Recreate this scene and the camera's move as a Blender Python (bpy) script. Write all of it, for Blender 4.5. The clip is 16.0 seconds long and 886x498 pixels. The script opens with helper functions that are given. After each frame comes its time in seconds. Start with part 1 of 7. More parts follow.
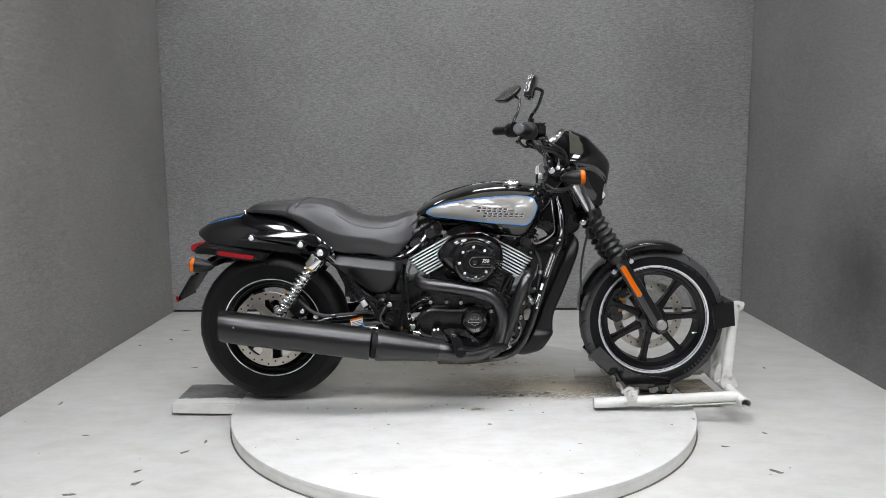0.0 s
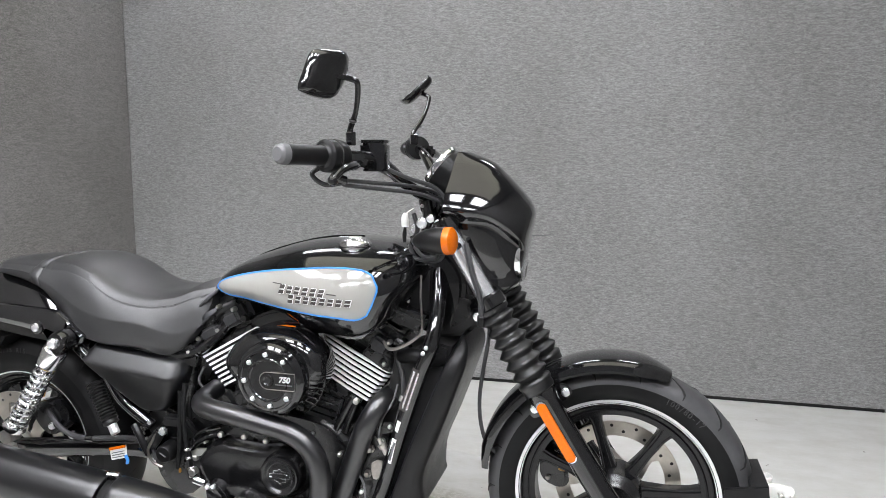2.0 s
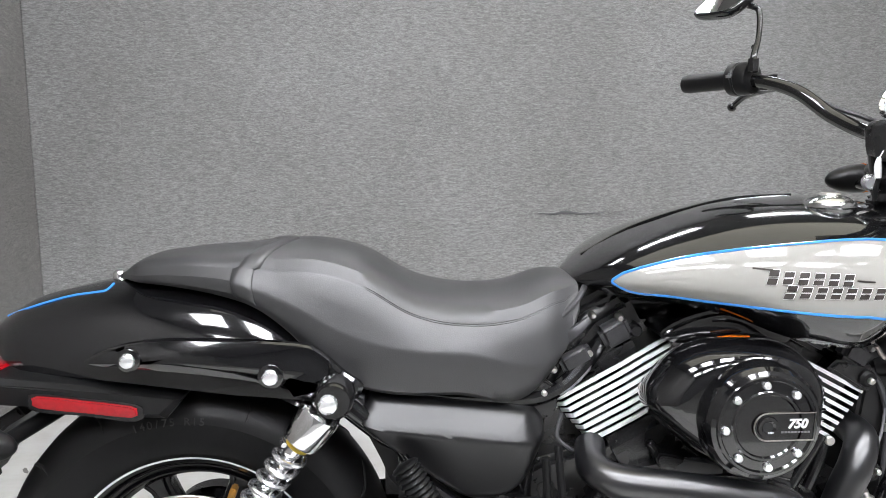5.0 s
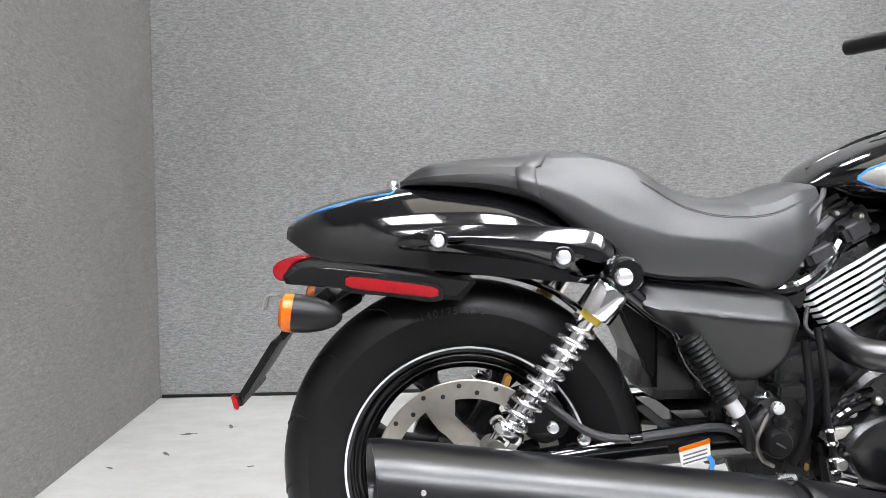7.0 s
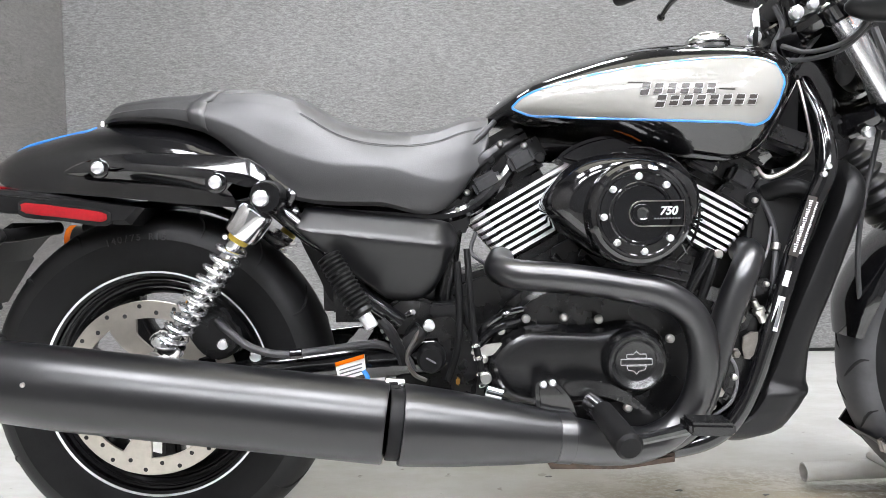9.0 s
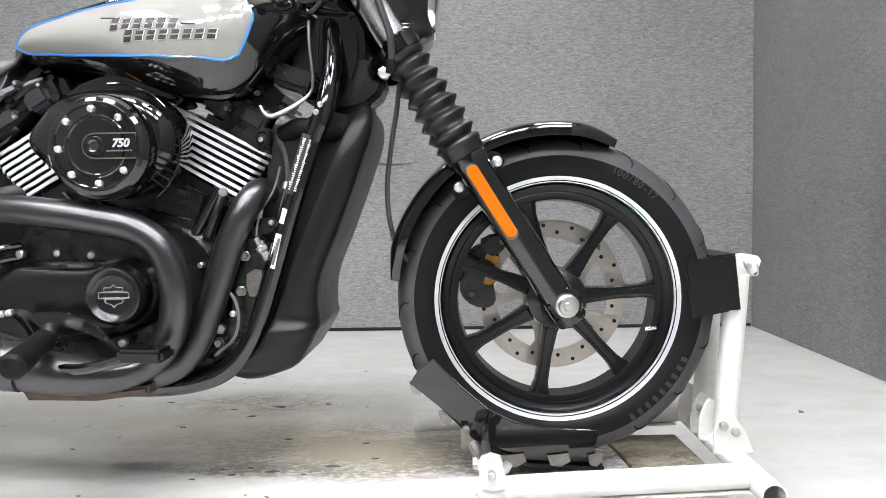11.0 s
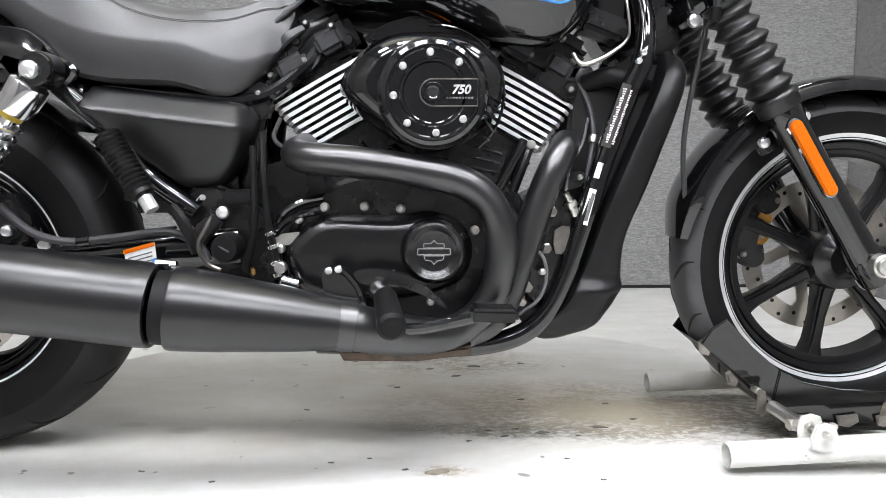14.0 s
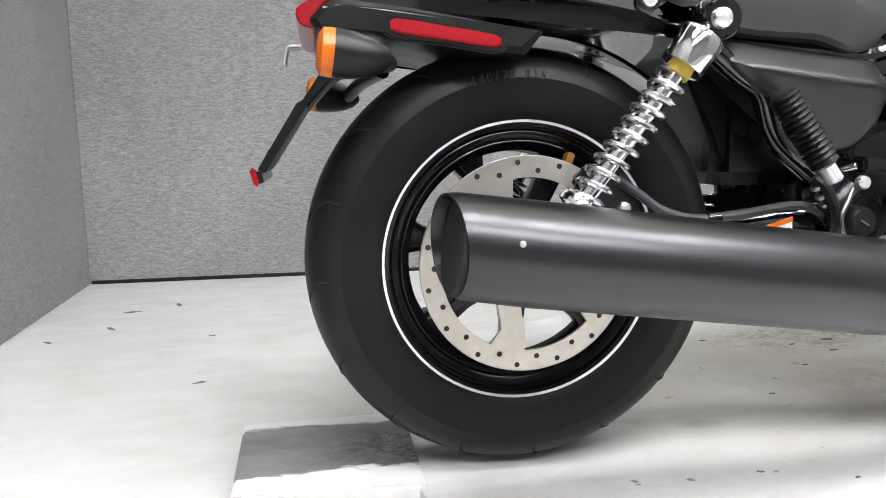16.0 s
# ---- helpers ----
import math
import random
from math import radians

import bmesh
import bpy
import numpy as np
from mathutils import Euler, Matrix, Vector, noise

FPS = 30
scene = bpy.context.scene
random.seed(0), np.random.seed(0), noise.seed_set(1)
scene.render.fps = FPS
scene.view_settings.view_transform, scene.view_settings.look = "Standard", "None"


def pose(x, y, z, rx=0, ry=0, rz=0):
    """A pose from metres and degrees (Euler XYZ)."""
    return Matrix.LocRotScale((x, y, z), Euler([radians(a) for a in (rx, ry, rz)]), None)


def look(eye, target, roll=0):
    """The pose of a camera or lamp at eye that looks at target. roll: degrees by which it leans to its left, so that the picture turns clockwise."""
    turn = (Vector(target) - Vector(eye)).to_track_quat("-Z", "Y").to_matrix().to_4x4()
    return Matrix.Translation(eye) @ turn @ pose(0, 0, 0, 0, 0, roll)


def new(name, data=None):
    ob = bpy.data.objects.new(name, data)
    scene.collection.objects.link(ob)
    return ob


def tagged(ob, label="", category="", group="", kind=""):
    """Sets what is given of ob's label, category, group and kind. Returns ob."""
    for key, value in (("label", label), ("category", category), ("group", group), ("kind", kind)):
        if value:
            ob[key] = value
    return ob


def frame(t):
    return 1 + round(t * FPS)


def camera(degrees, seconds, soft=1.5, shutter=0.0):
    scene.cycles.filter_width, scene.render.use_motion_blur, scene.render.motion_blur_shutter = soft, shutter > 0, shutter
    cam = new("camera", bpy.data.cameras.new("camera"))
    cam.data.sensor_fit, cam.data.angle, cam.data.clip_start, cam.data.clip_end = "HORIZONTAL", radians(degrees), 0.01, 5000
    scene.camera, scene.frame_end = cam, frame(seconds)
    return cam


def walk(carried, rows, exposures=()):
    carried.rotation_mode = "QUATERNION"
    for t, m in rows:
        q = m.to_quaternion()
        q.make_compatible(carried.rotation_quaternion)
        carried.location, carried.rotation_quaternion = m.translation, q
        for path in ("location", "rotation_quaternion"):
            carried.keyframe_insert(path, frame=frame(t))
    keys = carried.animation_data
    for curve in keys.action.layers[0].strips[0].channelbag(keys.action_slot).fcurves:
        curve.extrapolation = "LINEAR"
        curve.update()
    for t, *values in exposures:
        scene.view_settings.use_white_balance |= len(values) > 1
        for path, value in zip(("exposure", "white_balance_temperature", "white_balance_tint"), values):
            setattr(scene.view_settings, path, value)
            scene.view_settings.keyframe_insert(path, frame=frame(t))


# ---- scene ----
cam = camera(63.9, 16.0, 0.7)
PATH = [
    (0, (0.711, -2.778, 0.947), (0.694, -0.794, 0.693), -0.4),
    (0.5, (0.885, -2.561, 0.886), (0.837, -0.575, 0.648), -0.5),
    (1, (1.194, -2.277, 0.935), (0.973, -0.303, 0.705), -0.5),
    (1.5, (1.418, -1.915, 0.985), (1.049, 0.037, 0.75), -0.3),
    (2, (1.53, -1.526, 1.03), (1.022, 0.392, 0.782), 0.0),
    (2.5, (1.461, -1.24, 1.04), (0.911, 0.672, 0.842), -0.1),
    (3, (1.237, -1.119, 1.02), (0.89, 0.839, 0.802), 0.2),
    (3.5, (1.009, -1.113, 0.96), (0.898, 0.869, 0.718), -0.0),
    (4, (0.78, -1.102, 0.931), (0.768, 0.883, 0.685), -0.1),
    (4.5, (0.549, -1.08, 0.923), (0.609, 0.899, 0.641), 0.0),
    (5, (0.337, -1.079, 0.923), (0.446, 0.9, 0.657), -0.2),
    (5.2, (0.251, -1.083, 0.924), (0.369, 0.897, 0.662), -0.1),
    (7.3, (-0.065, -1.198, 0.647), (0.012, 0.799, 0.569), -0.8),
    (7.5, (-0.051, -1.209, 0.625), (0.01, 0.788, 0.545), -0.9),
    (8, (0.037, -1.24, 0.604), (0.065, 0.757, 0.498), -1.0),
    (8.5, (0.255, -1.264, 0.595), (0.249, 0.733, 0.496), -1.1),
    (9, (0.516, -1.27, 0.575), (0.506, 0.728, 0.479), -1.1),
    (9.5, (0.79, -1.278, 0.557), (0.766, 0.721, 0.492), -1.1),
    (10, (1.019, -1.29, 0.557), (0.993, 0.708, 0.47), -1.0),
    (10.2, (1.113, -1.276, 0.538), (1.07, 0.722, 0.461), -1.1),
    (12.3, (1.41, -1.28, 0.441), (1.386, 0.712, 0.274), -0.4),
    (12.5, (1.406, -1.274, 0.441), (1.378, 0.719, 0.271), -0.4),
    (13, (1.299, -1.276, 0.444), (1.291, 0.716, 0.261), -0.4),
    (13.5, (1.091, -1.275, 0.44), (1.078, 0.717, 0.255), -0.4),
    (14, (0.792, -1.231, 0.463), (0.842, 0.756, 0.243), -0.1),
    (14.5, (0.476, -1.191, 0.471), (0.547, 0.797, 0.263), -0.2),
    (15, (0.223, -1.173, 0.473), (0.289, 0.813, 0.249), -0.4),
    (15.5, (-0.013, -1.119, 0.483), (0.084, 0.861, 0.216), -0.5),
    (16, (-0.246, -1.012, 0.459), (0.089, 0.938, 0.167), -0.7),
]
walk(cam, [(t, look(e, g, r)) for t, e, g, r in PATH], [(0, -0.02), (1, 0.24), (2, 0.7), (3, 0.75), (4.5, 0.77), (5.2, 0.82), (7.3, 1.02), (9, 1.14), (10.2, 1.12), (12.3, 0.50), (13, 0.50), (14.5, 0.94), (16, 1.02)])

# ---- light ----
world = bpy.data.worlds.new("world")
scene.world = world
world.use_nodes = True
world.node_tree.nodes["Background"].inputs[0].default_value = (0.6, 0.63, 0.66, 1)
world.node_tree.nodes["Background"].inputs[1].default_value = 0.05

ROOM_L, ROOM_R, ROOM_F, ROOM_B, FLOOR_Z, CEIL_Z = -1.10, 2.60, -4.6, 1.814, -0.05, 2.65


# ---- materials ----
def mat(name, base, rough=0.5, metal=0.0, coat=0.0, var=0.0, scale=40.0, bump=0.0, bscale=400.0, rvar=0.0, spec=0.5, second=None, ior=1.5):
    m = bpy.data.materials.new(name)
    m.use_nodes = True
    nt = m.node_tree
    b = nt.nodes["Principled BSDF"]
    b.inputs["Roughness"].default_value = rough
    b.inputs["Metallic"].default_value = metal
    b.inputs["Coat Weight"].default_value = coat
    b.inputs["Coat Roughness"].default_value = 0.03
    b.inputs["Coat IOR"].default_value = 1.55
    b.inputs["Specular IOR Level"].default_value = spec
    b.inputs["IOR"].default_value = ior
    base = (*base, 1) if len(base) == 3 else base
    b.inputs["Base Color"].default_value = base
    tc = nt.nodes.new("ShaderNodeTexCoord")
    if var > 0:
        n = nt.nodes.new("ShaderNodeTexNoise")
        n.inputs["Scale"].default_value = scale
        n.inputs["Detail"].default_value = 6
        n.inputs["Roughness"].default_value = 0.65
        nt.links.new(tc.outputs["Object"], n.inputs["Vector"])
        r = nt.nodes.new("ShaderNodeValToRGB")
        r.color_ramp.elements[0].position, r.color_ramp.elements[1].position = 0.3, 0.7
        lo = second if second else tuple(c * (1 - var) for c in base[:3])
        r.color_ramp.elements[0].color = (*lo[:3], 1)
        r.color_ramp.elements[1].color = (*(min(1, c * (1 + var)) for c in base[:3]), 1)
        nt.links.new(n.outputs["Fac"], r.inputs["Fac"])
        nt.links.new(r.outputs["Color"], b.inputs["Base Color"])
    if rvar > 0:
        n2 = nt.nodes.new("ShaderNodeTexNoise")
        n2.inputs["Scale"].default_value = scale * 0.3
        n2.inputs["Detail"].default_value = 5
        nt.links.new(tc.outputs["Object"], n2.inputs["Vector"])
        mr = nt.nodes.new("ShaderNodeMapRange")
        mr.inputs["From Min"].default_value, mr.inputs["From Max"].default_value = 0.3, 0.7
        mr.inputs["To Min"].default_value, mr.inputs["To Max"].default_value = max(0.02, rough - rvar), min(1, rough + rvar)
        nt.links.new(n2.outputs["Fac"], mr.inputs["Value"])
        nt.links.new(mr.outputs["Result"], b.inputs["Roughness"])
    if bump > 0:
        n3 = nt.nodes.new("ShaderNodeTexNoise")
        n3.inputs["Scale"].default_value = bscale
        n3.inputs["Detail"].default_value = 3
        nt.links.new(tc.outputs["Object"], n3.inputs["Vector"])
        bp = nt.nodes.new("ShaderNodeBump")
        bp.inputs["Strength"].default_value = bump
        bp.inputs["Distance"].default_value = 0.002
        nt.links.new(n3.outputs["Fac"], bp.inputs["Height"])
        nt.links.new(bp.outputs["Normal"], b.inputs["Normal"])
    return m


def ramp(nt, src, stops):
    r = nt.nodes.new("ShaderNodeValToRGB")
    while len(r.color_ramp.elements) < len(stops):
        r.color_ramp.elements.new(0.5)
    for e, (p, c) in zip(r.color_ramp.elements, stops):
        e.position, e.color = p, (*c, 1) if len(c) == 3 else c
    nt.links.new(src, r.inputs["Fac"])
    return r.outputs["Color"]


def noise_tex(nt, vec, scale, detail=5.0, rough=0.6, squash=None):
    n = nt.nodes.new("ShaderNodeTexNoise")
    n.inputs["Scale"].default_value, n.inputs["Detail"].default_value, n.inputs["Roughness"].default_value = scale, detail, rough
    if squash:
        mp = nt.nodes.new("ShaderNodeMapping")
        mp.inputs["Scale"].default_value = squash
        nt.links.new(vec, mp.inputs["Vector"])
        vec = mp.outputs["Vector"]
    nt.links.new(vec, n.inputs["Vector"])
    return n.outputs["Fac"]


def mixc(nt, fac, a, b, mode="MIX"):
    m = nt.nodes.new("ShaderNodeMix")
    m.data_type, m.blend_type = "RGBA", mode
    for sock, v in ((m.inputs[0], fac), (m.inputs[6], a), (m.inputs[7], b)):
        if isinstance(v, (int, float)):
            sock.default_value = v
        elif isinstance(v, tuple):
            sock.default_value = (*v, 1) if len(v) == 3 else v
        else:
            nt.links.new(v, sock)
    return m.outputs[2]


def fabric_material(name, tone, stain=None, grain=1.0):
    """Grey heathered carpet-like wall cloth, slightly streaked along its weave, with soft grime."""
    m = bpy.data.materials.new(name)
    m.use_nodes = True
    nt = m.node_tree
    b = nt.nodes["Principled BSDF"]
    b.inputs["Roughness"].default_value = 0.95
    b.inputs["Specular IOR Level"].default_value = 0.15
    b.inputs["Sheen Weight"].default_value = 0.15
    vec = nt.nodes.new("ShaderNodeNewGeometry").outputs["Position"]
    fine = noise_tex(nt, vec, 420, 4, 0.8, (0.25, 0.25, 1.0))
    mid = noise_tex(nt, vec, 130, 4, 0.7, (0.22, 0.22, 1.0))
    big = noise_tex(nt, vec, 1.3, 4, 0.55)
    c1 = ramp(nt, fine, ((0.36, tuple(t * (1 - 0.32 * grain) for t in tone)), (0.5, tone), (0.66, tuple(t * (1 + 0.44 * grain) for t in tone))))
    c2 = ramp(nt, mid, ((0.34, (0.80, 0.80, 0.80)), (0.5, (0.99, 0.99, 0.99)), (0.66, (1.19, 1.19, 1.19))))
    c3 = ramp(nt, big, ((0.3, (0.84, 0.84, 0.82)), (0.7, (1.06, 1.06, 1.06))))
    col = mixc(nt, 1.0, mixc(nt, 1.0, c1, c2, "MULTIPLY"), c3, "MULTIPLY")
    if stain:
        d = nt.nodes.new("ShaderNodeVectorMath")
        d.operation = "DISTANCE"
        nt.links.new(vec, d.inputs[0])
        d.inputs[1].default_value = stain
        add = nt.nodes.new("ShaderNodeMath")
        add.operation = "MULTIPLY_ADD"
        nt.links.new(noise_tex(nt, vec, 5, 4), add.inputs[0])
        add.inputs[1].default_value = 0.35
        nt.links.new(d.outputs["Value"], add.inputs[2])
        f = ramp(nt, add.outputs[0], ((0.22, (0.30, 0.30, 0.30)), (0.85, (1, 1, 1))))
        col = mixc(nt, 1.0, col, f, "MULTIPLY")
    nt.links.new(col, b.inputs["Base Color"])
    bp = nt.nodes.new("ShaderNodeBump")
    bp.inputs["Strength"].default_value, bp.inputs["Distance"].default_value = 0.5, 0.003
    nt.links.new(fine, bp.inputs["Height"])
    nt.links.new(bp.outputs["Normal"], b.inputs["Normal"])
    return m


def painted_floor(name, base, chips, dirt, rough, scuff_shade=None):
    """White paint with chips, dust and brown dirt; last argument: centres and reaches of worn patches, some with shade
    painted in.
    """
    m = bpy.data.materials.new(name)
    m.use_nodes = True
    nt = m.node_tree
    b = nt.nodes["Principled BSDF"]
    vec = nt.nodes.new("ShaderNodeNewGeometry").outputs["Position"]
    soft = noise_tex(nt, vec, 1.7, 5, 0.6)
    col = ramp(nt, soft, ((0.3, tuple(c * 0.90 for c in base)), (0.72, tuple(min(1, c * 1.05) for c in base))))
    smear = noise_tex(nt, vec, 14, 6, 0.7, (0.5, 1.0, 1.0))
    col = mixc(nt, 1.0, col, ramp(nt, smear, ((0.33, tuple(1 - dirt * k for k in (0.9, 1.0, 1.2))), (0.6, (1, 1, 1)))), "MULTIPLY")
    spots = noise_tex(nt, vec, 23, 3, 0.5)
    chip = ramp(nt, spots, ((0.70 - chips, (0, 0, 0)), (0.725 - chips, (1, 1, 1))))
    col = mixc(nt, chip, col, (0.23, 0.22, 0.20))
    specks = noise_tex(nt, vec, 120, 2, 0.5)
    speck = ramp(nt, specks, ((0.79, (0, 0, 0)), (0.81, (1, 1, 1))))
    col = mixc(nt, speck, col, (0.16, 0.14, 0.12))
    if scuff_shade:
        for centre, reach, tint, *soft in scuff_shade:
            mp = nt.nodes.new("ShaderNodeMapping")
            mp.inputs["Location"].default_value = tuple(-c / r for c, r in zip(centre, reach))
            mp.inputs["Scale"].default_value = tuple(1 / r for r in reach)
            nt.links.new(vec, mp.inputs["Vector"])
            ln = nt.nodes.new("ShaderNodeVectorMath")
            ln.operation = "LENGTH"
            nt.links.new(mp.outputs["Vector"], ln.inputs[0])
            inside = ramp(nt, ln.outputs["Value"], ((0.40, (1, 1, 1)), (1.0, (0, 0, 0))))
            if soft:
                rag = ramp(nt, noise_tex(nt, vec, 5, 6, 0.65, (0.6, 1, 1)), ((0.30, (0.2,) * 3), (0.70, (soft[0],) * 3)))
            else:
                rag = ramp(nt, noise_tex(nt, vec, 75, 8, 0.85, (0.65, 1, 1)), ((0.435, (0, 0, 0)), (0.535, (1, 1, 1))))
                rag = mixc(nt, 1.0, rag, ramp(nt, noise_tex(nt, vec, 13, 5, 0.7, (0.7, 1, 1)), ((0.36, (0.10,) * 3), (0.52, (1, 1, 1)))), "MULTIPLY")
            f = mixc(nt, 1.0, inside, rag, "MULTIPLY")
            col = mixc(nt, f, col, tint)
    nt.links.new(col, b.inputs["Base Color"])
    b.inputs["Roughness"].default_value = rough
    rr = ramp(nt, smear, ((0.3, (rough + 0.15,) * 3), (0.7, (rough,) * 3)))
    nt.links.new(rr, b.inputs["Roughness"])
    bp = nt.nodes.new("ShaderNodeBump")
    bp.inputs["Strength"].default_value, bp.inputs["Distance"].default_value = 0.25, 0.002
    nt.links.new(noise_tex(nt, vec, 35, 6, 0.7), bp.inputs["Height"])
    nt.links.new(bp.outputs["Normal"], b.inputs["Normal"])
    return m


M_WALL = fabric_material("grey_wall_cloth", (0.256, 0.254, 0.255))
# side walls: the back wall's cloth, its colour darkened for their weaker light
M_WALL_L = fabric_material("grey_side_cloth_shaded", (0.172, 0.167, 0.160), grain=1.35)
M_WALL_R = fabric_material("shaded_side_cloth_stained", (0.158, 0.156, 0.155), (2.57, 0.40, 0.38), grain=1.35)
M_FLOOR = painted_floor("painted_floor", (0.555, 0.555, 0.535), -0.035, 0.10, 0.32)
# broad olive patches: yellowed stain plus the motorcycle's soft shadow, painted in
M_DISC = painted_floor("worn_shaded_white_paint", (0.62, 0.62, 0.605), 0.0, 0.12, 0.45, (
    # patch at x -0.05: dark mark plus the rear tyre's contact shadow, painted in
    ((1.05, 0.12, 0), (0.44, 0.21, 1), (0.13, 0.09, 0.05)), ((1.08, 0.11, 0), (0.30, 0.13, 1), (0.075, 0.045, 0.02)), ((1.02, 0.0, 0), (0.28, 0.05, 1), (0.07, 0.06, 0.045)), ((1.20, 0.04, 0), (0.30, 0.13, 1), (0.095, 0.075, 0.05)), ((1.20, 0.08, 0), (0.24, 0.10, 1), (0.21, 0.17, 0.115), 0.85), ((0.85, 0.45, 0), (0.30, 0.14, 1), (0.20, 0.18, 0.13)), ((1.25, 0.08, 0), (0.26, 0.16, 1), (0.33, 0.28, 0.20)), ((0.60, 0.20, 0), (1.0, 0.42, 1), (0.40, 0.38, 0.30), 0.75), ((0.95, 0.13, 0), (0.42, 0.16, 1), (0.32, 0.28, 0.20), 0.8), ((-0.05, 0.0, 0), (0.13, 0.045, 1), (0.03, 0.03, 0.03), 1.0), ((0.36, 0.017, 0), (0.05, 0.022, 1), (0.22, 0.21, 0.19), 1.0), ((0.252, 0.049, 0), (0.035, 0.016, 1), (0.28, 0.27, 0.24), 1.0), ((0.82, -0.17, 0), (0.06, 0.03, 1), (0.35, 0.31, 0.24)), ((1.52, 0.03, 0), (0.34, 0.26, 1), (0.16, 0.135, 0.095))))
M_DIRTWOOD = painted_floor("dirty_board", (0.36, 0.33, 0.27), 0.03, 0.5, 0.6, (((1.70, 0.03, 0), (0.16, 0.18, 1), (0.12, 0.10, 0.07)),))
# near-black end by the rear tyre: dark patch with contact shade in the colour
M_PLANK = painted_floor("worn_shaded_grey_plank", (0.17, 0.17, 0.168), 0.0, 0.35, 0.36, (((-0.11, 0.02, 0), (0.17, 0.12, 1), (0.02, 0.02, 0.02)),))


def plank_edges(m):
    """White paint left along both long edges of the plank, with a ragged border."""
    nt = m.node_tree
    b = nt.nodes["Principled BSDF"]
    old = b.inputs["Base Color"].links[0].from_socket
    vec = nt.nodes.new("ShaderNodeNewGeometry").outputs["Position"]
    sep = nt.nodes.new("ShaderNodeSeparateXYZ")
    nt.links.new(vec, sep.inputs[0])
    add = nt.nodes.new("ShaderNodeMath")
    add.operation = "MULTIPLY_ADD"
    nt.links.new(noise_tex(nt, vec, 18, 6, 0.7, (0.35, 1, 1)), add.inputs[0])
    add.inputs[1].default_value = 0.10
    nt.links.new(sep.outputs["Y"], add.inputs[2])
    keep = ramp(nt, add.outputs[0], ((0.004, (1, 1, 1)), (0.012, (0, 0, 0)), (0.178, (0, 0, 0)), (0.186, (1, 1, 1))))
    nt.links.new(mixc(nt, keep, old, (0.60, 0.60, 0.575)), b.inputs["Base Color"])


plank_edges(M_PLANK)
# cloth of an added backdrop behind the camera; its dark tone deepens black parts
M_BACK = mat("unseen_dark_backdrop", (0.11, 0.11, 0.11), 0.9, var=0.15, scale=4)
# made-up floor tone, out of view: dark so gloss black reflects little
M_FRONT = mat("unseen_dark_floor", (0.15, 0.147, 0.138), 0.6, var=0.2, scale=9, bump=0.1, bscale=120)
M_BARE = mat("bare_concrete", (0.13, 0.125, 0.115), 0.75, var=0.3, scale=30, bump=0.2, bscale=120)
M_RUST = mat("browned_steel", (0.085, 0.055, 0.038), 0.6, var=0.5, scale=45, bump=0.15, bscale=300)
M_CEIL = mat("ceiling_paint", (0.16, 0.16, 0.155), 0.8, var=0.05, scale=6)
M_STAND = painted_floor("white_tube_paint", (0.66, 0.66, 0.635), -0.02, 0.16, 0.38)
M_GLOSS = mat("gloss_black_paint", (0.004, 0.004, 0.0045), 0.12, coat=1.0, spec=0.25, bump=0.01, bscale=60)
M_SATIN = mat("satin_black_coat", (0.005, 0.005, 0.0054), 0.25, metal=0.0, var=0.12, scale=60, rvar=0.015, bump=0.04, bscale=900, spec=0.62)
M_EXH = mat("satin_black_exhaust", (0.005, 0.005, 0.0057), 0.31, var=0.1, scale=40, rvar=0.012, bump=0.03, bscale=900, spec=0.95)
M_MUFFLER = mat("satin_black_muffler", (0.005, 0.005, 0.0057), 0.30, var=0.1, scale=40, rvar=0.012, bump=0.03, bscale=900, spec=0.62)
M_PLASTIC = mat("matte_black_plastic", (0.006, 0.006, 0.0063), 0.35, var=0.1, scale=80, bump=0.08, bscale=1800, rvar=0.04, spec=0.27)
M_COVER = mat("satin_black_cover", (0.006, 0.006, 0.0064), 0.33, var=0.1, scale=80, bump=0.05, bscale=1500, rvar=0.02, spec=0.48)
M_CASE = mat("black_wrinkle_case", (0.005, 0.005, 0.0054), 0.27, var=0.2, scale=60, bump=0.12, bscale=900, rvar=0.06, spec=0.58)
# tread tones lifted above the sidewall black, the front one most
M_TREAD = mat("pale_tread_rubber", (0.050, 0.050, 0.052), 0.5, var=0.25, scale=15, bump=0.08, bscale=500, rvar=0.1, spec=0.4)
M_TREAD_REAR = mat("pale_rear_tread_rubber", (0.0085, 0.0085, 0.0088), 0.46, var=0.3, scale=15, bump=0.08, bscale=500, rvar=0.1, spec=0.24)
M_RUBBER = mat("tyre_rubber", (0.006, 0.006, 0.0063), 0.5, spec=0.16, var=0.25, scale=20, bump=0.08, bscale=500, rvar=0.08)
M_GAITER = mat("gaiter_rubber", (0.008, 0.008, 0.0083), 0.38, spec=0.5, var=0.2, scale=30, bump=0.05, bscale=500)
M_GROOVE = mat("tread_groove_rubber", (0.006, 0.006, 0.006), 0.85)
M_VINYL = mat("black_seat_vinyl", (0.017, 0.017, 0.0178), 0.46, var=0.12, scale=30, bump=0.10, bscale=700, rvar=0.04, spec=0.78)
M_CHROME = mat("chrome", (0.82, 0.82, 0.83), 0.10, metal=1.0, rvar=0.03, scale=60)
M_FORK = mat("polished_fork_tube", (0.80, 0.80, 0.81), 0.24, metal=0.85, rvar=0.03, scale=60)
M_FILLER = mat("brushed_filler_cap", (0.60, 0.60, 0.60), 0.20, metal=1.0, rvar=0.05, scale=120)
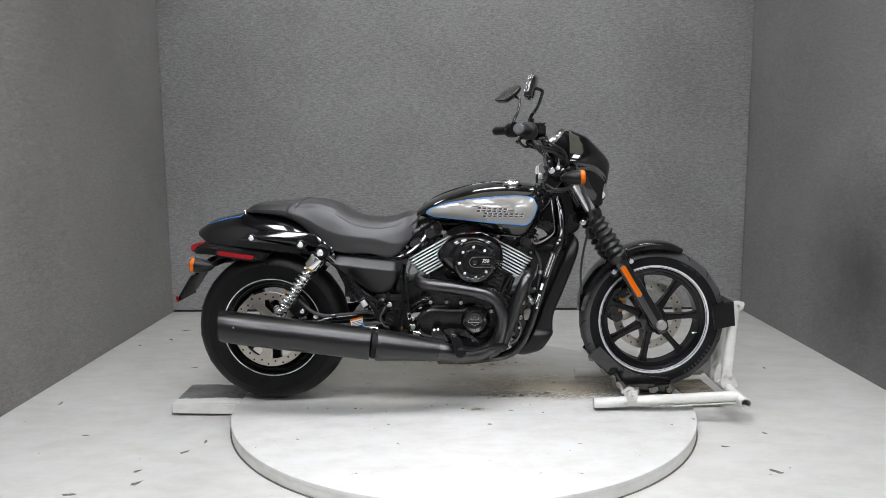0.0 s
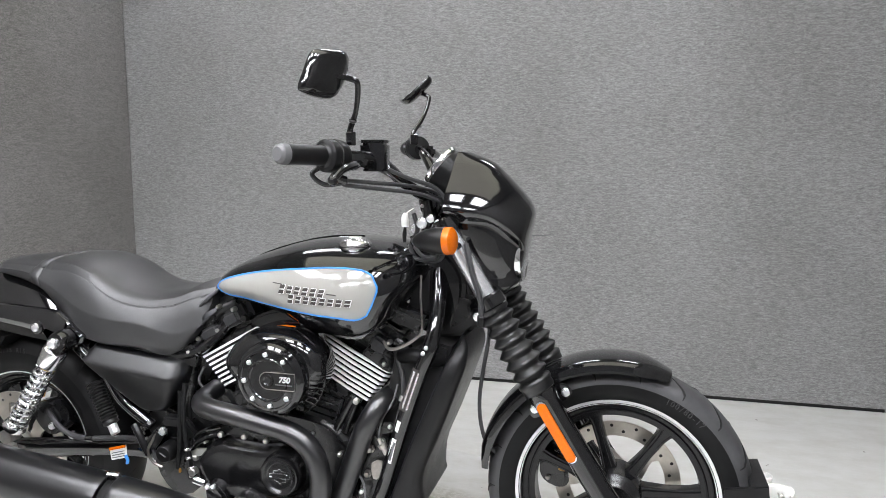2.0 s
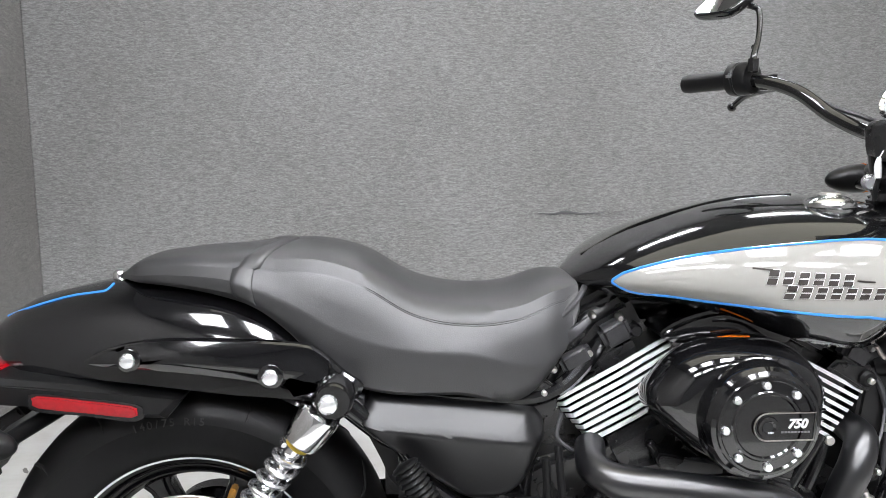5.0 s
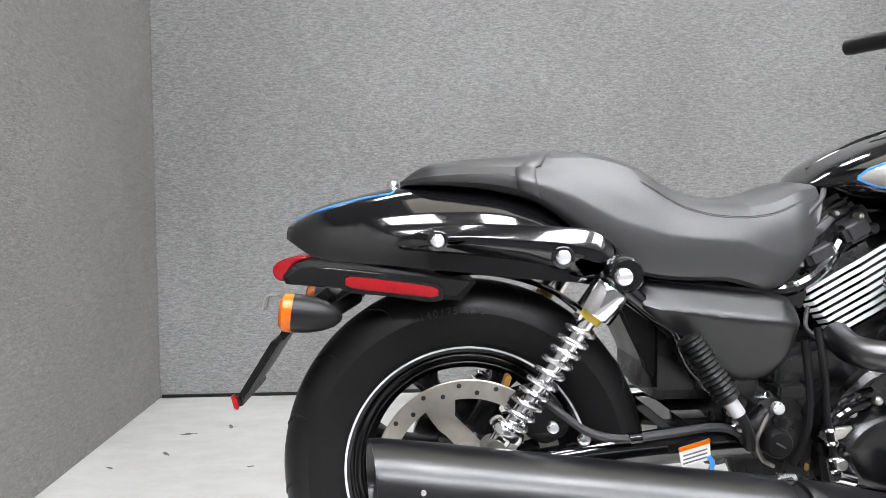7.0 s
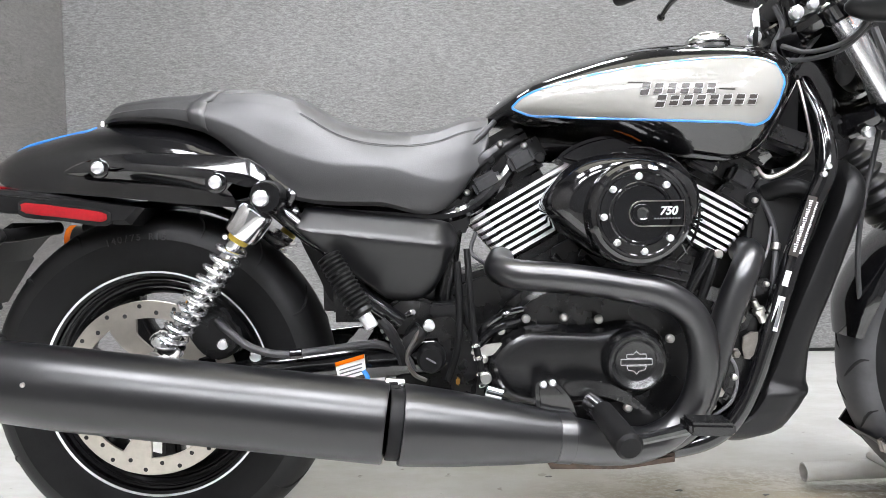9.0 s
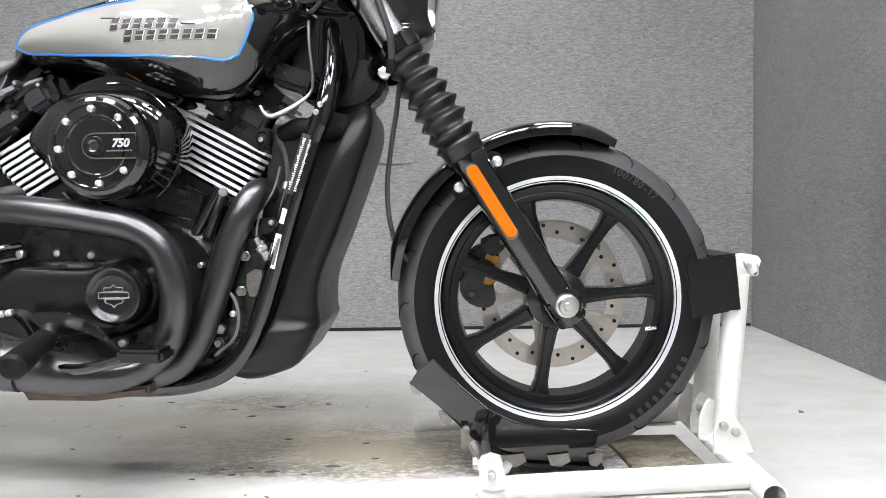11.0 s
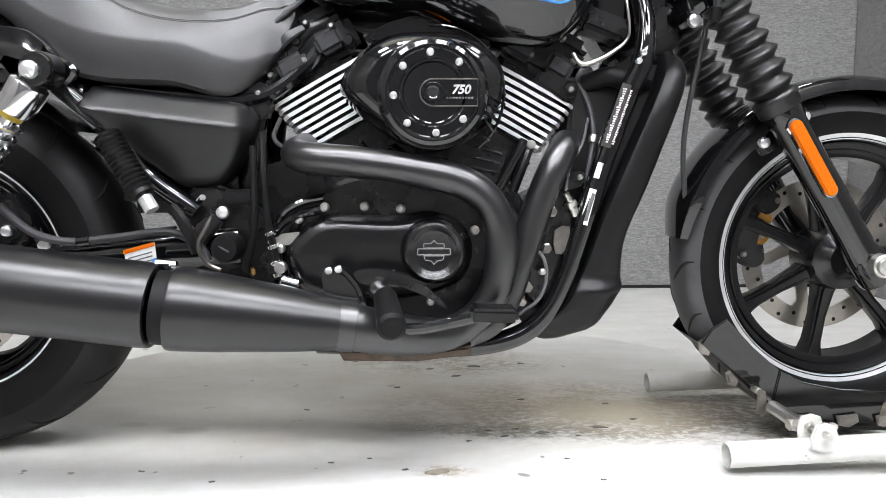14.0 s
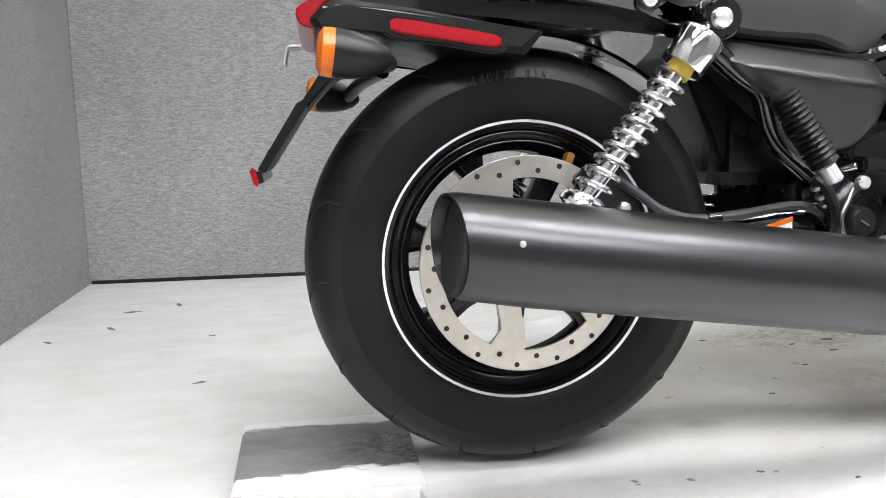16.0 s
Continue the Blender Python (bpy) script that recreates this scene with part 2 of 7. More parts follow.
M_BOLT = mat("zinc_bolt_head", (0.86, 0.86, 0.87), 0.28, metal=0.85, rvar=0.05, scale=200)
M_STEEL = mat("brushed_steel", (0.56, 0.55, 0.52), 0.34, metal=1.0, var=0.1, scale=90, rvar=0.08)
M_ALU = mat("machined_fin_edge", (0.86, 0.86, 0.86), 0.38, metal=0.25, var=0.04, scale=200)
M_SILVER = mat("silver_metallic_paint", (0.265, 0.258, 0.240), 0.50, metal=0.0, coat=1.0, var=0.10, scale=900, spec=0.12)
M_BLUE = mat("blue_pinstripe", (0.03, 0.22, 0.62), 0.3, coat=0.8)
M_WHITE = mat("white_stripe_paint", (0.78, 0.78, 0.78), 0.4, var=0.05, scale=50)
M_LIP = mat("machined_rim_lip", (0.72, 0.72, 0.73), 0.3, metal=0.6, var=0.05, scale=80)
M_CAP = mat("dull_grey_casting", (0.030, 0.030, 0.032), 0.40, metal=0.2, var=0.25, scale=120, bump=0.1, bscale=500)
M_LABEL = mat("white_label", (0.75, 0.75, 0.73), 0.5, var=0.05, scale=60)
M_INK = mat("dark_print", (0.03, 0.025, 0.022), 0.4)
M_GREY = mat("faded_grey_print", (0.11, 0.11, 0.115), 0.6)
M_AMBER = mat("amber_lens", (0.56, 0.115, 0.0015), 0.25, coat=0.15, var=0.12, scale=300, bump=0.25, bscale=350, spec=0.3)
M_RED = mat("red_lens", (0.25, 0.003, 0.007), 0.2, coat=0.4, var=0.15, scale=300, bump=0.3, bscale=300)
M_YELLOW = mat("yellow_ring", (0.50, 0.36, 0.04), 0.4)
M_GOLD = mat("brass_caliper", (0.42, 0.22, 0.05), 0.35, metal=0.7, var=0.1, scale=80)
M_SIDEWALL = mat("raised_sidewall_rubber", (0.019, 0.019, 0.0195), 0.6)
M_SPOKE = mat("satin_black_wheel", (0.0045, 0.0045, 0.005), 0.22, var=0.1, scale=60, rvar=0.03, bump=0.02, bscale=700, spec=0.35)
M_DISCSTEEL = mat("ground_disc_steel", (0.46, 0.43, 0.38), 0.34, metal=0.9, var=0.08, scale=60, rvar=0.08)
M_SPRING = mat("bright_zinc_spring", (0.88, 0.88, 0.89), 0.22, metal=0.95)
M_DARKSTEEL = mat("heat_dulled_steel", (0.30, 0.28, 0.26), 0.3, metal=1.0, var=0.2, scale=80)
M_GREYGRIP = mat("grey_end_cap", (0.10, 0.10, 0.103), 0.5, var=0.1, scale=60)
M_HOSE = mat("braided_black_hose", (0.03, 0.03, 0.032), 0.5, bump=0.3, bscale=1200)
M_MIRROR = mat("mirror_glass", (0.9, 0.9, 0.9), 0.02, metal=1.0)
M_GLASS = mat("headlight_glass", (0.75, 0.78, 0.8), 0.05, metal=0.6, coat=1.0)
M_SOFT = bpy.data.materials.new("dim_diffuser")
M_SOFT.use_nodes = True
M_SOFT.node_tree.nodes["Principled BSDF"].inputs["Emission Color"].default_value = (1.0, 0.97, 0.78, 1)
M_SOFT.node_tree.nodes["Principled BSDF"].inputs["Emission Strength"].default_value = 0.75
M_LAMP = bpy.data.materials.new("lamp_diffuser")
M_LAMP.use_nodes = True
M_LAMP.node_tree.nodes["Principled BSDF"].inputs["Emission Color"].default_value = (0.972, 0.98, 1.035, 1)
M_LAMP.node_tree.nodes["Principled BSDF"].inputs["Emission Strength"].default_value = 20.0


# ---- mesh tools ----
def part(name, bm, material, parent=None, label="", sharp=35):
    """One mesh object; its origin in its middle, held under parent."""
    bm.normal_update()
    lim = radians(sharp)
    for f in bm.faces:
        f.smooth = True
    for e in bm.edges:
        e.smooth = not (len(e.link_faces) == 2 and e.calc_face_angle(0) > lim)
    vs = np.array([v.co[:] for v in bm.verts])
    c = Vector(((vs.min(0) + vs.max(0)) / 2).tolist())
    bmesh.ops.translate(bm, verts=bm.verts, vec=-c)
    me = bpy.data.meshes.new(name)
    bm.to_mesh(me)
    bm.free()
    me.materials.append(material)
    ob = new(name, me)
    ob.location = c
    if parent:
        ob.parent = parent
        ob.matrix_parent_inverse = Matrix.Translation(-parent.location)
    if label:
        ob["label"] = label
    return ob


def thing(name, at, label, category, group=""):
    ob = new(name)
    ob.location = at
    return tagged(ob, label, category, group)


def lathe(profile, centre, axis="y", segs=64, arc=None, closed=False):
    """Turn (radius, along) pairs round an axis through centre."""
    bm = bmesh.new()
    a0, a1 = arc if arc else (0, 2 * math.pi)
    n = segs if not arc else segs + 1
    rings = []
    for i in range(n):
        a = a0 + (a1 - a0) * i / segs
        row = []
        for r, h in profile:
            u, v = r * math.cos(a), r * math.sin(a)
            p = {"y": (u, h, v), "x": (h, u, v), "z": (u, v, h)}[axis]
            row.append(bm.verts.new(Vector(p) + Vector(centre)))
        rings.append(row)
    m = len(profile)
    for i in range(segs):
        A, B = rings[i], rings[(i + 1) % n]
        for j in range(m if closed else m - 1):
            k = (j + 1) % m
            bm.faces.new((A[j], A[k], B[k], B[j]))
    bmesh.ops.remove_doubles(bm, verts=bm.verts, dist=1e-5)
    bmesh.ops.recalc_face_normals(bm, faces=bm.faces)
    return bm


def turned(profile, p, q, segs=32):
    """Turn (radius, distance from p) pairs round the line from p towards q."""
    bm = lathe(profile, (0, 0, 0), "z", segs)
    d = (Vector(q) - Vector(p)).normalized()
    bmesh.ops.transform(bm, matrix=Matrix.Translation(Vector(p)) @ d.to_track_quat("Z", "Y").to_matrix().to_4x4(), verts=bm.verts)
    bmesh.ops.recalc_face_normals(bm, faces=bm.faces)
    return bm


def rod(p, q, r, segs=20, bevel=0.15, r2=None):
    L = (Vector(q) - Vector(p)).length
    r2 = r if r2 is None else r2
    b = min(bevel * r, L * 0.2)
    b2 = min(bevel * r2, L * 0.2)
    return turned([(0, 0), (r - b, 0), (r, b), (r2, L - b2), (r2 - b2, L), (0, L)], p, q, segs)


def smooth_line(pts, per=8):
    pts = [Vector(p) for p in pts]
    if len(pts) < 3:
        return pts
    ext = [2 * pts[0] - pts[1]] + pts + [2 * pts[-1] - pts[-2]]
    out = []
    for i in range(1, len(ext) - 2):
        a, b, c, d = ext[i - 1:i + 3]
        for k in range(per):
            t = k / per
            out.append(0.5 * ((2 * b) + (c - a) * t + (2 * a - 5 * b + 4 * c - d) * t * t + (3 * b - a - 3 * c + d) * t ** 3))
    out.append(pts[-1])
    return out


def tube(pts, r, segs=14, per=8, caps=True, flat=1.0, up=(0, 0, 1)):
    """A round tube along a smooth line; r: one radius or one for each given point."""
    line = smooth_line(pts, per)
    if isinstance(r, (int, float)):
        radii = [r] * len(line)
    else:
        radii = np.interp(np.linspace(0, len(r) - 1, len(line)), range(len(r)), r).tolist()
    bm = bmesh.new()
    n = None
    rings = []
    for i, p in enumerate(line):
        t = (line[min(i + 1, len(line) - 1)] - line[max(i - 1, 0)]).normalized()
        if n is None:
            u = Vector(up)
            n = (u - t * u.dot(t))
            if n.length < 0.1:
                n = Vector((1, 0, 0)) - t * t.x
            n.normalize()
        else:
            n = (n - t * n.dot(t)).normalized()
        b = t.cross(n)
        rings.append([bm.verts.new(p + radii[i] * (math.cos(a) * n + flat * math.sin(a) * b)) for a in (2 * math.pi * k / segs for k in range(segs))])
    for A, B in zip(rings, rings[1:]):
        for k in range(segs):
            bm.faces.new((A[k], A[(k + 1) % segs], B[(k + 1) % segs], B[k]))
    if caps:
        bm.faces.new(rings[0])
        bm.faces.new(rings[-1])
    bmesh.ops.recalc_face_normals(bm, faces=bm.faces)
    return bm


def slab(outline, y0, y1, bevel=0.004, segs=2, plane="xz"):
    """A plate: an outline in x and z, thick from y0 to y1, with rounded rims. plane 'xy': outline in x and y, thick in z."""
    bm = bmesh.new()
    at = (lambda a, b, c: (a, c, b)) if plane == "xz" else (lambda a, b, c: (a, b, c)) if plane == "xy" else (lambda a, b, c: (c, a, b))
    lo = [bm.verts.new(at(a, b, y0)) for a, b in outline]
    hi = [bm.verts.new(at(a, b, y1)) for a, b in outline]
    bm.faces.new(lo)
    bm.faces.new(hi)
    n = len(outline)
    for i in range(n):
        bm.faces.new((lo[i], lo[(i + 1) % n], hi[(i + 1) % n], hi[i]))
    bmesh.ops.recalc_face_normals(bm, faces=bm.faces)
    if bevel > 0:
        rim = [e for e in bm.edges if (e.verts[0] in lo and e.verts[1] in lo) or (e.verts[0] in hi and e.verts[1] in hi)]
        bmesh.ops.bevel(bm, geom=rim, offset=bevel, segments=segs, affect="EDGES", clamp_overlap=True)
    return bm


def rounded(outline, per=4):
    """The outline with its corners eased by a closed smooth line."""
    pts = [Vector((a, b, 0)) for a, b in outline]
    n = len(pts)
    out = []
    for i in range(n):
        a, b, c, d = pts[i - 1], pts[i], pts[(i + 1) % n], pts[(i + 2) % n]
        for k in range(per):
            t = k / per
            p = 0.5 * ((2 * b) + (c - a) * t + (2 * a - 5 * b + 4 * c - d) * t * t + (3 * b - a - 3 * c + d) * t ** 3)
            out.append((p.x, p.y))
    return out


def block(centre, size, bevel=0.004, rot=(0, 0, 0), segs=2):
    bm = bmesh.new()
    bmesh.ops.create_cube(bm, size=1)
    bmesh.ops.scale(bm, vec=size, verts=bm.verts)
    if bevel > 0:
        bmesh.ops.bevel(bm, geom=bm.edges[:], offset=min(bevel, min(size) * 0.45), segments=segs, affect="EDGES")
    bmesh.ops.transform(bm, matrix=pose(*centre, *rot), verts=bm.verts)
    return bm


def loft(rings, caps=True, loop=True):
    bm = bmesh.new()
    R = [[bm.verts.new(p) for p in ring] for ring in rings]
    n = len(R[0])
    for A, B in zip(R, R[1:]):
        for k in range(n if loop else n - 1):
            bm.faces.new((A[k], A[(k + 1) % n], B[(k + 1) % n], B[k]))
    if caps and loop:
        bm.faces.new(R[0])
        bm.faces.new(R[-1])
    bmesh.ops.remove_doubles(bm, verts=bm.verts, dist=1e-5)
    bmesh.ops.recalc_face_normals(bm, faces=bm.faces)
    return bm


def curve_of(*pairs):
    """A smooth function through (x, value) pairs."""
    xs = np.array([p[0] for p in pairs])
    ys = np.array([p[1] for p in pairs])
    m = np.gradient(ys, xs)

    def f(x):
        x = min(max(x, xs[0]), xs[-1])
        i = int(min(max(np.searchsorted(xs, x) - 1, 0), len(xs) - 2))
        h = xs[i + 1] - xs[i]
        t = (x - xs[i]) / h
        return float((2 * t ** 3 - 3 * t ** 2 + 1) * ys[i] + (t ** 3 - 2 * t ** 2 + t) * h * m[i] + (3 * t ** 2 - 2 * t ** 3) * ys[i + 1] + (t ** 3 - t ** 2) * h * m[i + 1])
    return f


def merged(*bms):
    out = bmesh.new()
    for b in bms:
        me = bpy.data.meshes.new("tmp")
        b.to_mesh(me)
        b.free()
        out.from_mesh(me)
        bpy.data.meshes.remove(me)
    return out


def lettering(name, body, size, place, turn, material, parent, depth=0.0006, shear=0.0, label="", bold=0.0):
    cu = bpy.data.curves.new(name, "FONT")
    cu.body, cu.size, cu.extrude, cu.align_x, cu.align_y, cu.shear, cu.offset = body, size, depth, "CENTER", "CENTER", shear, bold
    tmp = bpy.data.objects.new("tmp", cu)
    scene.collection.objects.link(tmp)
    me = bpy.data.meshes.new_from_object(tmp.evaluated_get(bpy.context.evaluated_depsgraph_get()))
    bpy.data.objects.remove(tmp)
    bm = bmesh.new()
    bm.from_mesh(me)
    bmesh.ops.transform(bm, matrix=pose(*place, *turn), verts=bm.verts)
    return part(name, bm, material, parent, label)


def bolt(p, r, parent, material=None, depth=0.006, name="bolt", side=-1):
    """A domed bolt head that looks along y."""
    x, y, z = p
    bm = lathe([(0, side * depth), (r * 0.55, side * depth), (r * 0.9, side * depth * 0.7), (r, 0), (r, -side * 0.004), (0, -side * 0.004)], (x, y, z), "y", 14)
    return part(name, bm, material or M_BOLT, parent)


# ---- the room ----
def build_room():
    bm = slab([(ROOM_L - 0.3, -1.6), (ROOM_R + 0.3, -1.6), (ROOM_R + 0.3, ROOM_B + 0.2), (ROOM_L - 0.3, ROOM_B + 0.2)], FLOOR_Z - 0.1, FLOOR_Z, 0, plane="xy")
    floor = tagged(part("floor", bm, M_FLOOR), "white painted concrete floor with scuffs and chips", "floor", kind="structure")
    # out of view; added dark to cut fill and reflections on the motorcycle
    bm = slab([(ROOM_L - 0.3, ROOM_F - 0.1), (ROOM_R + 0.3, ROOM_F - 0.1), (ROOM_R + 0.3, -1.602), (ROOM_L - 0.3, -1.602)], FLOOR_Z - 0.1, FLOOR_Z, 0, plane="xy")
    tagged(part("floor_front", bm, M_FRONT), "unseen dark floor added in front to keep reflections dark", "floor", kind="structure")
    # places where the paint has come off
    rnd = random.Random(5)
    for x, y, r in ((-0.713, 1.375, 0.028), (-0.842, 1.294, 0.034), (-0.846, 1.087, 0.03), (-0.97, 0.966, 0.02), (-0.90, 0.046, 0.022), (-0.265, -0.687, 0.03), (-0.438, -0.761, 0.03), (-0.52, 0.55, 0.022),
                    (-0.20, -0.45, 0.025), (-0.62, -0.30, 0.016), (1.75, -0.62, 0.03), (1.66, -0.42, 0.02), (1.85, -0.30, 0.015), (2.2, 0.5, 0.018), (-0.16, -0.36, 0.02), (-0.30, -0.60, 0.02), (-0.55, 0.95, 0.014)):
        a0 = rnd.uniform(0, 3)
        ring = [(x + r * rnd.uniform(0.3, 1.0) * math.cos(a) * math.cos(a0) - 0.35 * r * rnd.uniform(0.4, 1.0) * math.sin(a) * math.sin(a0), y + r * rnd.uniform(0.3, 1.0) * math.cos(a) * math.sin(a0) + 0.35 * r * rnd.uniform(0.4, 1.0) * math.sin(a) * math.cos(a0)) for a in (2 * math.pi * k / 14 for k in range(14))]
        part("paint_chip", slab(ring, FLOOR_Z + 0.0002, FLOOR_Z + 0.0012, 0, plane="xy"), M_BARE, floor)
    H0, H1 = FLOOR_Z + 0.001, CEIL_Z
    # the south one is an added, unseen backdrop that shapes reflections
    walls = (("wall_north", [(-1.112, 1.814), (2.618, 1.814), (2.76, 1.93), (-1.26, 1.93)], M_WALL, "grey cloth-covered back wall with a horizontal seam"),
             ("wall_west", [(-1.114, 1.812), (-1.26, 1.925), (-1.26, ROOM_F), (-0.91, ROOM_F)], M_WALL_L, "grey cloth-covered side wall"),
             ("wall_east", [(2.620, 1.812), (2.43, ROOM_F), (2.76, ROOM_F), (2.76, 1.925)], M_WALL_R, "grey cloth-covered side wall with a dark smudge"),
             ("wall_south", [(-1.26, ROOM_F - 0.002), (2.76, ROOM_F - 0.002), (2.76, ROOM_F - 0.12), (-1.26, ROOM_F - 0.12)], M_BACK, "unseen dark backdrop added behind the camera"))
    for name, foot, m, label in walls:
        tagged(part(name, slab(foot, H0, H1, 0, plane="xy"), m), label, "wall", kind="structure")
    bm = slab([(-1.28, ROOM_F - 0.14), (2.78, ROOM_F - 0.14), (2.78, 1.95), (-1.28, 1.95)], CEIL_Z + 0.002, CEIL_Z + 0.1, 0, plane="xy")
    tagged(part("ceiling", bm, M_CEIL), "plain grey booth ceiling", "ceiling", kind="structure")
    # horizontal cloth seam and a torn strip on it
    north = bpy.data.objects["wall_north"]
    part("seam", block((0.75, 1.8135, 0.680), (3.70, 0.0018, 0.0025), 0.0006), M_WALL, north, "slightly raised cloth seam")
    tear = tube([(0.875, 1.811, 0.680), (0.95, 1.810, 0.675), (1.0, 1.809, 0.683), (1.06, 1.810, 0.676), (1.160, 1.811, 0.679)], [0.001, 0.003, 0.007, 0.004, 0.001], 6)
    part("torn_edge", tear, M_GREY, north, "frayed tear along the seam")
    # dark strip added to draw the gap's shade at the foot of the wall
    bm = block((0.753, 1.8115, FLOOR_Z + 0.008), (3.72, 0.004, 0.014), 0.001)
    tagged(part("baseboard", bm, M_GROOVE), "thin dark shadow strip at the wall foot", "baseboard", kind="structure")


def build_lamps():
    for x, y, l, w in LAMPS:
        z = CEIL_Z
        ob = thing("ceiling_light", (x, y, z), "flush white led ceiling panel, switched on; rear row added as fill", "ceiling light", "ceiling panels")
        rim = [block((x + dx, y + dy, z - 0.012), (l + 0.04 if dy else 0.02, 0.02 if dy else w, 0.026), 0.003) for dx, dy in ((0, -w / 2 - 0.01), (0, w / 2 + 0.01), (-l / 2 - 0.01, 0), (l / 2 + 0.01, 0))]
        part("frame", merged(*rim), M_STAND, ob)
        part("diffuser", block((x, y, z - 0.006), (l - 0.002, w - 0.002, 0.008), 0.001), M_LAMP, ob, "glowing white diffuser")
    # large soft panel straight over the motorcycle
    x, y, w, d, z = 0.95, 0.0, 2.6, 1.2, CEIL_Z
    ob = thing("light_panel", (x, y, z), "large dim warm ceiling diffuser over the turntable", "ceiling light")
    rim = [block((x, y - d / 2 - 0.012, z - 0.012), (w + 0.05, 0.024, 0.026), 0.003), block((x, y + d / 2 + 0.012, z - 0.012), (w + 0.05, 0.024, 0.026), 0.003),
           block((x - w / 2 - 0.0125, y, z - 0.012), (0.025, d, 0.026), 0.003), block((x + w / 2 + 0.0125, y, z - 0.012), (0.025, d, 0.026), 0.003)]
    part("frame", merged(*rim), M_STAND, ob)
    part("diffuser", block((x, y, z - 0.006), (w - 0.002, d - 0.002, 0.008), 0.001), M_SOFT, ob, "softly glowing warm diffuser")


# rear row at y 1.38 is an added fill for back wall and floor
LAMPS = [(x, -1.15, 0.46, 0.74) for x in (-0.45, 0.38, 1.20, 2.02)] + [(x, -2.75, 0.60, 0.74) for x in (-0.45, 0.38, 1.20, 2.02)] + [(x, 1.38, 0.60, 0.17) for x in (-0.35, 0.75, 1.85)]
build_room()
build_lamps()


def build_turntable():
    ob = thing("turntable", (0.759, -0.024, FLOOR_Z), "low round white-painted wooden turntable, scuffed and dirty", "turntable")
    r = 0.890
    bm = lathe([(0, -0.002), (r - 0.004, -0.002), (r - 0.001, -0.004), (r, -0.008), (r, -0.0185), (0, -0.0185)], (0.759, -0.024, 0), "z", 128)
    part("platform", bm, M_DISC, ob, "scuffed white top board with shade painted in under the motorcycle")
    part("edge_band", lathe([(0, -0.0186), (r - 0.0015, -0.0186), (r - 0.001, -0.020), (r - 0.001, FLOOR_Z + 0.003), (r - 0.012, FLOOR_Z + 0.001), (0, FLOOR_Z + 0.001)], (0.759, -0.024, 0), "z", 128), M_STAND, ob, "white painted lower edge")
    # thin dark ring: some dirt, mostly the edge's shadow drawn as a part
    part("dirt_shade_line", lathe([(r - 0.004, FLOOR_Z + 0.0004), (r + 0.002, FLOOR_Z + 0.0014), (r + 0.004, FLOOR_Z + 0.0004)], (0.759, -0.024, 0), "z", 128), M_BARE, ob, "dark line of dirt and painted shade along the foot")
    rnd = random.Random(11)
    for x, y, r in ((1.000, -0.014, 0.016), (1.108, 0.010, 0.018), (0.930, -0.030, 0.010), (0.955, 0.005, 0.007), (0.905, 0.0, 0.006), (0.865, -0.05, 0.006), (1.060, -0.03, 0.006), (0.760, -0.165, 0.007),
                    (0.700, -0.12, 0.005), (0.640, -0.135, 0.006), (1.060, -0.21, 0.007), (1.020, -0.13, 0.005), (0.730, 0.26, 0.008), (0.860, 0.34, 0.014), (0.905, 0.42, 0.020), (0.800, 0.40, 0.010),
                    (1.020, 0.44, 0.012), (0.560, 0.12, 0.007), (0.470, -0.20, 0.006), (0.350, -0.16, 0.007), (1.180, 0.05, 0.008), (1.150, 0.14, 0.009), (0.985, 0.17, 0.010), (0.620, 0.47, 0.009)):
        a0 = rnd.uniform(-0.5, 0.5)
        ring = [(x + r * rnd.uniform(0.5, 1.0) * math.cos(a), y + 0.45 * r * rnd.uniform(0.4, 1.0) * math.sin(a + a0)) for a in (2 * math.pi * k / 11 for k in range(11))]
        part("paint_chip", slab(ring, -0.0018, -0.0006, 0, plane="xy"), M_BARE, ob)
    crumb = [(0.790, -0.182), (0.806, -0.188), (0.828, -0.176), (0.824, -0.170), (0.800, -0.176)]
    part("wood_crumb", slab(crumb, -0.0019, 0.003, 0.001, plane="xy"), M_DIRTWOOD, ob, "small crumb of wood")
    # worn board that carries the wheel stand past the edge of the disc
    ob = thing("stand_plank", (1.7, 0.03, FLOOR_Z), "dirty brown wooden board under the wheel stand", "plank")
    part("board", slab([(1.653, -0.035), (1.795, -0.028), (1.790, 0.190), (1.632, 0.185), (1.646, 0.10), (1.653, 0.03)], FLOOR_Z + 0.003, -0.004, 0.002, plane="xy"), M_DIRTWOOD, ob)
    ob = thing("ramp_plank", (-0.2, 0.02, FLOOR_Z), "flat wooden plank, worn dark grey top with white paint edges", "plank")
    edge = [(-0.378, -0.095), (-0.115, -0.105), (-0.115, 0.165), (-0.385, 0.160)]
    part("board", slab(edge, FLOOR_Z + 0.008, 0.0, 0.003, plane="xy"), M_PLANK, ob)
    part("edge_strip", slab([(-0.378, -0.101), (-0.125, -0.111), (-0.125, -0.1055), (-0.378, -0.0955)], FLOOR_Z + 0.010, -0.002, 0.001, plane="xy"), M_STAND, ob, "white painted plank edge")


build_turntable()

# ---- the motorcycle ----
BIKE = thing("motorcycle", (0.76, 0, 0), "black cruiser motorcycle with silver tank panels in a wheel stand", "motorcycle")
REAR, FRONT = Vector((0.026, 0, 0.299)), Vector((1.517, 0, 0.311))
LEAN = Vector((-0.522, 0, 0.853))
REAR_WHEEL, FRONT_WHEEL = Vector((0.0235, -0.0225, 0.2978)), Vector((1.517, 0.018, 0.308))


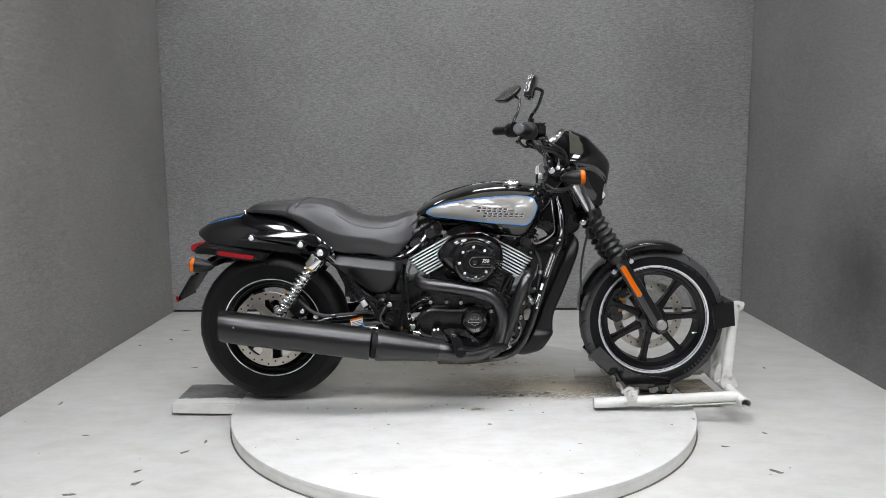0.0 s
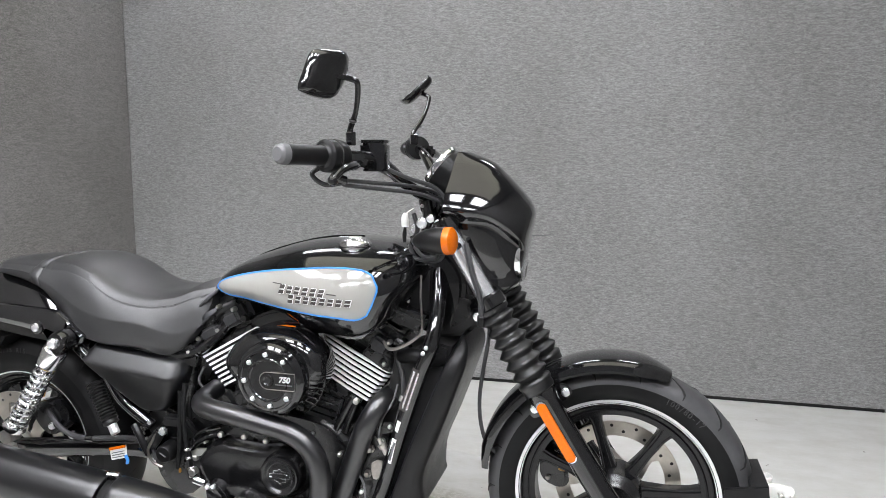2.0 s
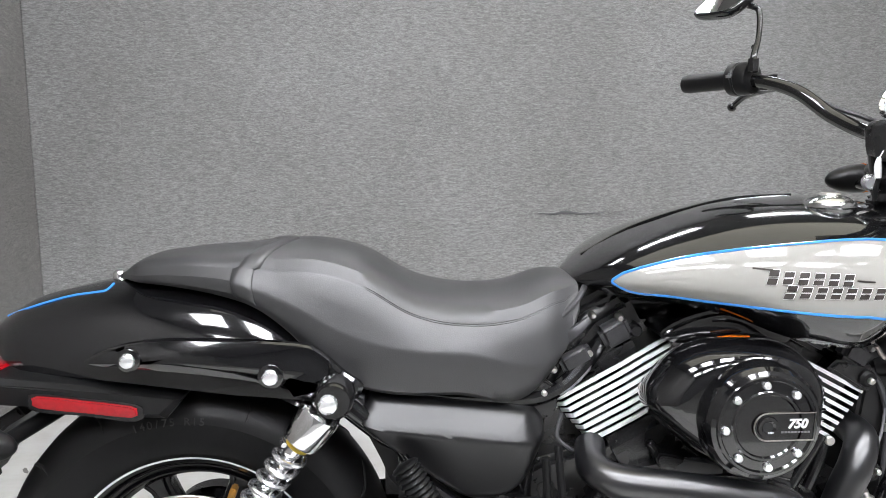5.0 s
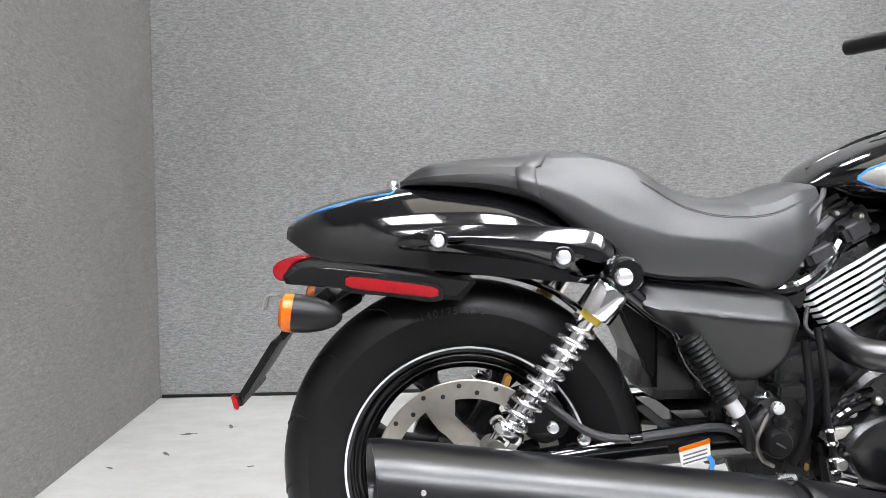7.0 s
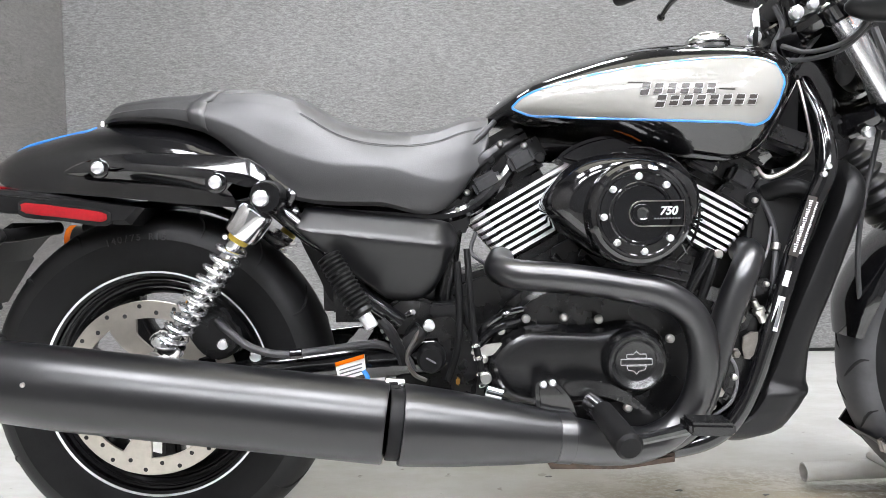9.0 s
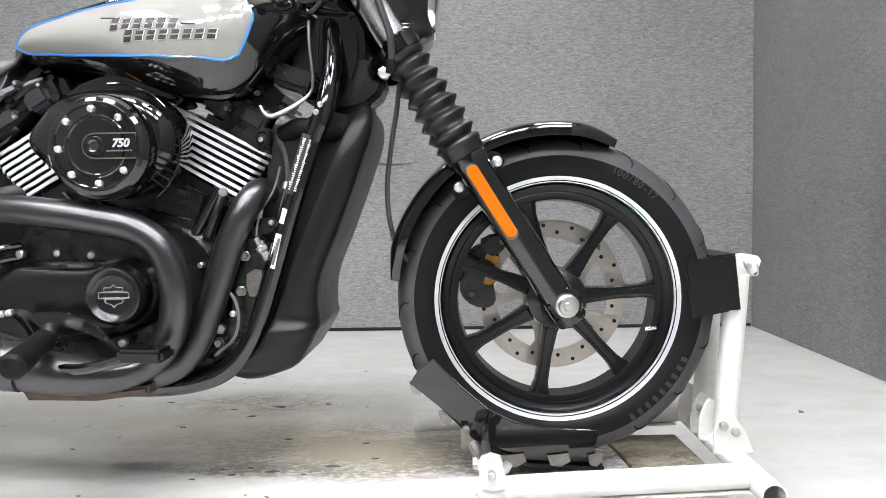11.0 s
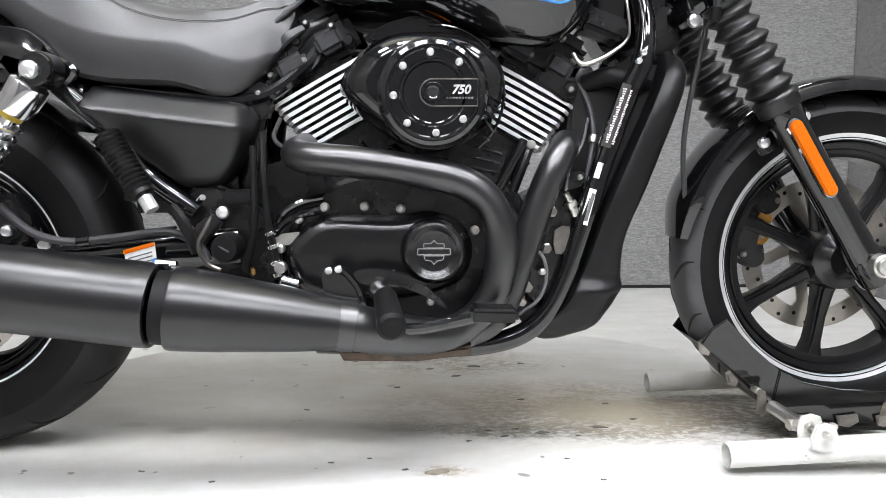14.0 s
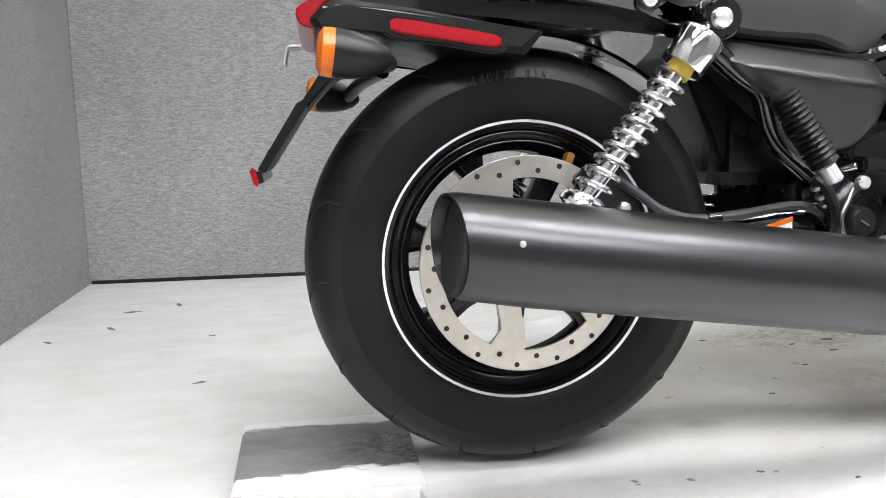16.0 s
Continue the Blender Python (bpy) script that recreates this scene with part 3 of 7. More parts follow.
def fork_at(s, y=0.0, back=0.0):
    """A place on the fork's line, s metres up from the axle."""
    p = FRONT + LEAN * s
    return Vector((p.x - back * 0.853, y, p.z - back * 0.522))


def tyre_profile(ro, rb, hw):
    h = ro - rb
    half = [(rb - 0.004, hw * 0.70), (rb + 0.004, hw * 0.84), (rb + h * 0.16, hw * 0.955), (rb + h * 0.36, hw), (rb + h * 0.55, hw), (rb + h * 0.66, hw * 0.965),
            (rb + h * 0.79, hw * 0.86), (rb + h * 0.90, hw * 0.66), (rb + h * 0.97, hw * 0.36)]
    return [(r, -y) for r, y in half] + [(ro, 0)] + [(r, y) for r, y in reversed(half)]


def on_arc(c, r, a, y):
    return Vector((c.x + r * math.cos(a), c.y + y, c.z + r * math.sin(a)))


def build_wheel(name, c, ro, rb, hw, turn, disc_y, disc_ro, disc_ri, label):
    hub = part(name, lathe([(0.0, -0.058), (0.030, -0.058), (0.036, -0.05), (0.052, -0.042), (0.056, -0.02), (0.056, 0.02), (0.052, 0.042), (0.036, 0.05), (0.030, 0.058), (0, 0.058)], c, "y", 40), M_SATIN, BIKE, label)
    prof = tyre_profile(ro, rb, hw)
    tyre = part("tyre", lathe(prof[:5] + [(prof[5][0] - 0.004, prof[5][1] * 0.9)] + [(prof[5][0] - 0.004, -prof[5][1] * 0.9)] + prof[-5:], c, "y", 120), M_RUBBER, hub, "black road tyre")
    part("tread_band", lathe(prof[4:-4], c, "y", 120), M_TREAD if name == "front_wheel" else M_TREAD_REAR, tyre, "paler grooved tread")
    w = hw * 0.80
    rim = [(rb + 0.001, -w - 0.002), (rb + 0.004, -w + 0.002), (rb + 0.002, -w + 0.006), (rb - 0.012, -w + 0.012), (rb - 0.022, -w + 0.018), (rb - 0.036, -0.022), (rb - 0.038, 0.022),
           (rb - 0.022, w - 0.018), (rb - 0.012, w - 0.012), (rb + 0.002, w - 0.006), (rb + 0.004, w - 0.002), (rb + 0.001, w + 0.002), (rb - 0.004, w), (rb - 0.01, 0.0), (rb - 0.004, -w)]
    part("rim", lathe(rim, c, "y", 96, closed=True), M_SPOKE, hub, "black cast rim")
    for s in (-1, 1):
        k = 0.0055 if name == "front_wheel" else 0.001
        part("pinstripe", lathe([(rb - k, s * (w - k * 0.3 + 0.001)), (rb + 0.0045, s * (w + 0.0035)), (rb + 0.0055, s * (w + 0.001)), (rb - k, s * (w - k - 0.002))], c, "y", 96, closed=True), M_WHITE if k < 0.002 else M_LIP, hub, "bright stripe ring on the rim lip")
    for r, y in ((rb - 0.011, w - 0.0085), (rb - 0.0235, w - 0.016)):
        part("rim_step", lathe([(r + 0.0016 * math.cos(t), -y - 0.0016 * math.sin(t)) for t in (2 * math.pi * k / 8 for k in range(8))], c, "y", 96, closed=True), M_SPOKE, hub)
    if name == "rear_wheel":
        part("belt_pulley", lathe([(0.030, 0.098), (0.080, 0.098), (0.086, 0.094), (0.086, 0.066), (0.030, 0.066)], c, "y", 56, closed=True), M_CASE, hub, "black toothed belt pulley")
    wider = 1.7 if name == "rear_wheel" else 1.15
    for k in range(7):
        a = turn + k * 2 * math.pi / 7
        rot = Matrix.Translation(c) @ Matrix.Rotation(-a, 4, "Y")
        L0, L1 = 0.046, rb - 0.030
        rings = []
        for u, hz, hy in ((0, 0.0155, 0.024), (0.12, 0.0125, 0.021), (0.45, 0.0095, 0.017), (0.8, 0.0105, 0.018), (0.93, 0.014, 0.020), (1, 0.021, 0.022)):
            x, hz = L0 + (L1 - L0) * u, hz * wider
            rings.append([rot @ Vector((x, y, z)) for y, z in ((-hy, -hz * 0.45), (-hy * 0.82, -hz * 0.5), (-hy * 0.80, -hz * 0.92), (-hy * 0.6, -hz), (hy * 0.6, -hz), (hy * 0.8, -hz * 0.92), (hy, -hz * 0.45),
                                                              (hy, hz * 0.45), (hy * 0.8, hz * 0.92), (hy * 0.6, hz), (-hy * 0.6, hz), (-hy * 0.80, hz * 0.92), (-hy * 0.82, hz * 0.5), (-hy, hz * 0.45))])
        part("spoke", loft(rings), M_SPOKE, hub)
        for e in (-1, 1):
            rib = [rot @ Vector((L0 + (L1 - L0) * u, -hy * 1.0, e * hz * wider * 0.50)) for u, hz, hy in ((0.10, 0.0130, 0.0215), (0.45, 0.0095, 0.0172), (0.8, 0.0105, 0.0182), (0.97, 0.018, 0.0215))]
            part("spoke_rib", tube(rib, 0.0013, 6, 3), M_SPOKE, hub)
    # brake disc with its carrier and drilled holes
    t = 0.0025
    disc = part("brake_disc", lathe([(disc_ri, -t), (disc_ro - 0.001, -t), (disc_ro, -t + 0.001), (disc_ro, t - 0.001), (disc_ro - 0.001, t), (disc_ri, t)], c + Vector((0, disc_y, 0)), "y", 96, closed=True), M_DISCSTEEL, hub, "drilled steel brake disc")
    for k in range(30):
        a = k * 2 * math.pi / 30
        r = disc_ri + (disc_ro - disc_ri) * (0.32 if k % 2 else 0.70)
        part("drilled_hole", lathe([(0, -t - 0.0004), (0.0034, -t - 0.0004), (0.0038, -t), (0.0038, t), (0.0034, t + 0.0004), (0, t + 0.0004)], on_arc(c, r, a, disc_y), "y", 10), M_GROOVE, disc)
    for k in range(5):
        a = k * 2 * math.pi / 5 + 0.3
        arm = [on_arc(c, r, a + da, disc_y) for r, da in ((0.040, 0.0), (0.055, 0.16), (0.075, 0.34), (0.092, 0.42), (disc_ri + 0.004, 0.40))]
        part("carrier_arm", ribbon(arm, [0.020, 0.016, 0.015, 0.017, 0.026] if name == "rear_wheel" else [0.017, 0.012, 0.010, 0.011, 0.016], disc_y, 0.0028), M_DISCSTEEL, disc)
    part("carrier_ring", lathe([(0.034, -0.004), (0.050, -0.004), (0.050, 0.004), (0.034, 0.004)], c + Vector((0, disc_y, 0)), "y", 40, closed=True), M_STEEL, disc)
    return hub


def ribbon(line, half, y, thick):
    """A flat curved bar in the plane of the wheel."""
    line2 = smooth_line(line, 5)
    hs = np.interp(np.linspace(0, len(half) - 1, len(line2)), range(len(half)), half)
    rings = []
    for i, p in enumerate(line2):
        d = (line2[min(i + 1, len(line2) - 1)] - line2[max(i - 1, 0)]).normalized()
        n = Vector((-d.z, 0, d.x)) * float(hs[i])
        rings.append([p + n + Vector((0, -thick, 0)), p - n + Vector((0, -thick, 0)), p - n + Vector((0, thick, 0)), p + n + Vector((0, thick, 0))])
    return loft(rings)


def tread(hub, c, ro, rb, hw, count, phase):
    """Slanted grooves let into the shoulders of a tyre."""
    prof = [(p[0], abs(p[1])) for p in tyre_profile(ro, rb, hw)][5:10]
    ys = [p[1] for p in prof][::-1]
    rs = [p[0] for p in prof][::-1]
    for side in (-1, 1):
        for k in range(count):
            a = phase + (k + (0.5 if side > 0 else 0)) * 2 * math.pi / count
            pts = []
            for u, da in ((0.05, 0.10), (0.3, 0.06), (0.6, 0.0), (0.8, -0.035), (0.94, -0.04)):
                y = hw * u
                r = float(np.interp(y, ys, rs))
                pts.append(on_arc(c, r - 0.0014, a + da, side * y))
            part("tread_groove", tube(pts, [0.0010, 0.0030, 0.0034, 0.0030, 0.0012], 6, 3), M_GROOVE, hub)


def tyre_text(hub, c, r, y, body, a0, size, step):
    """Raised sidewall characters, one after another round the tyre."""
    for i, ch in enumerate(body):
        if ch == " ":
            continue
        a = a0 - i * step
        p = on_arc(c, r, a, y)
        lettering("sidewall_character", ch, size, tuple(p), (90, 90 - math.degrees(a), 0), M_SIDEWALL, hub, 0.0008)


def sidewall_bars(hub, c, r, y, a0, a1, n, h=0.012):
    for i in range(n):
        a = a0 + (a1 - a0) * i / max(1, n - 1)
        ring = [on_arc(c, rr, a + da, yy) for yy in (y, y + 0.003) for rr, da in ((r - h / 2, -0.018), (r + h / 2, -0.018), (r + h / 2, 0.012), (r - h / 2, 0.012))]
        part("sidewall_mark", loft([ring[:4], ring[4:]]), M_SIDEWALL, hub)


RW = build_wheel("rear_wheel", REAR_WHEEL, 0.2945, 0.1880, 0.074, radians(-90), -0.085, 0.146, 0.117, "black seven-spoke cast rear wheel")
FW = build_wheel("front_wheel", FRONT_WHEEL, 0.2860, 0.2128, 0.051, radians(3.5), 0.045, 0.140, 0.106, "black seven-spoke cast front wheel")
tread(RW, REAR_WHEEL, 0.2945, 0.1880, 0.074, 16, 0.1)
tread(FW, FRONT_WHEEL, 0.2860, 0.2128, 0.051, 18, 0.05)
tyre_text(FW, FRONT_WHEEL, 0.2455, -0.0515, "100/80-17", radians(66), 0.017, 0.042)
tyre_text(RW, REAR_WHEEL, 0.250, -0.0738, "140/75 R15", radians(106), 0.016, 0.042)
sidewall_bars(FW, FRONT_WHEEL, 0.2455, -0.0525, radians(-26), radians(-58), 9, 0.011)


# ---- fork, fender, front end ----
def build_fork():
    for s in (-1, 1):
        y = 0.097 * s
        near = s < 0
        leg = part("fork_leg", turned([(0, 0), (0.024, 0), (0.0275, 0.006), (0.028, 0.05), (0.026, 0.10), (0.0275, 0.12), (0.0275, 0.302), (0.0300, 0.308), (0.0300, 0.330), (0.0285, 0.334), (0, 0.334)], fork_at(-0.035, y, 0.003), fork_at(0.5, y, 0.008), 28), M_GLOSS, BIKE, "gloss black lower fork leg")
        part("axle_clamp", lathe([(0, y - 0.022), (0.026, y - 0.022), (0.029, y - 0.018), (0.029, y + 0.018), (0.026, y + 0.022), (0, y + 0.022)], FRONT, "y", 28), M_GLOSS, leg)
        # rubber bellows
        prof = [(0.026, 0.0)]
        n = 6
        for k in range(n):
            u = 0.030 + k * 0.0260
            rr = 0.0385 + 0.0015 * math.sin(k * 1.1)
            prof += [(rr - 0.011, u), (rr - 0.0095, u + 0.003), (rr - 0.004, u + 0.008), (rr - 0.0008, u + 0.0112), (rr, u + 0.0132), (rr - 0.0008, u + 0.0152), (rr - 0.004, u + 0.0184), (rr - 0.0095, u + 0.0232)]
        prof += [(0.031, 0.030 + n * 0.0260), (0.034, 0.033 + n * 0.0260), (0.034, 0.040 + n * 0.0260), (0.022, 0.042 + n * 0.0260)]
        prof = [(0.022, -0.002), (0.0335, 0.0), (0.0345, 0.003), (0.0345, 0.015), (0.037, 0.018), (0.037, 0.025)] + prof[1:]
        part("fork_gaiter", turned(prof, fork_at(0.292, y, 0.006), fork_at(0.6, y, 0.006), 32), M_GAITER, BIKE, "ribbed black rubber fork gaiter", 80)
        part("fork_tube", turned([(0, 0), (0.0205, 0), (0.0205, 0.215), (0.018, 0.218), (0, 0.218)], fork_at(0.475, y, 0.004), fork_at(0.8, y), 28), M_FORK, BIKE, "polished chrome upper fork tube")
        # side reflector on a bezel
        if near:
            d = LEAN
            mid = fork_at(0.207, y - 0.027, 0.013)
            out = []
            for k in range(24):
                a = 2 * math.pi * k / 24
                u, v = 0.0102 * math.cos(a), 0.0102 * math.sin(a) + (0.057 if math.sin(a) >= 0 else -0.057)
                out.append((mid.x + v * d.x + u * d.z, mid.z + v * d.z - u * d.x))
            bez = part("reflector_bezel", slab([(mid.x + (a - mid.x) * 1.06, mid.z + (b - mid.z) * 1.05) for a, b in out], y - 0.0335, y - 0.020, 0.0015), M_CHROME, leg)
            part("side_reflector", slab(out, y - 0.0375, y - 0.031, 0.002), M_AMBER, bez, "long orange side reflector")
            part("axle_nut", lathe([(0, -0.033), (0.006, -0.033), (0.0075, -0.030), (0.013, -0.029), (0.0145, -0.027), (0.015, -0.024), (0.0185, -0.022), (0.0195, -0.018), (0.0195, 0), (0, 0)], (FRONT.x, y - 0.020, FRONT.z), "y", 32), M_STEEL, leg, "bright steel axle end")
    # triple clamps and stem
    for name, s, hw in (("lower_triple_clamp", 0.502, 0.13), ("upper_triple_clamp", 0.685, 0.128)):
        pts = [fork_at(s, -0.097), fork_at(s, -0.05, 0.045), fork_at(s, 0, 0.06), fork_at(s, 0.05, 0.045), fork_at(s, 0.097)]
        bms = [tube(pts, 0.021, 10, 5)]
        for y in (-0.097, 0.097):
            bms.append(rod(fork_at(s - 0.016, y), fork_at(s + 0.016, y), 0.031, 24))
        part(name, merged(*bms), M_GLOSS, BIKE)
    part("steering_stem", rod(fork_at(0.50, 0, 0.055), fork_at(0.72, 0, 0.055), 0.027), M_GLOSS, BIKE)
    for p, r in (((1.223, -0.076, 0.700), 0.011), ((1.100, -0.080, 0.897), 0.012), ((1.064, -0.004, 0.877), 0.012), ((1.122, -0.09, 0.908), 0.009), ((1.140, -0.098, 0.900), 0.007)):
        bolt(p, r, BIKE)


def build_front_fender():
    rings_o = []
    N = 30
    for i in range(N + 1):
        u = i / N
        a = radians(69 + (173 - 69) * u)
        hw = 0.062 * min(1, 0.62 + 3.2 * min(u, 1 - u))
        if u < 0.12:
            hw *= 0.75 + 0.25 * (u / 0.12)
        R = 0.296 + 0.004 * math.sin(u * math.pi)
        h = 0.020 * min(1, 0.45 + 5 * min(u, 1 - u))
        outer = []
        for k in range(13):
            b = math.pi * k / 12
            outer.append(on_arc(FRONT, R - 0.006 + h * math.sin(b) ** 0.8 * (1 if k not in (0, 12) else 1), a, -hw * math.cos(b)))
        skirt = [on_arc(FRONT, R - 0.016, a, -hw * 1.0)]
        skirt2 = [on_arc(FRONT, R - 0.016, a, hw * 1.0)]
        inner = [on_arc(FRONT, R - 0.016, a, hw * 0.94)]
        for k in range(13):
            b = math.pi - math.pi * k / 12
            inner.append(on_arc(FRONT, R - 0.010 + h * 0.9 * math.sin(b) ** 0.8, a, -hw * 0.93 * math.cos(b)))
        inner.append(on_arc(FRONT, R - 0.016, a, -hw * 0.94))
        rings_o.append(skirt + outer + skirt2 + inner)
    f = part("front_fender", loft(rings_o), M_GLOSS, BIKE, "short gloss black front fender")
    for y in (-0.068, 0.068):
        part("fender_bracket", slab(rounded([(1.335, 0.500), (1.352, 0.520), (1.385, 0.560), (1.408, 0.566), (1.423, 0.548), (1.405, 0.528), (1.372, 0.500), (1.345, 0.486)]), y - 0.004, y + 0.004, 0.002), M_GLOSS, f)
    for p in ((1.346, -0.073, 0.507), (1.410, -0.073, 0.549)):
        bolt(p, 0.0095, f)


def shell_section(xf, xr, hw, z, p=1.7, n=49, ridge=None):
    """Half-round horizontal section of the fairing, open to the rear; below the ridge line its flank is set in."""
    out = []
    for k in range(n):
        a = -math.pi / 2 + math.pi * k / (n - 1)
        cx, sy = max(0.0, math.cos(a)) ** (2 / p), math.copysign(abs(math.sin(a)) ** (2 / p * 0.85), math.sin(a))
        y = hw * sy
        if ridge:
            drop = min(1.0, max(0.0, (ridge(cx) - z) / 0.030))
            drop = drop * drop * (3 - 2 * drop) * min(1.0, max(0.0, (z - 0.752) / 0.03))
            y -= math.copysign(min(abs(y), 0.020 * drop * min(1.0, abs(sy) * 1.5)), y)
        out.append(Vector((xr + (xf - xr) * cx, y, z)))
    return out


def build_fairing():
    front = curve_of((0.746, 1.276), (0.760, 1.298), (0.80, 1.310), (0.843, 1.318), (0.872, 1.323), (0.898, 1.329), (0.918, 1.332), (0.935, 1.327), (0.955, 1.313), (0.977, 1.293), (1.0, 1.270), (1.03, 1.233), (1.048, 1.188))
    rear = curve_of((0.746, 1.250), (0.76, 1.238), (0.80, 1.214), (0.86, 1.178), (0.905, 1.163), (0.95, 1.160), (1.0, 1.165), (1.03, 1.167), (1.048, 1.170))
    half = curve_of((0.748, 0.070), (0.76, 0.084), (0.80, 0.104), (0.86, 0.122), (0.90, 0.131), (0.932, 0.131), (0.955, 0.121), (0.98, 0.101), (1.0, 0.083), (1.03, 0.056), (1.048, 0.036))
    blunt = curve_of((0.748, 3.0), (0.80, 3.1), (0.87, 2.7), (0.92, 1.95), (1.0, 1.75), (1.048, 1.7))

    def ridge(u):
        return 0.934 - 0.020 * u - 0.15 * max(0.0, u - 0.45) ** 1.6
    outer, inner = [], []
    for z in np.linspace(0.746, 1.048, 96):
        z = float(z)
        xf, xr, hw = front(z), rear(z), half(z)
        outer.append(shell_section(xf, xr, hw, z, blunt(z), ridge=ridge))
        inner.append(shell_section(xf - 0.006, xr, hw - 0.006, z, blunt(z), ridge=ridge)[::-1])
    f = part("headlight_fairing", loft([o + i for o, i in zip(outer, inner)]), M_GLOSS, BIKE, "gloss black headlight fairing with a low visor", 50)
    c = Vector((1.281, 0, 0.830))
    part("headlight_rim", lathe([(0.056, -0.03), (0.064, -0.03), (0.066, 0.020), (0.062, 0.028), (0.056, 0.022)], c, "x", 40, closed=True), M_CHROME, f)
    part("headlight_lens", lathe([(0, 0.034), (0.03, 0.032), (0.046, 0.027), (0.057, 0.020), (0.057, 0.0), (0, 0.0)], c, "x", 40), M_GLASS, f, "round clear headlight lens")
    part("headlight_bowl", lathe([(0, -0.06), (0.04, -0.055), (0.052, -0.04), (0.056, -0.001), (0, -0.001)], c, "x", 32), M_CASE, f)
    # speedometer
    d = Vector((-0.77, 0, 0.64))
    base = Vector((1.166, 0.0, 0.980))
    g = part("speedometer", turned([(0, -0.03), (0.040, -0.028), (0.047, 0.0), (0.050, 0.052), (0.0, 0.052)], base, base + d, 36), M_PLASTIC, BIKE, "round instrument pod with a chrome ring")
    part("bezel_ring", turned([(0.044, 0.052), (0.0505, 0.051), (0.052, 0.055), (0.051, 0.063), (0.047, 0.065), (0.044, 0.060)], base, base + d, 40), M_CHROME, g)
    part("dial_glass", turned([(0, 0.060), (0.045, 0.060), (0.045, 0.054), (0, 0.054)], base, base + d, 32), M_GLASS, g)


def build_signal(tip, lens, r, name, label):
    tip, lens = Vector(tip), Vector(lens)
    L = (lens - tip).length
    ob = part(name, turned([(0, 0), (r * 0.22, 0.002), (r * 0.5, L * 0.14), (r * 0.78, L * 0.38), (r * 0.95, L * 0.68), (r, L * 0.95), (r, L), (0, L)], tip, lens, 28), M_PLASTIC, BIKE, label)
    part("lens", turned([(0, L), (r * 0.98, L), (r * 1.0, L + 0.004), (r * 0.96, L + 0.013), (r * 0.7, L + 0.018), (0, L + 0.019)], tip, lens, 28), M_AMBER, ob, "amber lens")
    return ob


for k, (a, r0, r1) in enumerate(((radians(-19.6), 0.168, 0.186),)):
    p, q = on_arc(FRONT_WHEEL, r0, a, -0.030), on_arc(FRONT_WHEEL, r1, a + 0.04, -0.028)
    part("valve_stem", turned([(0, 0), (0.0035, 0), (0.0042, 0.004), (0.0042, 0.010), (0.0030, 0.011), (0.0030, 0.019), (0, 0.019)], p, q, 14), M_CHROME, FW, "small chrome tyre valve")
build_fork()
build_front_fender()
build_fairing()
for s in (-1, 1):
    sg = build_signal((1.114, 0.195 * s, 0.872), (1.186, 0.205 * s, 0.875), 0.0275, "front_turn_signal", "bullet-shaped front turn signal with amber lens")
    part("stalk", rod((1.165, 0.19 * s, 0.868), (1.190, 0.10 * s, 0.852), 0.009), M_GLOSS, sg)
    dx, dz = (0, 0) if s < 0 else (-0.018, -0.020)
    sg = build_signal((-0.158 + dx, 0.187 * s, 0.553 + dz), (-0.226 + dx, 0.190 * s, 0.561 + dz), 0.0275, "rear_turn_signal", "bullet-shaped rear turn signal with amber lens")
    part("stalk", tube([(-0.180 + dx, 0.180 * s, 0.556 + dz), (-0.175, 0.13 * s, 0.556), (-0.15, 0.05 * s, 0.565)], 0.011), M_PLASTIC, sg)


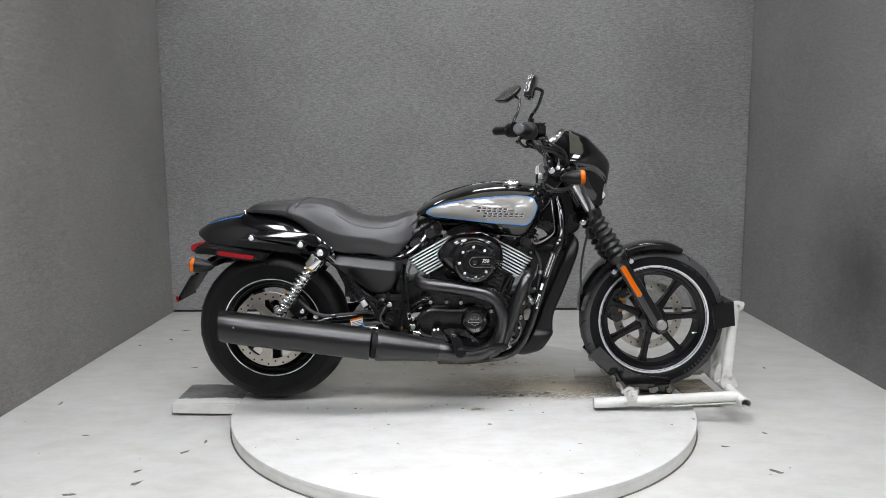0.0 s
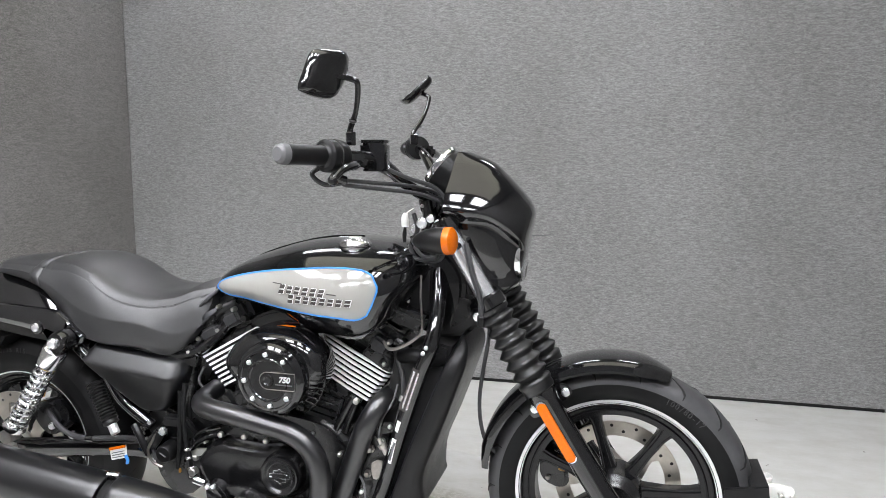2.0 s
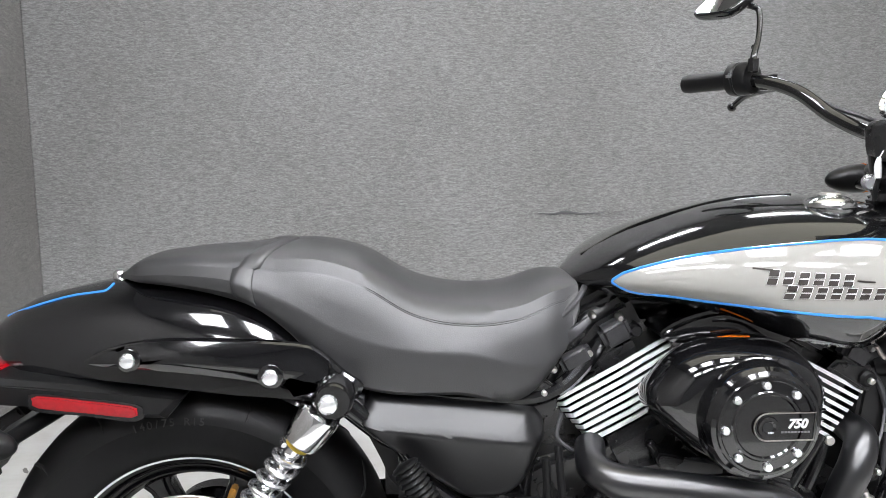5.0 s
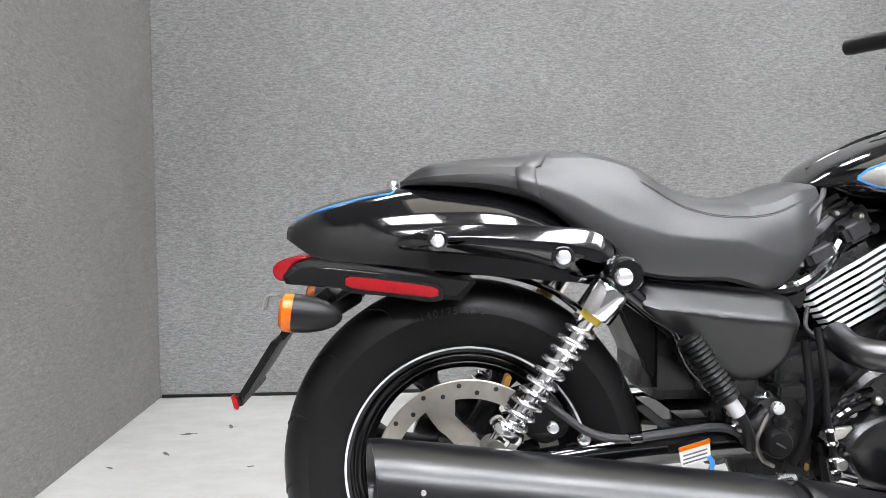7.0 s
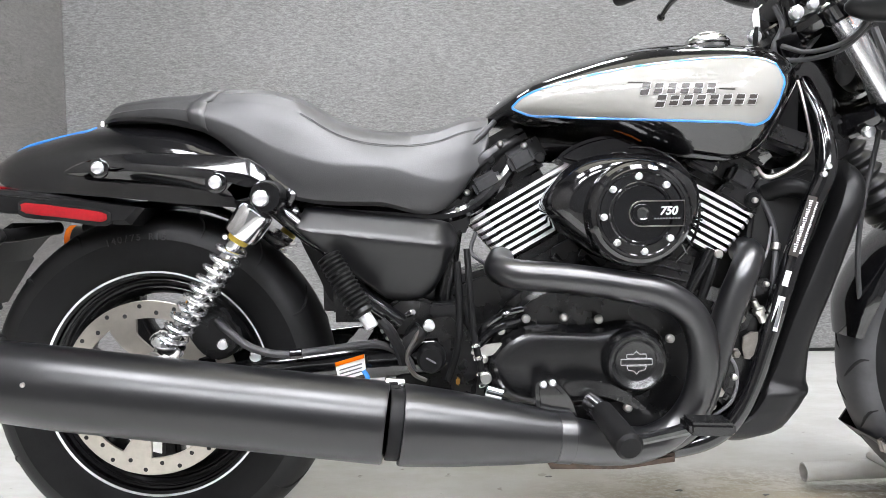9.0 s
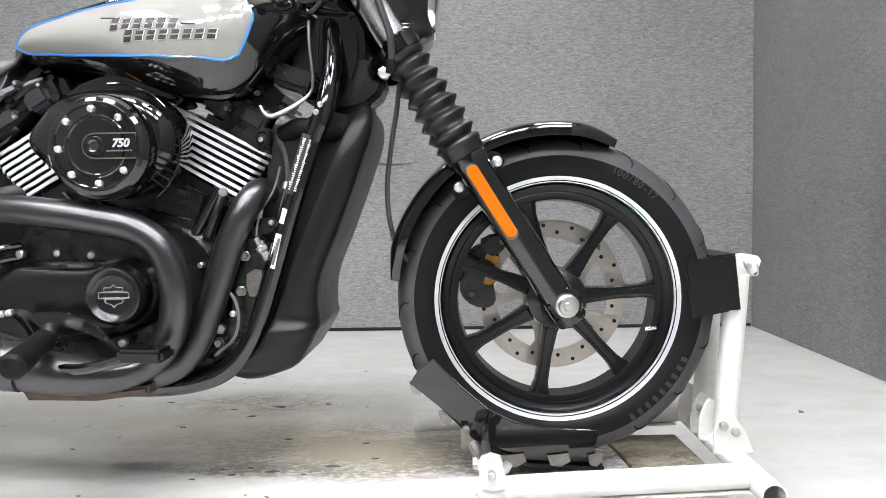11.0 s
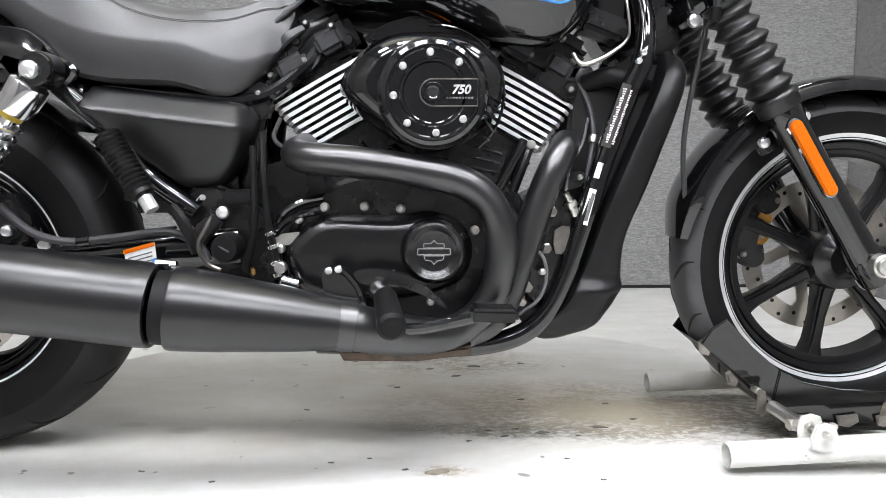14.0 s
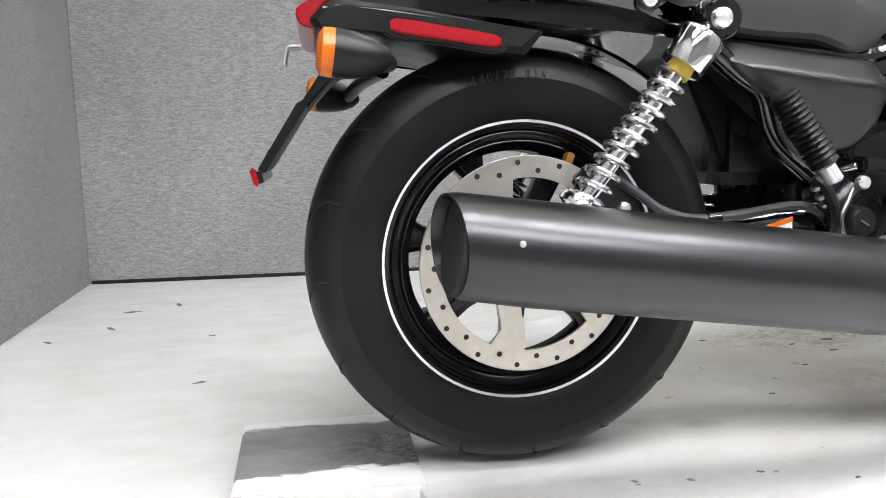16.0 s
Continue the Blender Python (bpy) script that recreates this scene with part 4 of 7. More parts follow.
# ---- handlebar ----
def build_bar():
    bar = part("handlebar", merged(tube([(0.940, -0.405, 1.041), (0.993, -0.280, 1.037), (1.038, -0.187, 1.030), (1.075, -0.125, 0.985), (1.098, -0.06, 0.955), (1.100, 0, 0.952), (1.098, 0.06, 0.955),
                                         (1.075, 0.125, 0.985), (1.035, 0.185, 1.035), (0.985, 0.270, 1.060), (0.918, 0.385, 1.062)], 0.0125, 14)), M_GLOSS, BIKE, "gloss black drag handlebar")
    for s in (-1, 1):
        part("riser", tube([fork_at(0.685, 0.04 * s, 0.05), (1.105, 0.04 * s, 0.93), (1.100, 0.04 * s, 0.962)], [0.019, 0.017, 0.020], 14), M_GLOSS, bar)
        e, i = (Vector((0.942, -0.402, 1.041)), Vector((0.982, -0.300, 1.038))) if s < 0 else (Vector((0.920, 0.380, 1.062)), Vector((0.975, 0.285, 1.062)))
        L = (i - e).length
        g = part("grip", turned([(0, -0.004), (0.012, -0.004), (0.018, 0.002), (0.0195, 0.012), (0.0185, 0.03), (0.0185, L - 0.012), (0.023, L - 0.008), (0.024, L), (0, L)], e, i, 28), M_PLASTIC, bar, "black rubber hand grip")
        part("end_cap", turned([(0, -0.009), (0.012, -0.008), (0.0175, -0.003), (0.019, 0.006), (0.0192, 0.010), (0.012, 0.010)], e, i, 28), M_GREYGRIP if s < 0 else M_PLASTIC, g, "rounded grip end cap")
        d = (i - e).normalized()
        sw = part("switch_housing", turned([(0, 0), (0.024, 0), (0.0305, 0.004), (0.0315, 0.010), (0.0315, 0.018), (0.0300, 0.020), (0.0300, 0.022), (0.0315, 0.024), (0.0315, 0.038), (0.029, 0.046), (0.016, 0.049), (0, 0.049)], i - d * 0.008, i + d, 28), M_PLASTIC, bar, "black switch housing")
        part("switch_button", block(i + d * 0.02 + Vector((-0.03, 0, 0.004)), (0.012, 0.018, 0.012), 0.003), M_GREYGRIP, sw)
        # lever with perch
        p0 = i + d * 0.052 + Vector((0.018, 0, -0.010))
        part("lever_perch", block(p0, (0.045, 0.034, 0.028), 0.008, (0, 0, -28 * s)), M_GLOSS, bar)
        tip = e + Vector((0.095, -0.003 * s, -0.046))
        lever = part("lever", tube([p0 + Vector((0.012, 0, -0.006)), p0 * 0.6 + tip * 0.4 + Vector((0.016, 0, 0.006)), p0 * 0.25 + tip * 0.75 + Vector((0.008, 0, 0.010)), tip], [0.0105, 0.0085, 0.0070, 0.0065], 12, flat=0.75), M_GLOSS, bar, "black lever")
        part("ball_end", turned([(0, -0.0095), (0.005, -0.008), (0.0085, -0.0035), (0.0095, 0.0), (0.0085, 0.0035), (0.005, 0.008), (0, 0.0095)], tip, tip + (tip - p0), 16), M_GLOSS, lever)
    res = part("brake_reservoir", slab(rounded([(1.012, -0.205), (1.012, -0.165), (1.056, -0.160), (1.060, -0.200)], 2), 1.008, 1.064, 0.005, plane="xy"), M_GLOSS, bar, "square black brake fluid reservoir")
    part("reservoir_lid", slab([(1.010, -0.207), (1.010, -0.163), (1.058, -0.158), (1.062, -0.202)], 1.0635, 1.070, 0.003, plane="xy"), M_PLASTIC, res)
    # under-hung cable guides at the throttle
    part("cable_elbow", tube([(0.975, -0.285, 1.022), (0.955, -0.305, 1.005), (0.975, -0.295, 0.985), (1.005, -0.270, 0.988)], 0.0045), M_SATIN, bar)
    part("cable_joint", rod((0.985, -0.285, 1.000), (1.005, -0.265, 0.990), 0.010), M_GLOSS, bar)


def build_mirror(base, bend, centre, s):
    base, bend, centre = Vector(base), Vector(bend), Vector(centre)
    n = Vector((-0.94, 0.27, 0.20)).normalized() if s < 0 else Vector((-0.60, -0.38, 0.70)).normalized()
    m = part("mirror", tube([base, base + Vector((0, 0, 0.02)), base.lerp(bend, 0.5) + Vector((0.004, 0, 0)), bend - Vector((0, 0, 0.008)), bend.lerp(centre, 0.25), centre - n * 0.006], [0.0075, 0.006, 0.005, 0.0055, 0.0055, 0.006], 10), M_SATIN, BIKE, "black rear-view mirror on a curved stem")
    part("stem_collar", rod(base.lerp(bend, 0.30), base.lerp(bend, 0.34), 0.0075), M_CASE, m)
    part("stem_nut", rod(base - Vector((0, 0, 0.012)), base + Vector((0, 0, 0.014)), 0.0105, 6), M_GLOSS, m)
    side = Vector((0, 0, 1)).cross(n).normalized() * -s
    if side.y * s < 0:
        side = -side
    up = n.cross(side).normalized()
    if up.z < 0:
        up = -up
    shape = [(-0.042, 0.044), (-0.006, 0.044), (0.032, 0.038), (0.046, 0.026), (0.056, -0.004), (0.063, -0.028), (0.054, -0.038), (0.014, -0.045), (-0.020, -0.042), (-0.042, -0.014), (-0.050, 0.020)]
    sm = rounded(shape, 4)
    def ring(scale, off):
        return [centre + side * (a * scale) + up * (b * scale) + n * off for a, b in sm]
    part("mirror_shell", loft([ring(0.25, -0.0145), ring(0.70, -0.0135), ring(0.88, -0.0105), ring(0.97, -0.004), ring(1.0, 0.003), ring(1.0, 0.008), ring(0.94, 0.010)]), M_GLOSS, m, "gloss black mirror shell", 60)
    part("mirror_glass", loft([ring(0.925, 0.0085), ring(0.925, 0.0108)]), M_MIRROR, m)


build_bar()
build_mirror((1.003, -0.232, 1.070), (1.036, -0.275, 1.176), (0.994, -0.317, 1.184), -1)
build_mirror((0.986, 0.235, 1.082), (1.014, 0.280, 1.194), (0.970, 0.305, 1.212), 1)

# ---- tank ----
T_TOP = curve_of((0.580, 0.738), (0.604, 0.762), (0.656, 0.795), (0.734, 0.825), (0.82, 0.848), (0.907, 0.857), (0.994, 0.854), (1.047, 0.846), (1.085, 0.829), (1.115, 0.800))
T_BOT = curve_of((0.580, 0.726), (0.612, 0.726), (0.648, 0.722), (0.741, 0.708), (0.80, 0.694), (0.851, 0.674), (0.888, 0.663), (0.925, 0.657), (0.972, 0.653), (1.01, 0.668), (1.045, 0.703), (1.075, 0.745), (1.115, 0.786))
T_HALF = curve_of((0.580, 0.040), (0.605, 0.085), (0.63, 0.118), (0.72, 0.156), (0.82, 0.182), (0.92, 0.196), (0.99, 0.195), (1.035, 0.177), (1.08, 0.120), (1.115, 0.045))
T_WIDE = curve_of((0.580, 0.732), (0.65, 0.748), (0.8, 0.745), (0.95, 0.735), (1.05, 0.765), (1.115, 0.793))


def tank_y(x, z):
    top, bot, hw, zw = T_TOP(x), T_BOT(x), T_HALF(x), T_WIDE(x)
    if z >= zw:
        u = min(1, (z - zw) / max(1e-4, top - zw))
        return hw * max(0.0, 1 - u ** 2.3) ** (1 / 2.2)
    u = min(1, (zw - z) / max(1e-4, zw - bot))
    return hw * (1 - 0.24 * u ** 1.7)


def build_tank():
    rings = []
    for x in np.concatenate((np.linspace(0.580, 0.66, 9), np.linspace(0.68, 1.02, 22), np.linspace(1.03, 1.115, 10))):
        x = float(x)
        top, bot, zw = T_TOP(x), T_BOT(x), T_WIDE(x)
        zs = [top - (top - zw) * (1 - math.cos(a * math.pi / 2 / 12)) for a in range(0, 13)] + [zw - (zw - bot) * k / 7 for k in range(1, 8)]
        right = [Vector((x, -tank_y(x, z), z)) for z in zs]
        left = [Vector((x, -p.y, p.z)) for p in reversed(right[1:])]
        rings.append(right + left)
    tank = part("fuel_tank", loft(rings), M_GLOSS, BIKE, "gloss black teardrop fuel tank with silver side panels", 70)
    # silver side panels with a blue pinstripe
    up = curve_of((0.626, 0.746), (0.636, 0.756), (0.652, 0.764), (0.69, 0.776), (0.74, 0.787), (0.80, 0.796), (0.87, 0.803), (0.93, 0.807), (0.985, 0.806), (1.010, 0.801), (1.026, 0.789), (1.034, 0.770))
    dn = curve_of((0.626, 0.744), (0.640, 0.736), (0.70, 0.727), (0.79, 0.718), (0.87, 0.711), (0.95, 0.706), (0.998, 0.705), (1.010, 0.712), (1.024, 0.738), (1.034, 0.766))
    for s in (-1, 1):
        rows = []
        for x in np.linspace(0.6265, 1.0335, 46):
            x = float(x)
            a, b = up(x), dn(x)
            rows.append([Vector((x, s * (tank_y(x, b + (a - b) * k / 11) + 0.0012), b + (a - b) * k / 11)) for k in range(12)])
        panel = part("tank_panel", loft(rows, loop=False), M_SILVER, tank, "silver metallic teardrop panel")
        edge = [(x, up(x)) for x in np.linspace(0.627, 1.033, 36)] + [(x, dn(x)) for x in np.linspace(1.033, 0.627, 36)]
        line = [Vector((float(x), s * (tank_y(float(x), z) + 0.0012), z)) for x, z in edge]
        part("pinstripe", tube(line + [line[0]], 0.0021, 6, 1, caps=False), M_BLUE, panel, "thin blue pinstripe")
        # two rows of slanted bars in place of the maker's name
        def bars(x0, x1, z0, z1, n, h):
            for k in range(n):
                u = (k + 0.5) / n
                x, z, w = x0 + (x1 - x0) * u, z0 + (z1 - z0) * u, (x1 - x0) / n * 0.31
                tall = h * (1.25 if k == 0 else 1.0)
                for lo, hi in ((-0.5, -0.07), (0.07, 0.5)):
                    for mt, g, off, dx in ((M_WHITE, 0.0006, 0.0014, 0.0007), (M_INK, 0.0, 0.0022, 0.0)):
                        q = [(x - w - g + dx + 0.28 * tall * v, z + tall * v + e) for v, e in ((hi, g), (lo, -g))]
                        q += [(x + w + g + dx + 0.28 * tall * v, z + tall * v + e) for v, e in ((lo, -g), (hi, g))]
                        part("emblem_bar", loft([[Vector((a, s * (tank_y(a, b) + o), b)) for a, b in q] for o in (off, off + 0.0008)]), mt, panel)
        bars(0.812, 0.926, 0.7605, 0.7565, 6, 0.0155)
        bars(0.834, 0.986, 0.7405, 0.7385, 8, 0.0145)
        for x0, x1, z0, z1 in ((0.797, 0.822, 0.7715, 0.7695), (0.928, 0.951, 0.7560, 0.7545)):
            part("emblem_line", tube([(x0, s * (tank_y(x0, z0) + 0.0014), z0), (x1, s * (tank_y(x1, z1) + 0.0014), z1)], 0.0012, 6), M_INK, panel)
    capz = 0.846
    cap = part("fuel_cap", lathe([(0, 0.0185), (0.010, 0.0183), (0.015, 0.0165), (0.022, 0.0145), (0.030, 0.0108), (0.0345, 0.0065), (0.0362, 0.0025), (0.0362, -0.0005), (0.033, -0.003), (0.031, -0.016), (0, -0.016)], (0.951, -0.085, capz), "z", 48), M_FILLER, BIKE, "polished chrome fuel filler cap")
    part("cap_ring", lathe([(0.0095, 0.0195), (0.0135, 0.0185), (0.0145, 0.0165), (0.0095, 0.0175)], (0.951, -0.085, capz), "z", 24, closed=True), M_STEEL, cap)
    part("tank_seam", tube([(x, 0, T_TOP(x) + 0.0005) for x in (0.61, 0.68, 0.76, 0.85, 0.94)], 0.002, 6), M_GLOSS, tank)


build_tank()

# ---- seat ----
S_TOP = curve_of((-0.078, 0.750), (-0.05, 0.770), (0.01, 0.783), (0.094, 0.789), (0.161, 0.796), (0.229, 0.793), (0.279, 0.777), (0.346, 0.738), (0.431, 0.720), (0.50, 0.725), (0.565, 0.745), (0.590, 0.742))
S_BOT = curve_of((-0.078, 0.744), (0.016, 0.740), (0.074, 0.731), (0.139, 0.709), (0.182, 0.676), (0.217, 0.639), (0.25, 0.612), (0.291, 0.600), (0.405, 0.592), (0.521, 0.590), (0.552, 0.622), (0.590, 0.690))
S_BREAK = curve_of((-0.078, 0.746), (0.0, 0.753), (0.1, 0.748), (0.18, 0.722), (0.25, 0.684), (0.313, 0.664), (0.423, 0.652), (0.541, 0.636), (0.575, 0.662), (0.590, 0.705))
S_HALF = curve_of((-0.078, 0.022), (-0.05, 0.060), (0.01, 0.090), (0.10, 0.112), (0.2, 0.132), (0.3, 0.147), (0.4, 0.147), (0.5, 0.130), (0.56, 0.108), (0.590, 0.085))


def seat_ring(x, grow=0.0):
    top, bot, hw = S_TOP(x), S_BOT(x), S_HALF(x)
    deep = top - bot
    cr = min(0.036, deep * 0.36)
    mid = min(S_BREAK(x), top - cr - 0.004)
    prof = [(0, top), (0.34, top - cr * 0.05), (0.62, top - cr * 0.2), (0.77, top - cr * 0.45), (0.842, top - cr * 0.88), (0.850, top - cr * 0.95), (0.858, top - cr * 0.98),
            (0.925, mid + (top - cr - mid) * 0.50), (0.988, mid + 0.004), (1.0, mid - 0.003), (0.985, bot + (mid - bot) * 0.4), (0.955, bot + 0.006), (0.91, bot)]
    right = [Vector((x, -(hw * u + (grow if u > 0 else 0)), z + grow * (1 if z > mid else 0))) for u, z in prof]
    return right, [Vector((x, -p.y, p.z)) for p in reversed(right[1:])]


def build_seat():
    rings = []
    for x in np.linspace(-0.078, 0.590, 60):
        a, b = seat_ring(float(x))
        rings.append(a + b)
    seat = part("seat", loft(rings), M_VINYL, BIKE, "stepped black vinyl saddle with stitched dish", 34)
    for s in (-1, 1):
        for off in (0.0, 0.006):
            line = []
            for x in np.linspace(0.285, 0.578, 26):
                p = seat_ring(float(x))[0][5 if off == 0 else 4]
                line.append(Vector((p.x, -s * p.y if s > 0 else p.y, p.z + 0.0004)))
            part("stitch_line", tube(line, 0.0007, 5, 1), M_VINYL, seat)
    # flat cross strap
    lines = []
    for dx, lift in ((-0.001, -0.001), (0.001, 0.0022), (0.010, 0.0030), (0.020, 0.0030), (0.029, 0.0022), (0.031, -0.001)):
        pts = []
        for u in np.linspace(0, 1, 12):
            x = 0.104 + dx + 0.045 * float(u) ** 3 - 0.008 * math.sin(float(u) * math.pi)
            ring = seat_ring(x)[0]
            f = 11 * (1 - float(u))
            k = min(10, int(f))
            p = ring[k].lerp(ring[k + 1], f - k)
            c = Vector((x, 0, S_BREAK(x) - 0.02))
            pts.append(p + (p - c).normalized() * lift)
        lines.append(pts + [Vector((p.x, -p.y, p.z)) for p in reversed(pts[:-1])])
    part("cross_strap", loft(lines, caps=False, loop=False), M_VINYL, seat, "flat vinyl strap over the seat", 70)
    part("seat_screw", lathe([(0, 0.012), (0.007, 0.011), (0.010, 0.006), (0.010, -0.004), (0, -0.004)], (-0.090, 0, 0.740), "z", 16), M_CHROME, seat)


build_seat()


# ---- rear body ----
def build_tail():
    top = curve_of((-0.256, 0.684), (-0.22, 0.707), (-0.15, 0.728), (-0.087, 0.742), (0.0, 0.750), (0.10, 0.745), (0.17, 0.715), (0.22, 0.675), (0.28, 0.625))
    bot = curve_of((-0.256, 0.660), (-0.22, 0.638), (-0.10, 0.621), (0.0, 0.611), (0.10, 0.600), (0.20, 0.590), (0.28, 0.572))
    hw = curve_of((-0.256, 0.055), (-0.22, 0.086), (-0.15, 0.107), (-0.05, 0.122), (0.05, 0.132), (0.15, 0.138), (0.28, 0.135))
    def yy(x, z):
        u = (z - bot(x)) / (top(x) - bot(x))
        return hw(x) * max(0.0, 1 - max(0, u) ** 2.6) ** 0.56
    rings = []
    for x in np.linspace(-0.256, 0.28, 36):
        x = float(x)
        t, b = top(x), bot(x)
        zs = [t - (t - b) * (1 - math.cos(k * math.pi / 2 / 10)) for k in range(11)]
        right = [Vector((x, -yy(x, z), z)) for z in zs]
        rings.append(right + [Vector((x, -p.y, p.z)) for p in reversed(right[1:])])
    fender = part("rear_fender", loft(rings), M_GLOSS, BIKE, "gloss black bobbed rear fender", 60)
    for s in (-1, 1):
        line = [Vector((x, s * (yy(x, z) + 0.0004), z)) for x, z in ((-0.245, 0.689), (-0.20, 0.706), (-0.15, 0.720), (-0.11, 0.727), (-0.092, 0.730), (-0.086, 0.737))]
        part("pinstripe", tube(line, 0.0018, 6), M_BLUE, fender, "thin blue pinstripe")
        out = rounded([(-0.085, 0.655), (-0.03, 0.676), (0.055, 0.681), (0.19, 0.673), (0.224, 0.660), (0.255, 0.632), (0.280, 0.612), (0.262, 0.588), (0.235, 0.588), (0.151, 0.618), (0.03, 0.637), (-0.06, 0.646)], 3)
        mid = curve_of((-0.09, 0.652), (0.0, 0.657), (0.1, 0.648), (0.2, 0.632), (0.285, 0.600))
        def level(k, y):
            return [Vector((0.10 + (a - 0.10) * (0.4 + 0.6 * k) if k < 1 and not -0.05 < a < 0.24 else a, s * y, mid(a) + (b - mid(a)) * k)) for a, b in out]
        strut = part("fender_strut", loft([level(1.0, 0.138), level(1.0, 0.148), level(0.94, 0.152), level(0.36, 0.1600), level(0.2, 0.1615)]), M_GLOSS, BIKE, "gloss black fender strut", 25)
        for x, z, r in ((-0.023, 0.658, 0.013), (0.159, 0.632, 0.014)):
            part("washer", lathe([(0, s * 0.1645), (r, s * 0.1645), (r * 1.2, s * 0.163), (r * 1.2, s * 0.155), (0, s * 0.155)], (x, 0, z), "y", 20), M_GLOSS, strut)
            bolt((x, s * 0.1648, z), r * 0.78, strut, depth=0.006, side=s)
        part("shock_mount", lathe([(0, s * 0.196), (0.022, s * 0.196), (0.026, s * 0.190), (0.027, s * 0.16), (0, s * 0.16)], (0.243, 0, 0.607), "y", 28), M_GLOSS, strut)
        bolt((0.237, s * 0.197, 0.605), 0.013, strut, depth=0.010, side=s)
    # tail housing with red reflector and tail light
    prof = [(-0.250, 0.608), (-0.232, 0.626), (-0.213, 0.631), (-0.132, 0.622), (-0.057, 0.610), (0.035, 0.595), (0.012, 0.567), (-0.058, 0.572), (-0.163, 0.588), (-0.245, 0.596)]
    rings = []
    for y, sx, sz in ((-0.142, 0.94, 0.72), (-0.134, 1.0, 0.97), (-0.11, 1.0, 1.0), (0.11, 1.0, 1.0), (0.134, 1.0, 0.97), (0.142, 0.94, 0.72)):
        rings.append([Vector((-0.11 + (x + 0.11) * sx, y, 0.600 + (z - 0.600) * sz)) for x, z in prof])
    house = part("tail_housing", loft(rings), M_PLASTIC, BIKE, "matte black tail section housing", 25)
    for s in (-1, 1):
        part("reflector_frame", slab(rounded([(-0.156, 0.613), (-0.09, 0.605), (-0.024, 0.595), (-0.012, 0.582), (-0.026, 0.567), (-0.09, 0.576), (-0.156, 0.584), (-0.166, 0.599)], 3), s * 0.134, s * 0.1435, 0.003), M_SATIN, house)
        part("red_side_reflector", slab(rounded([(-0.150, 0.607), (-0.09, 0.599), (-0.030, 0.590), (-0.022, 0.582), (-0.030, 0.574), (-0.09, 0.582), (-0.150, 0.590), (-0.157, 0.599)], 2), s * 0.138, s * 0.1475, 0.002), M_RED, house, "long red side reflector")
        part("trim_rib", tube([(-0.235, s * 0.136, 0.618), (-0.20, s * 0.139, 0.620), (-0.10, s * 0.139, 0.609), (0.02, s * 0.137, 0.593)], 0.003, 8), M_SATIN, house)
    part("tail_light", slab(rounded([(-0.226, 0.637), (-0.252, 0.631), (-0.266, 0.621), (-0.266, 0.609), (-0.258, 0.600), (-0.244, 0.600), (-0.244, 0.613), (-0.232, 0.627), (-0.215, 0.632)], 2), -0.118, 0.118, 0.008, 3), M_RED, house, "red tail light lens")
    # inner mudguard round the tyre
    rings = []
    for k in range(25):
        a = radians(47 + (105 - 47) * k / 24)
        R = 0.310
        ring = [on_arc(REAR, R - d, a, y) for y, d in ((-0.076, 0.008), (-0.074, 0.003), (-0.06, 0), (0.06, 0), (0.074, 0.003), (0.076, 0.008), (0.072, 0.008), (0.07, 0.006), (0.057, 0.004), (-0.057, 0.004), (-0.07, 0.006), (-0.072, 0.008))]
        rings.append(ring)
    part("inner_mudguard", loft(rings), M_GLOSS, BIKE, "black plastic inner mudguard")
    # number plate bracket, hanging down and back
    br = part("plate_bracket", slab([(-0.262, 0.514), (-0.270, 0.510), (-0.3195, 0.431), (-0.311, 0.427), (-0.258, 0.508)], -0.128, 0.060, 0.002), M_RUBBER, BIKE, "black number plate bracket without a plate")
    part("bracket_neck", slab([(-0.205, 0.575), (-0.236, 0.556), (-0.266, 0.512), (-0.258, 0.506), (-0.222, 0.545), (-0.195, 0.562)], -0.096, 0.045, 0.004), M_RUBBER, br)
    for y in (-0.09, 0.025):
        part("bracket_rib", tube([(-0.268, y, 0.503), (-0.290, y, 0.468), (-0.312, y, 0.434)], 0.0035, 6), M_PLASTIC, br)
        part("plate_hole", block((-0.308, y + 0.02, 0.450), (0.010, 0.016, 0.006), 0.001, (0, -58, 0)), M_GROOVE, br)
    part("reflector_box", block((-0.3185, -0.040, 0.4215), (0.010, 0.172, 0.015), 0.002, (0, -12, 0)), M_SATIN, br)
    part("red_reflector", block((-0.3225, -0.131, 0.4225), (0.007, 0.012, 0.022), 0.002, (0, -15, 0)), M_RED, br, "small red reflector")
    part("plate_hook", merged(*[tube([(-0.262, y, 0.578), (-0.276, y, 0.577), (-0.280, y, 0.571), (-0.283, y, 0.556)], 0.0022, 6) for y in (-0.112, -0.092)]), M_STEEL, br, "small bright wire clip")


build_tail()


def helix(p, q, r, wire, turns, per=16):
    p, q = Vector(p), Vector(q)
    d = (q - p).normalized()
    a = d.orthogonal().normalized()
    b = d.cross(a)
    n = int(turns * per)
    return tube([p.lerp(q, i / n) + r * (math.cos(2 * math.pi * i / per) * a + math.sin(2 * math.pi * i / per) * b) for i in range(n + 1)], wire, 8, 1)


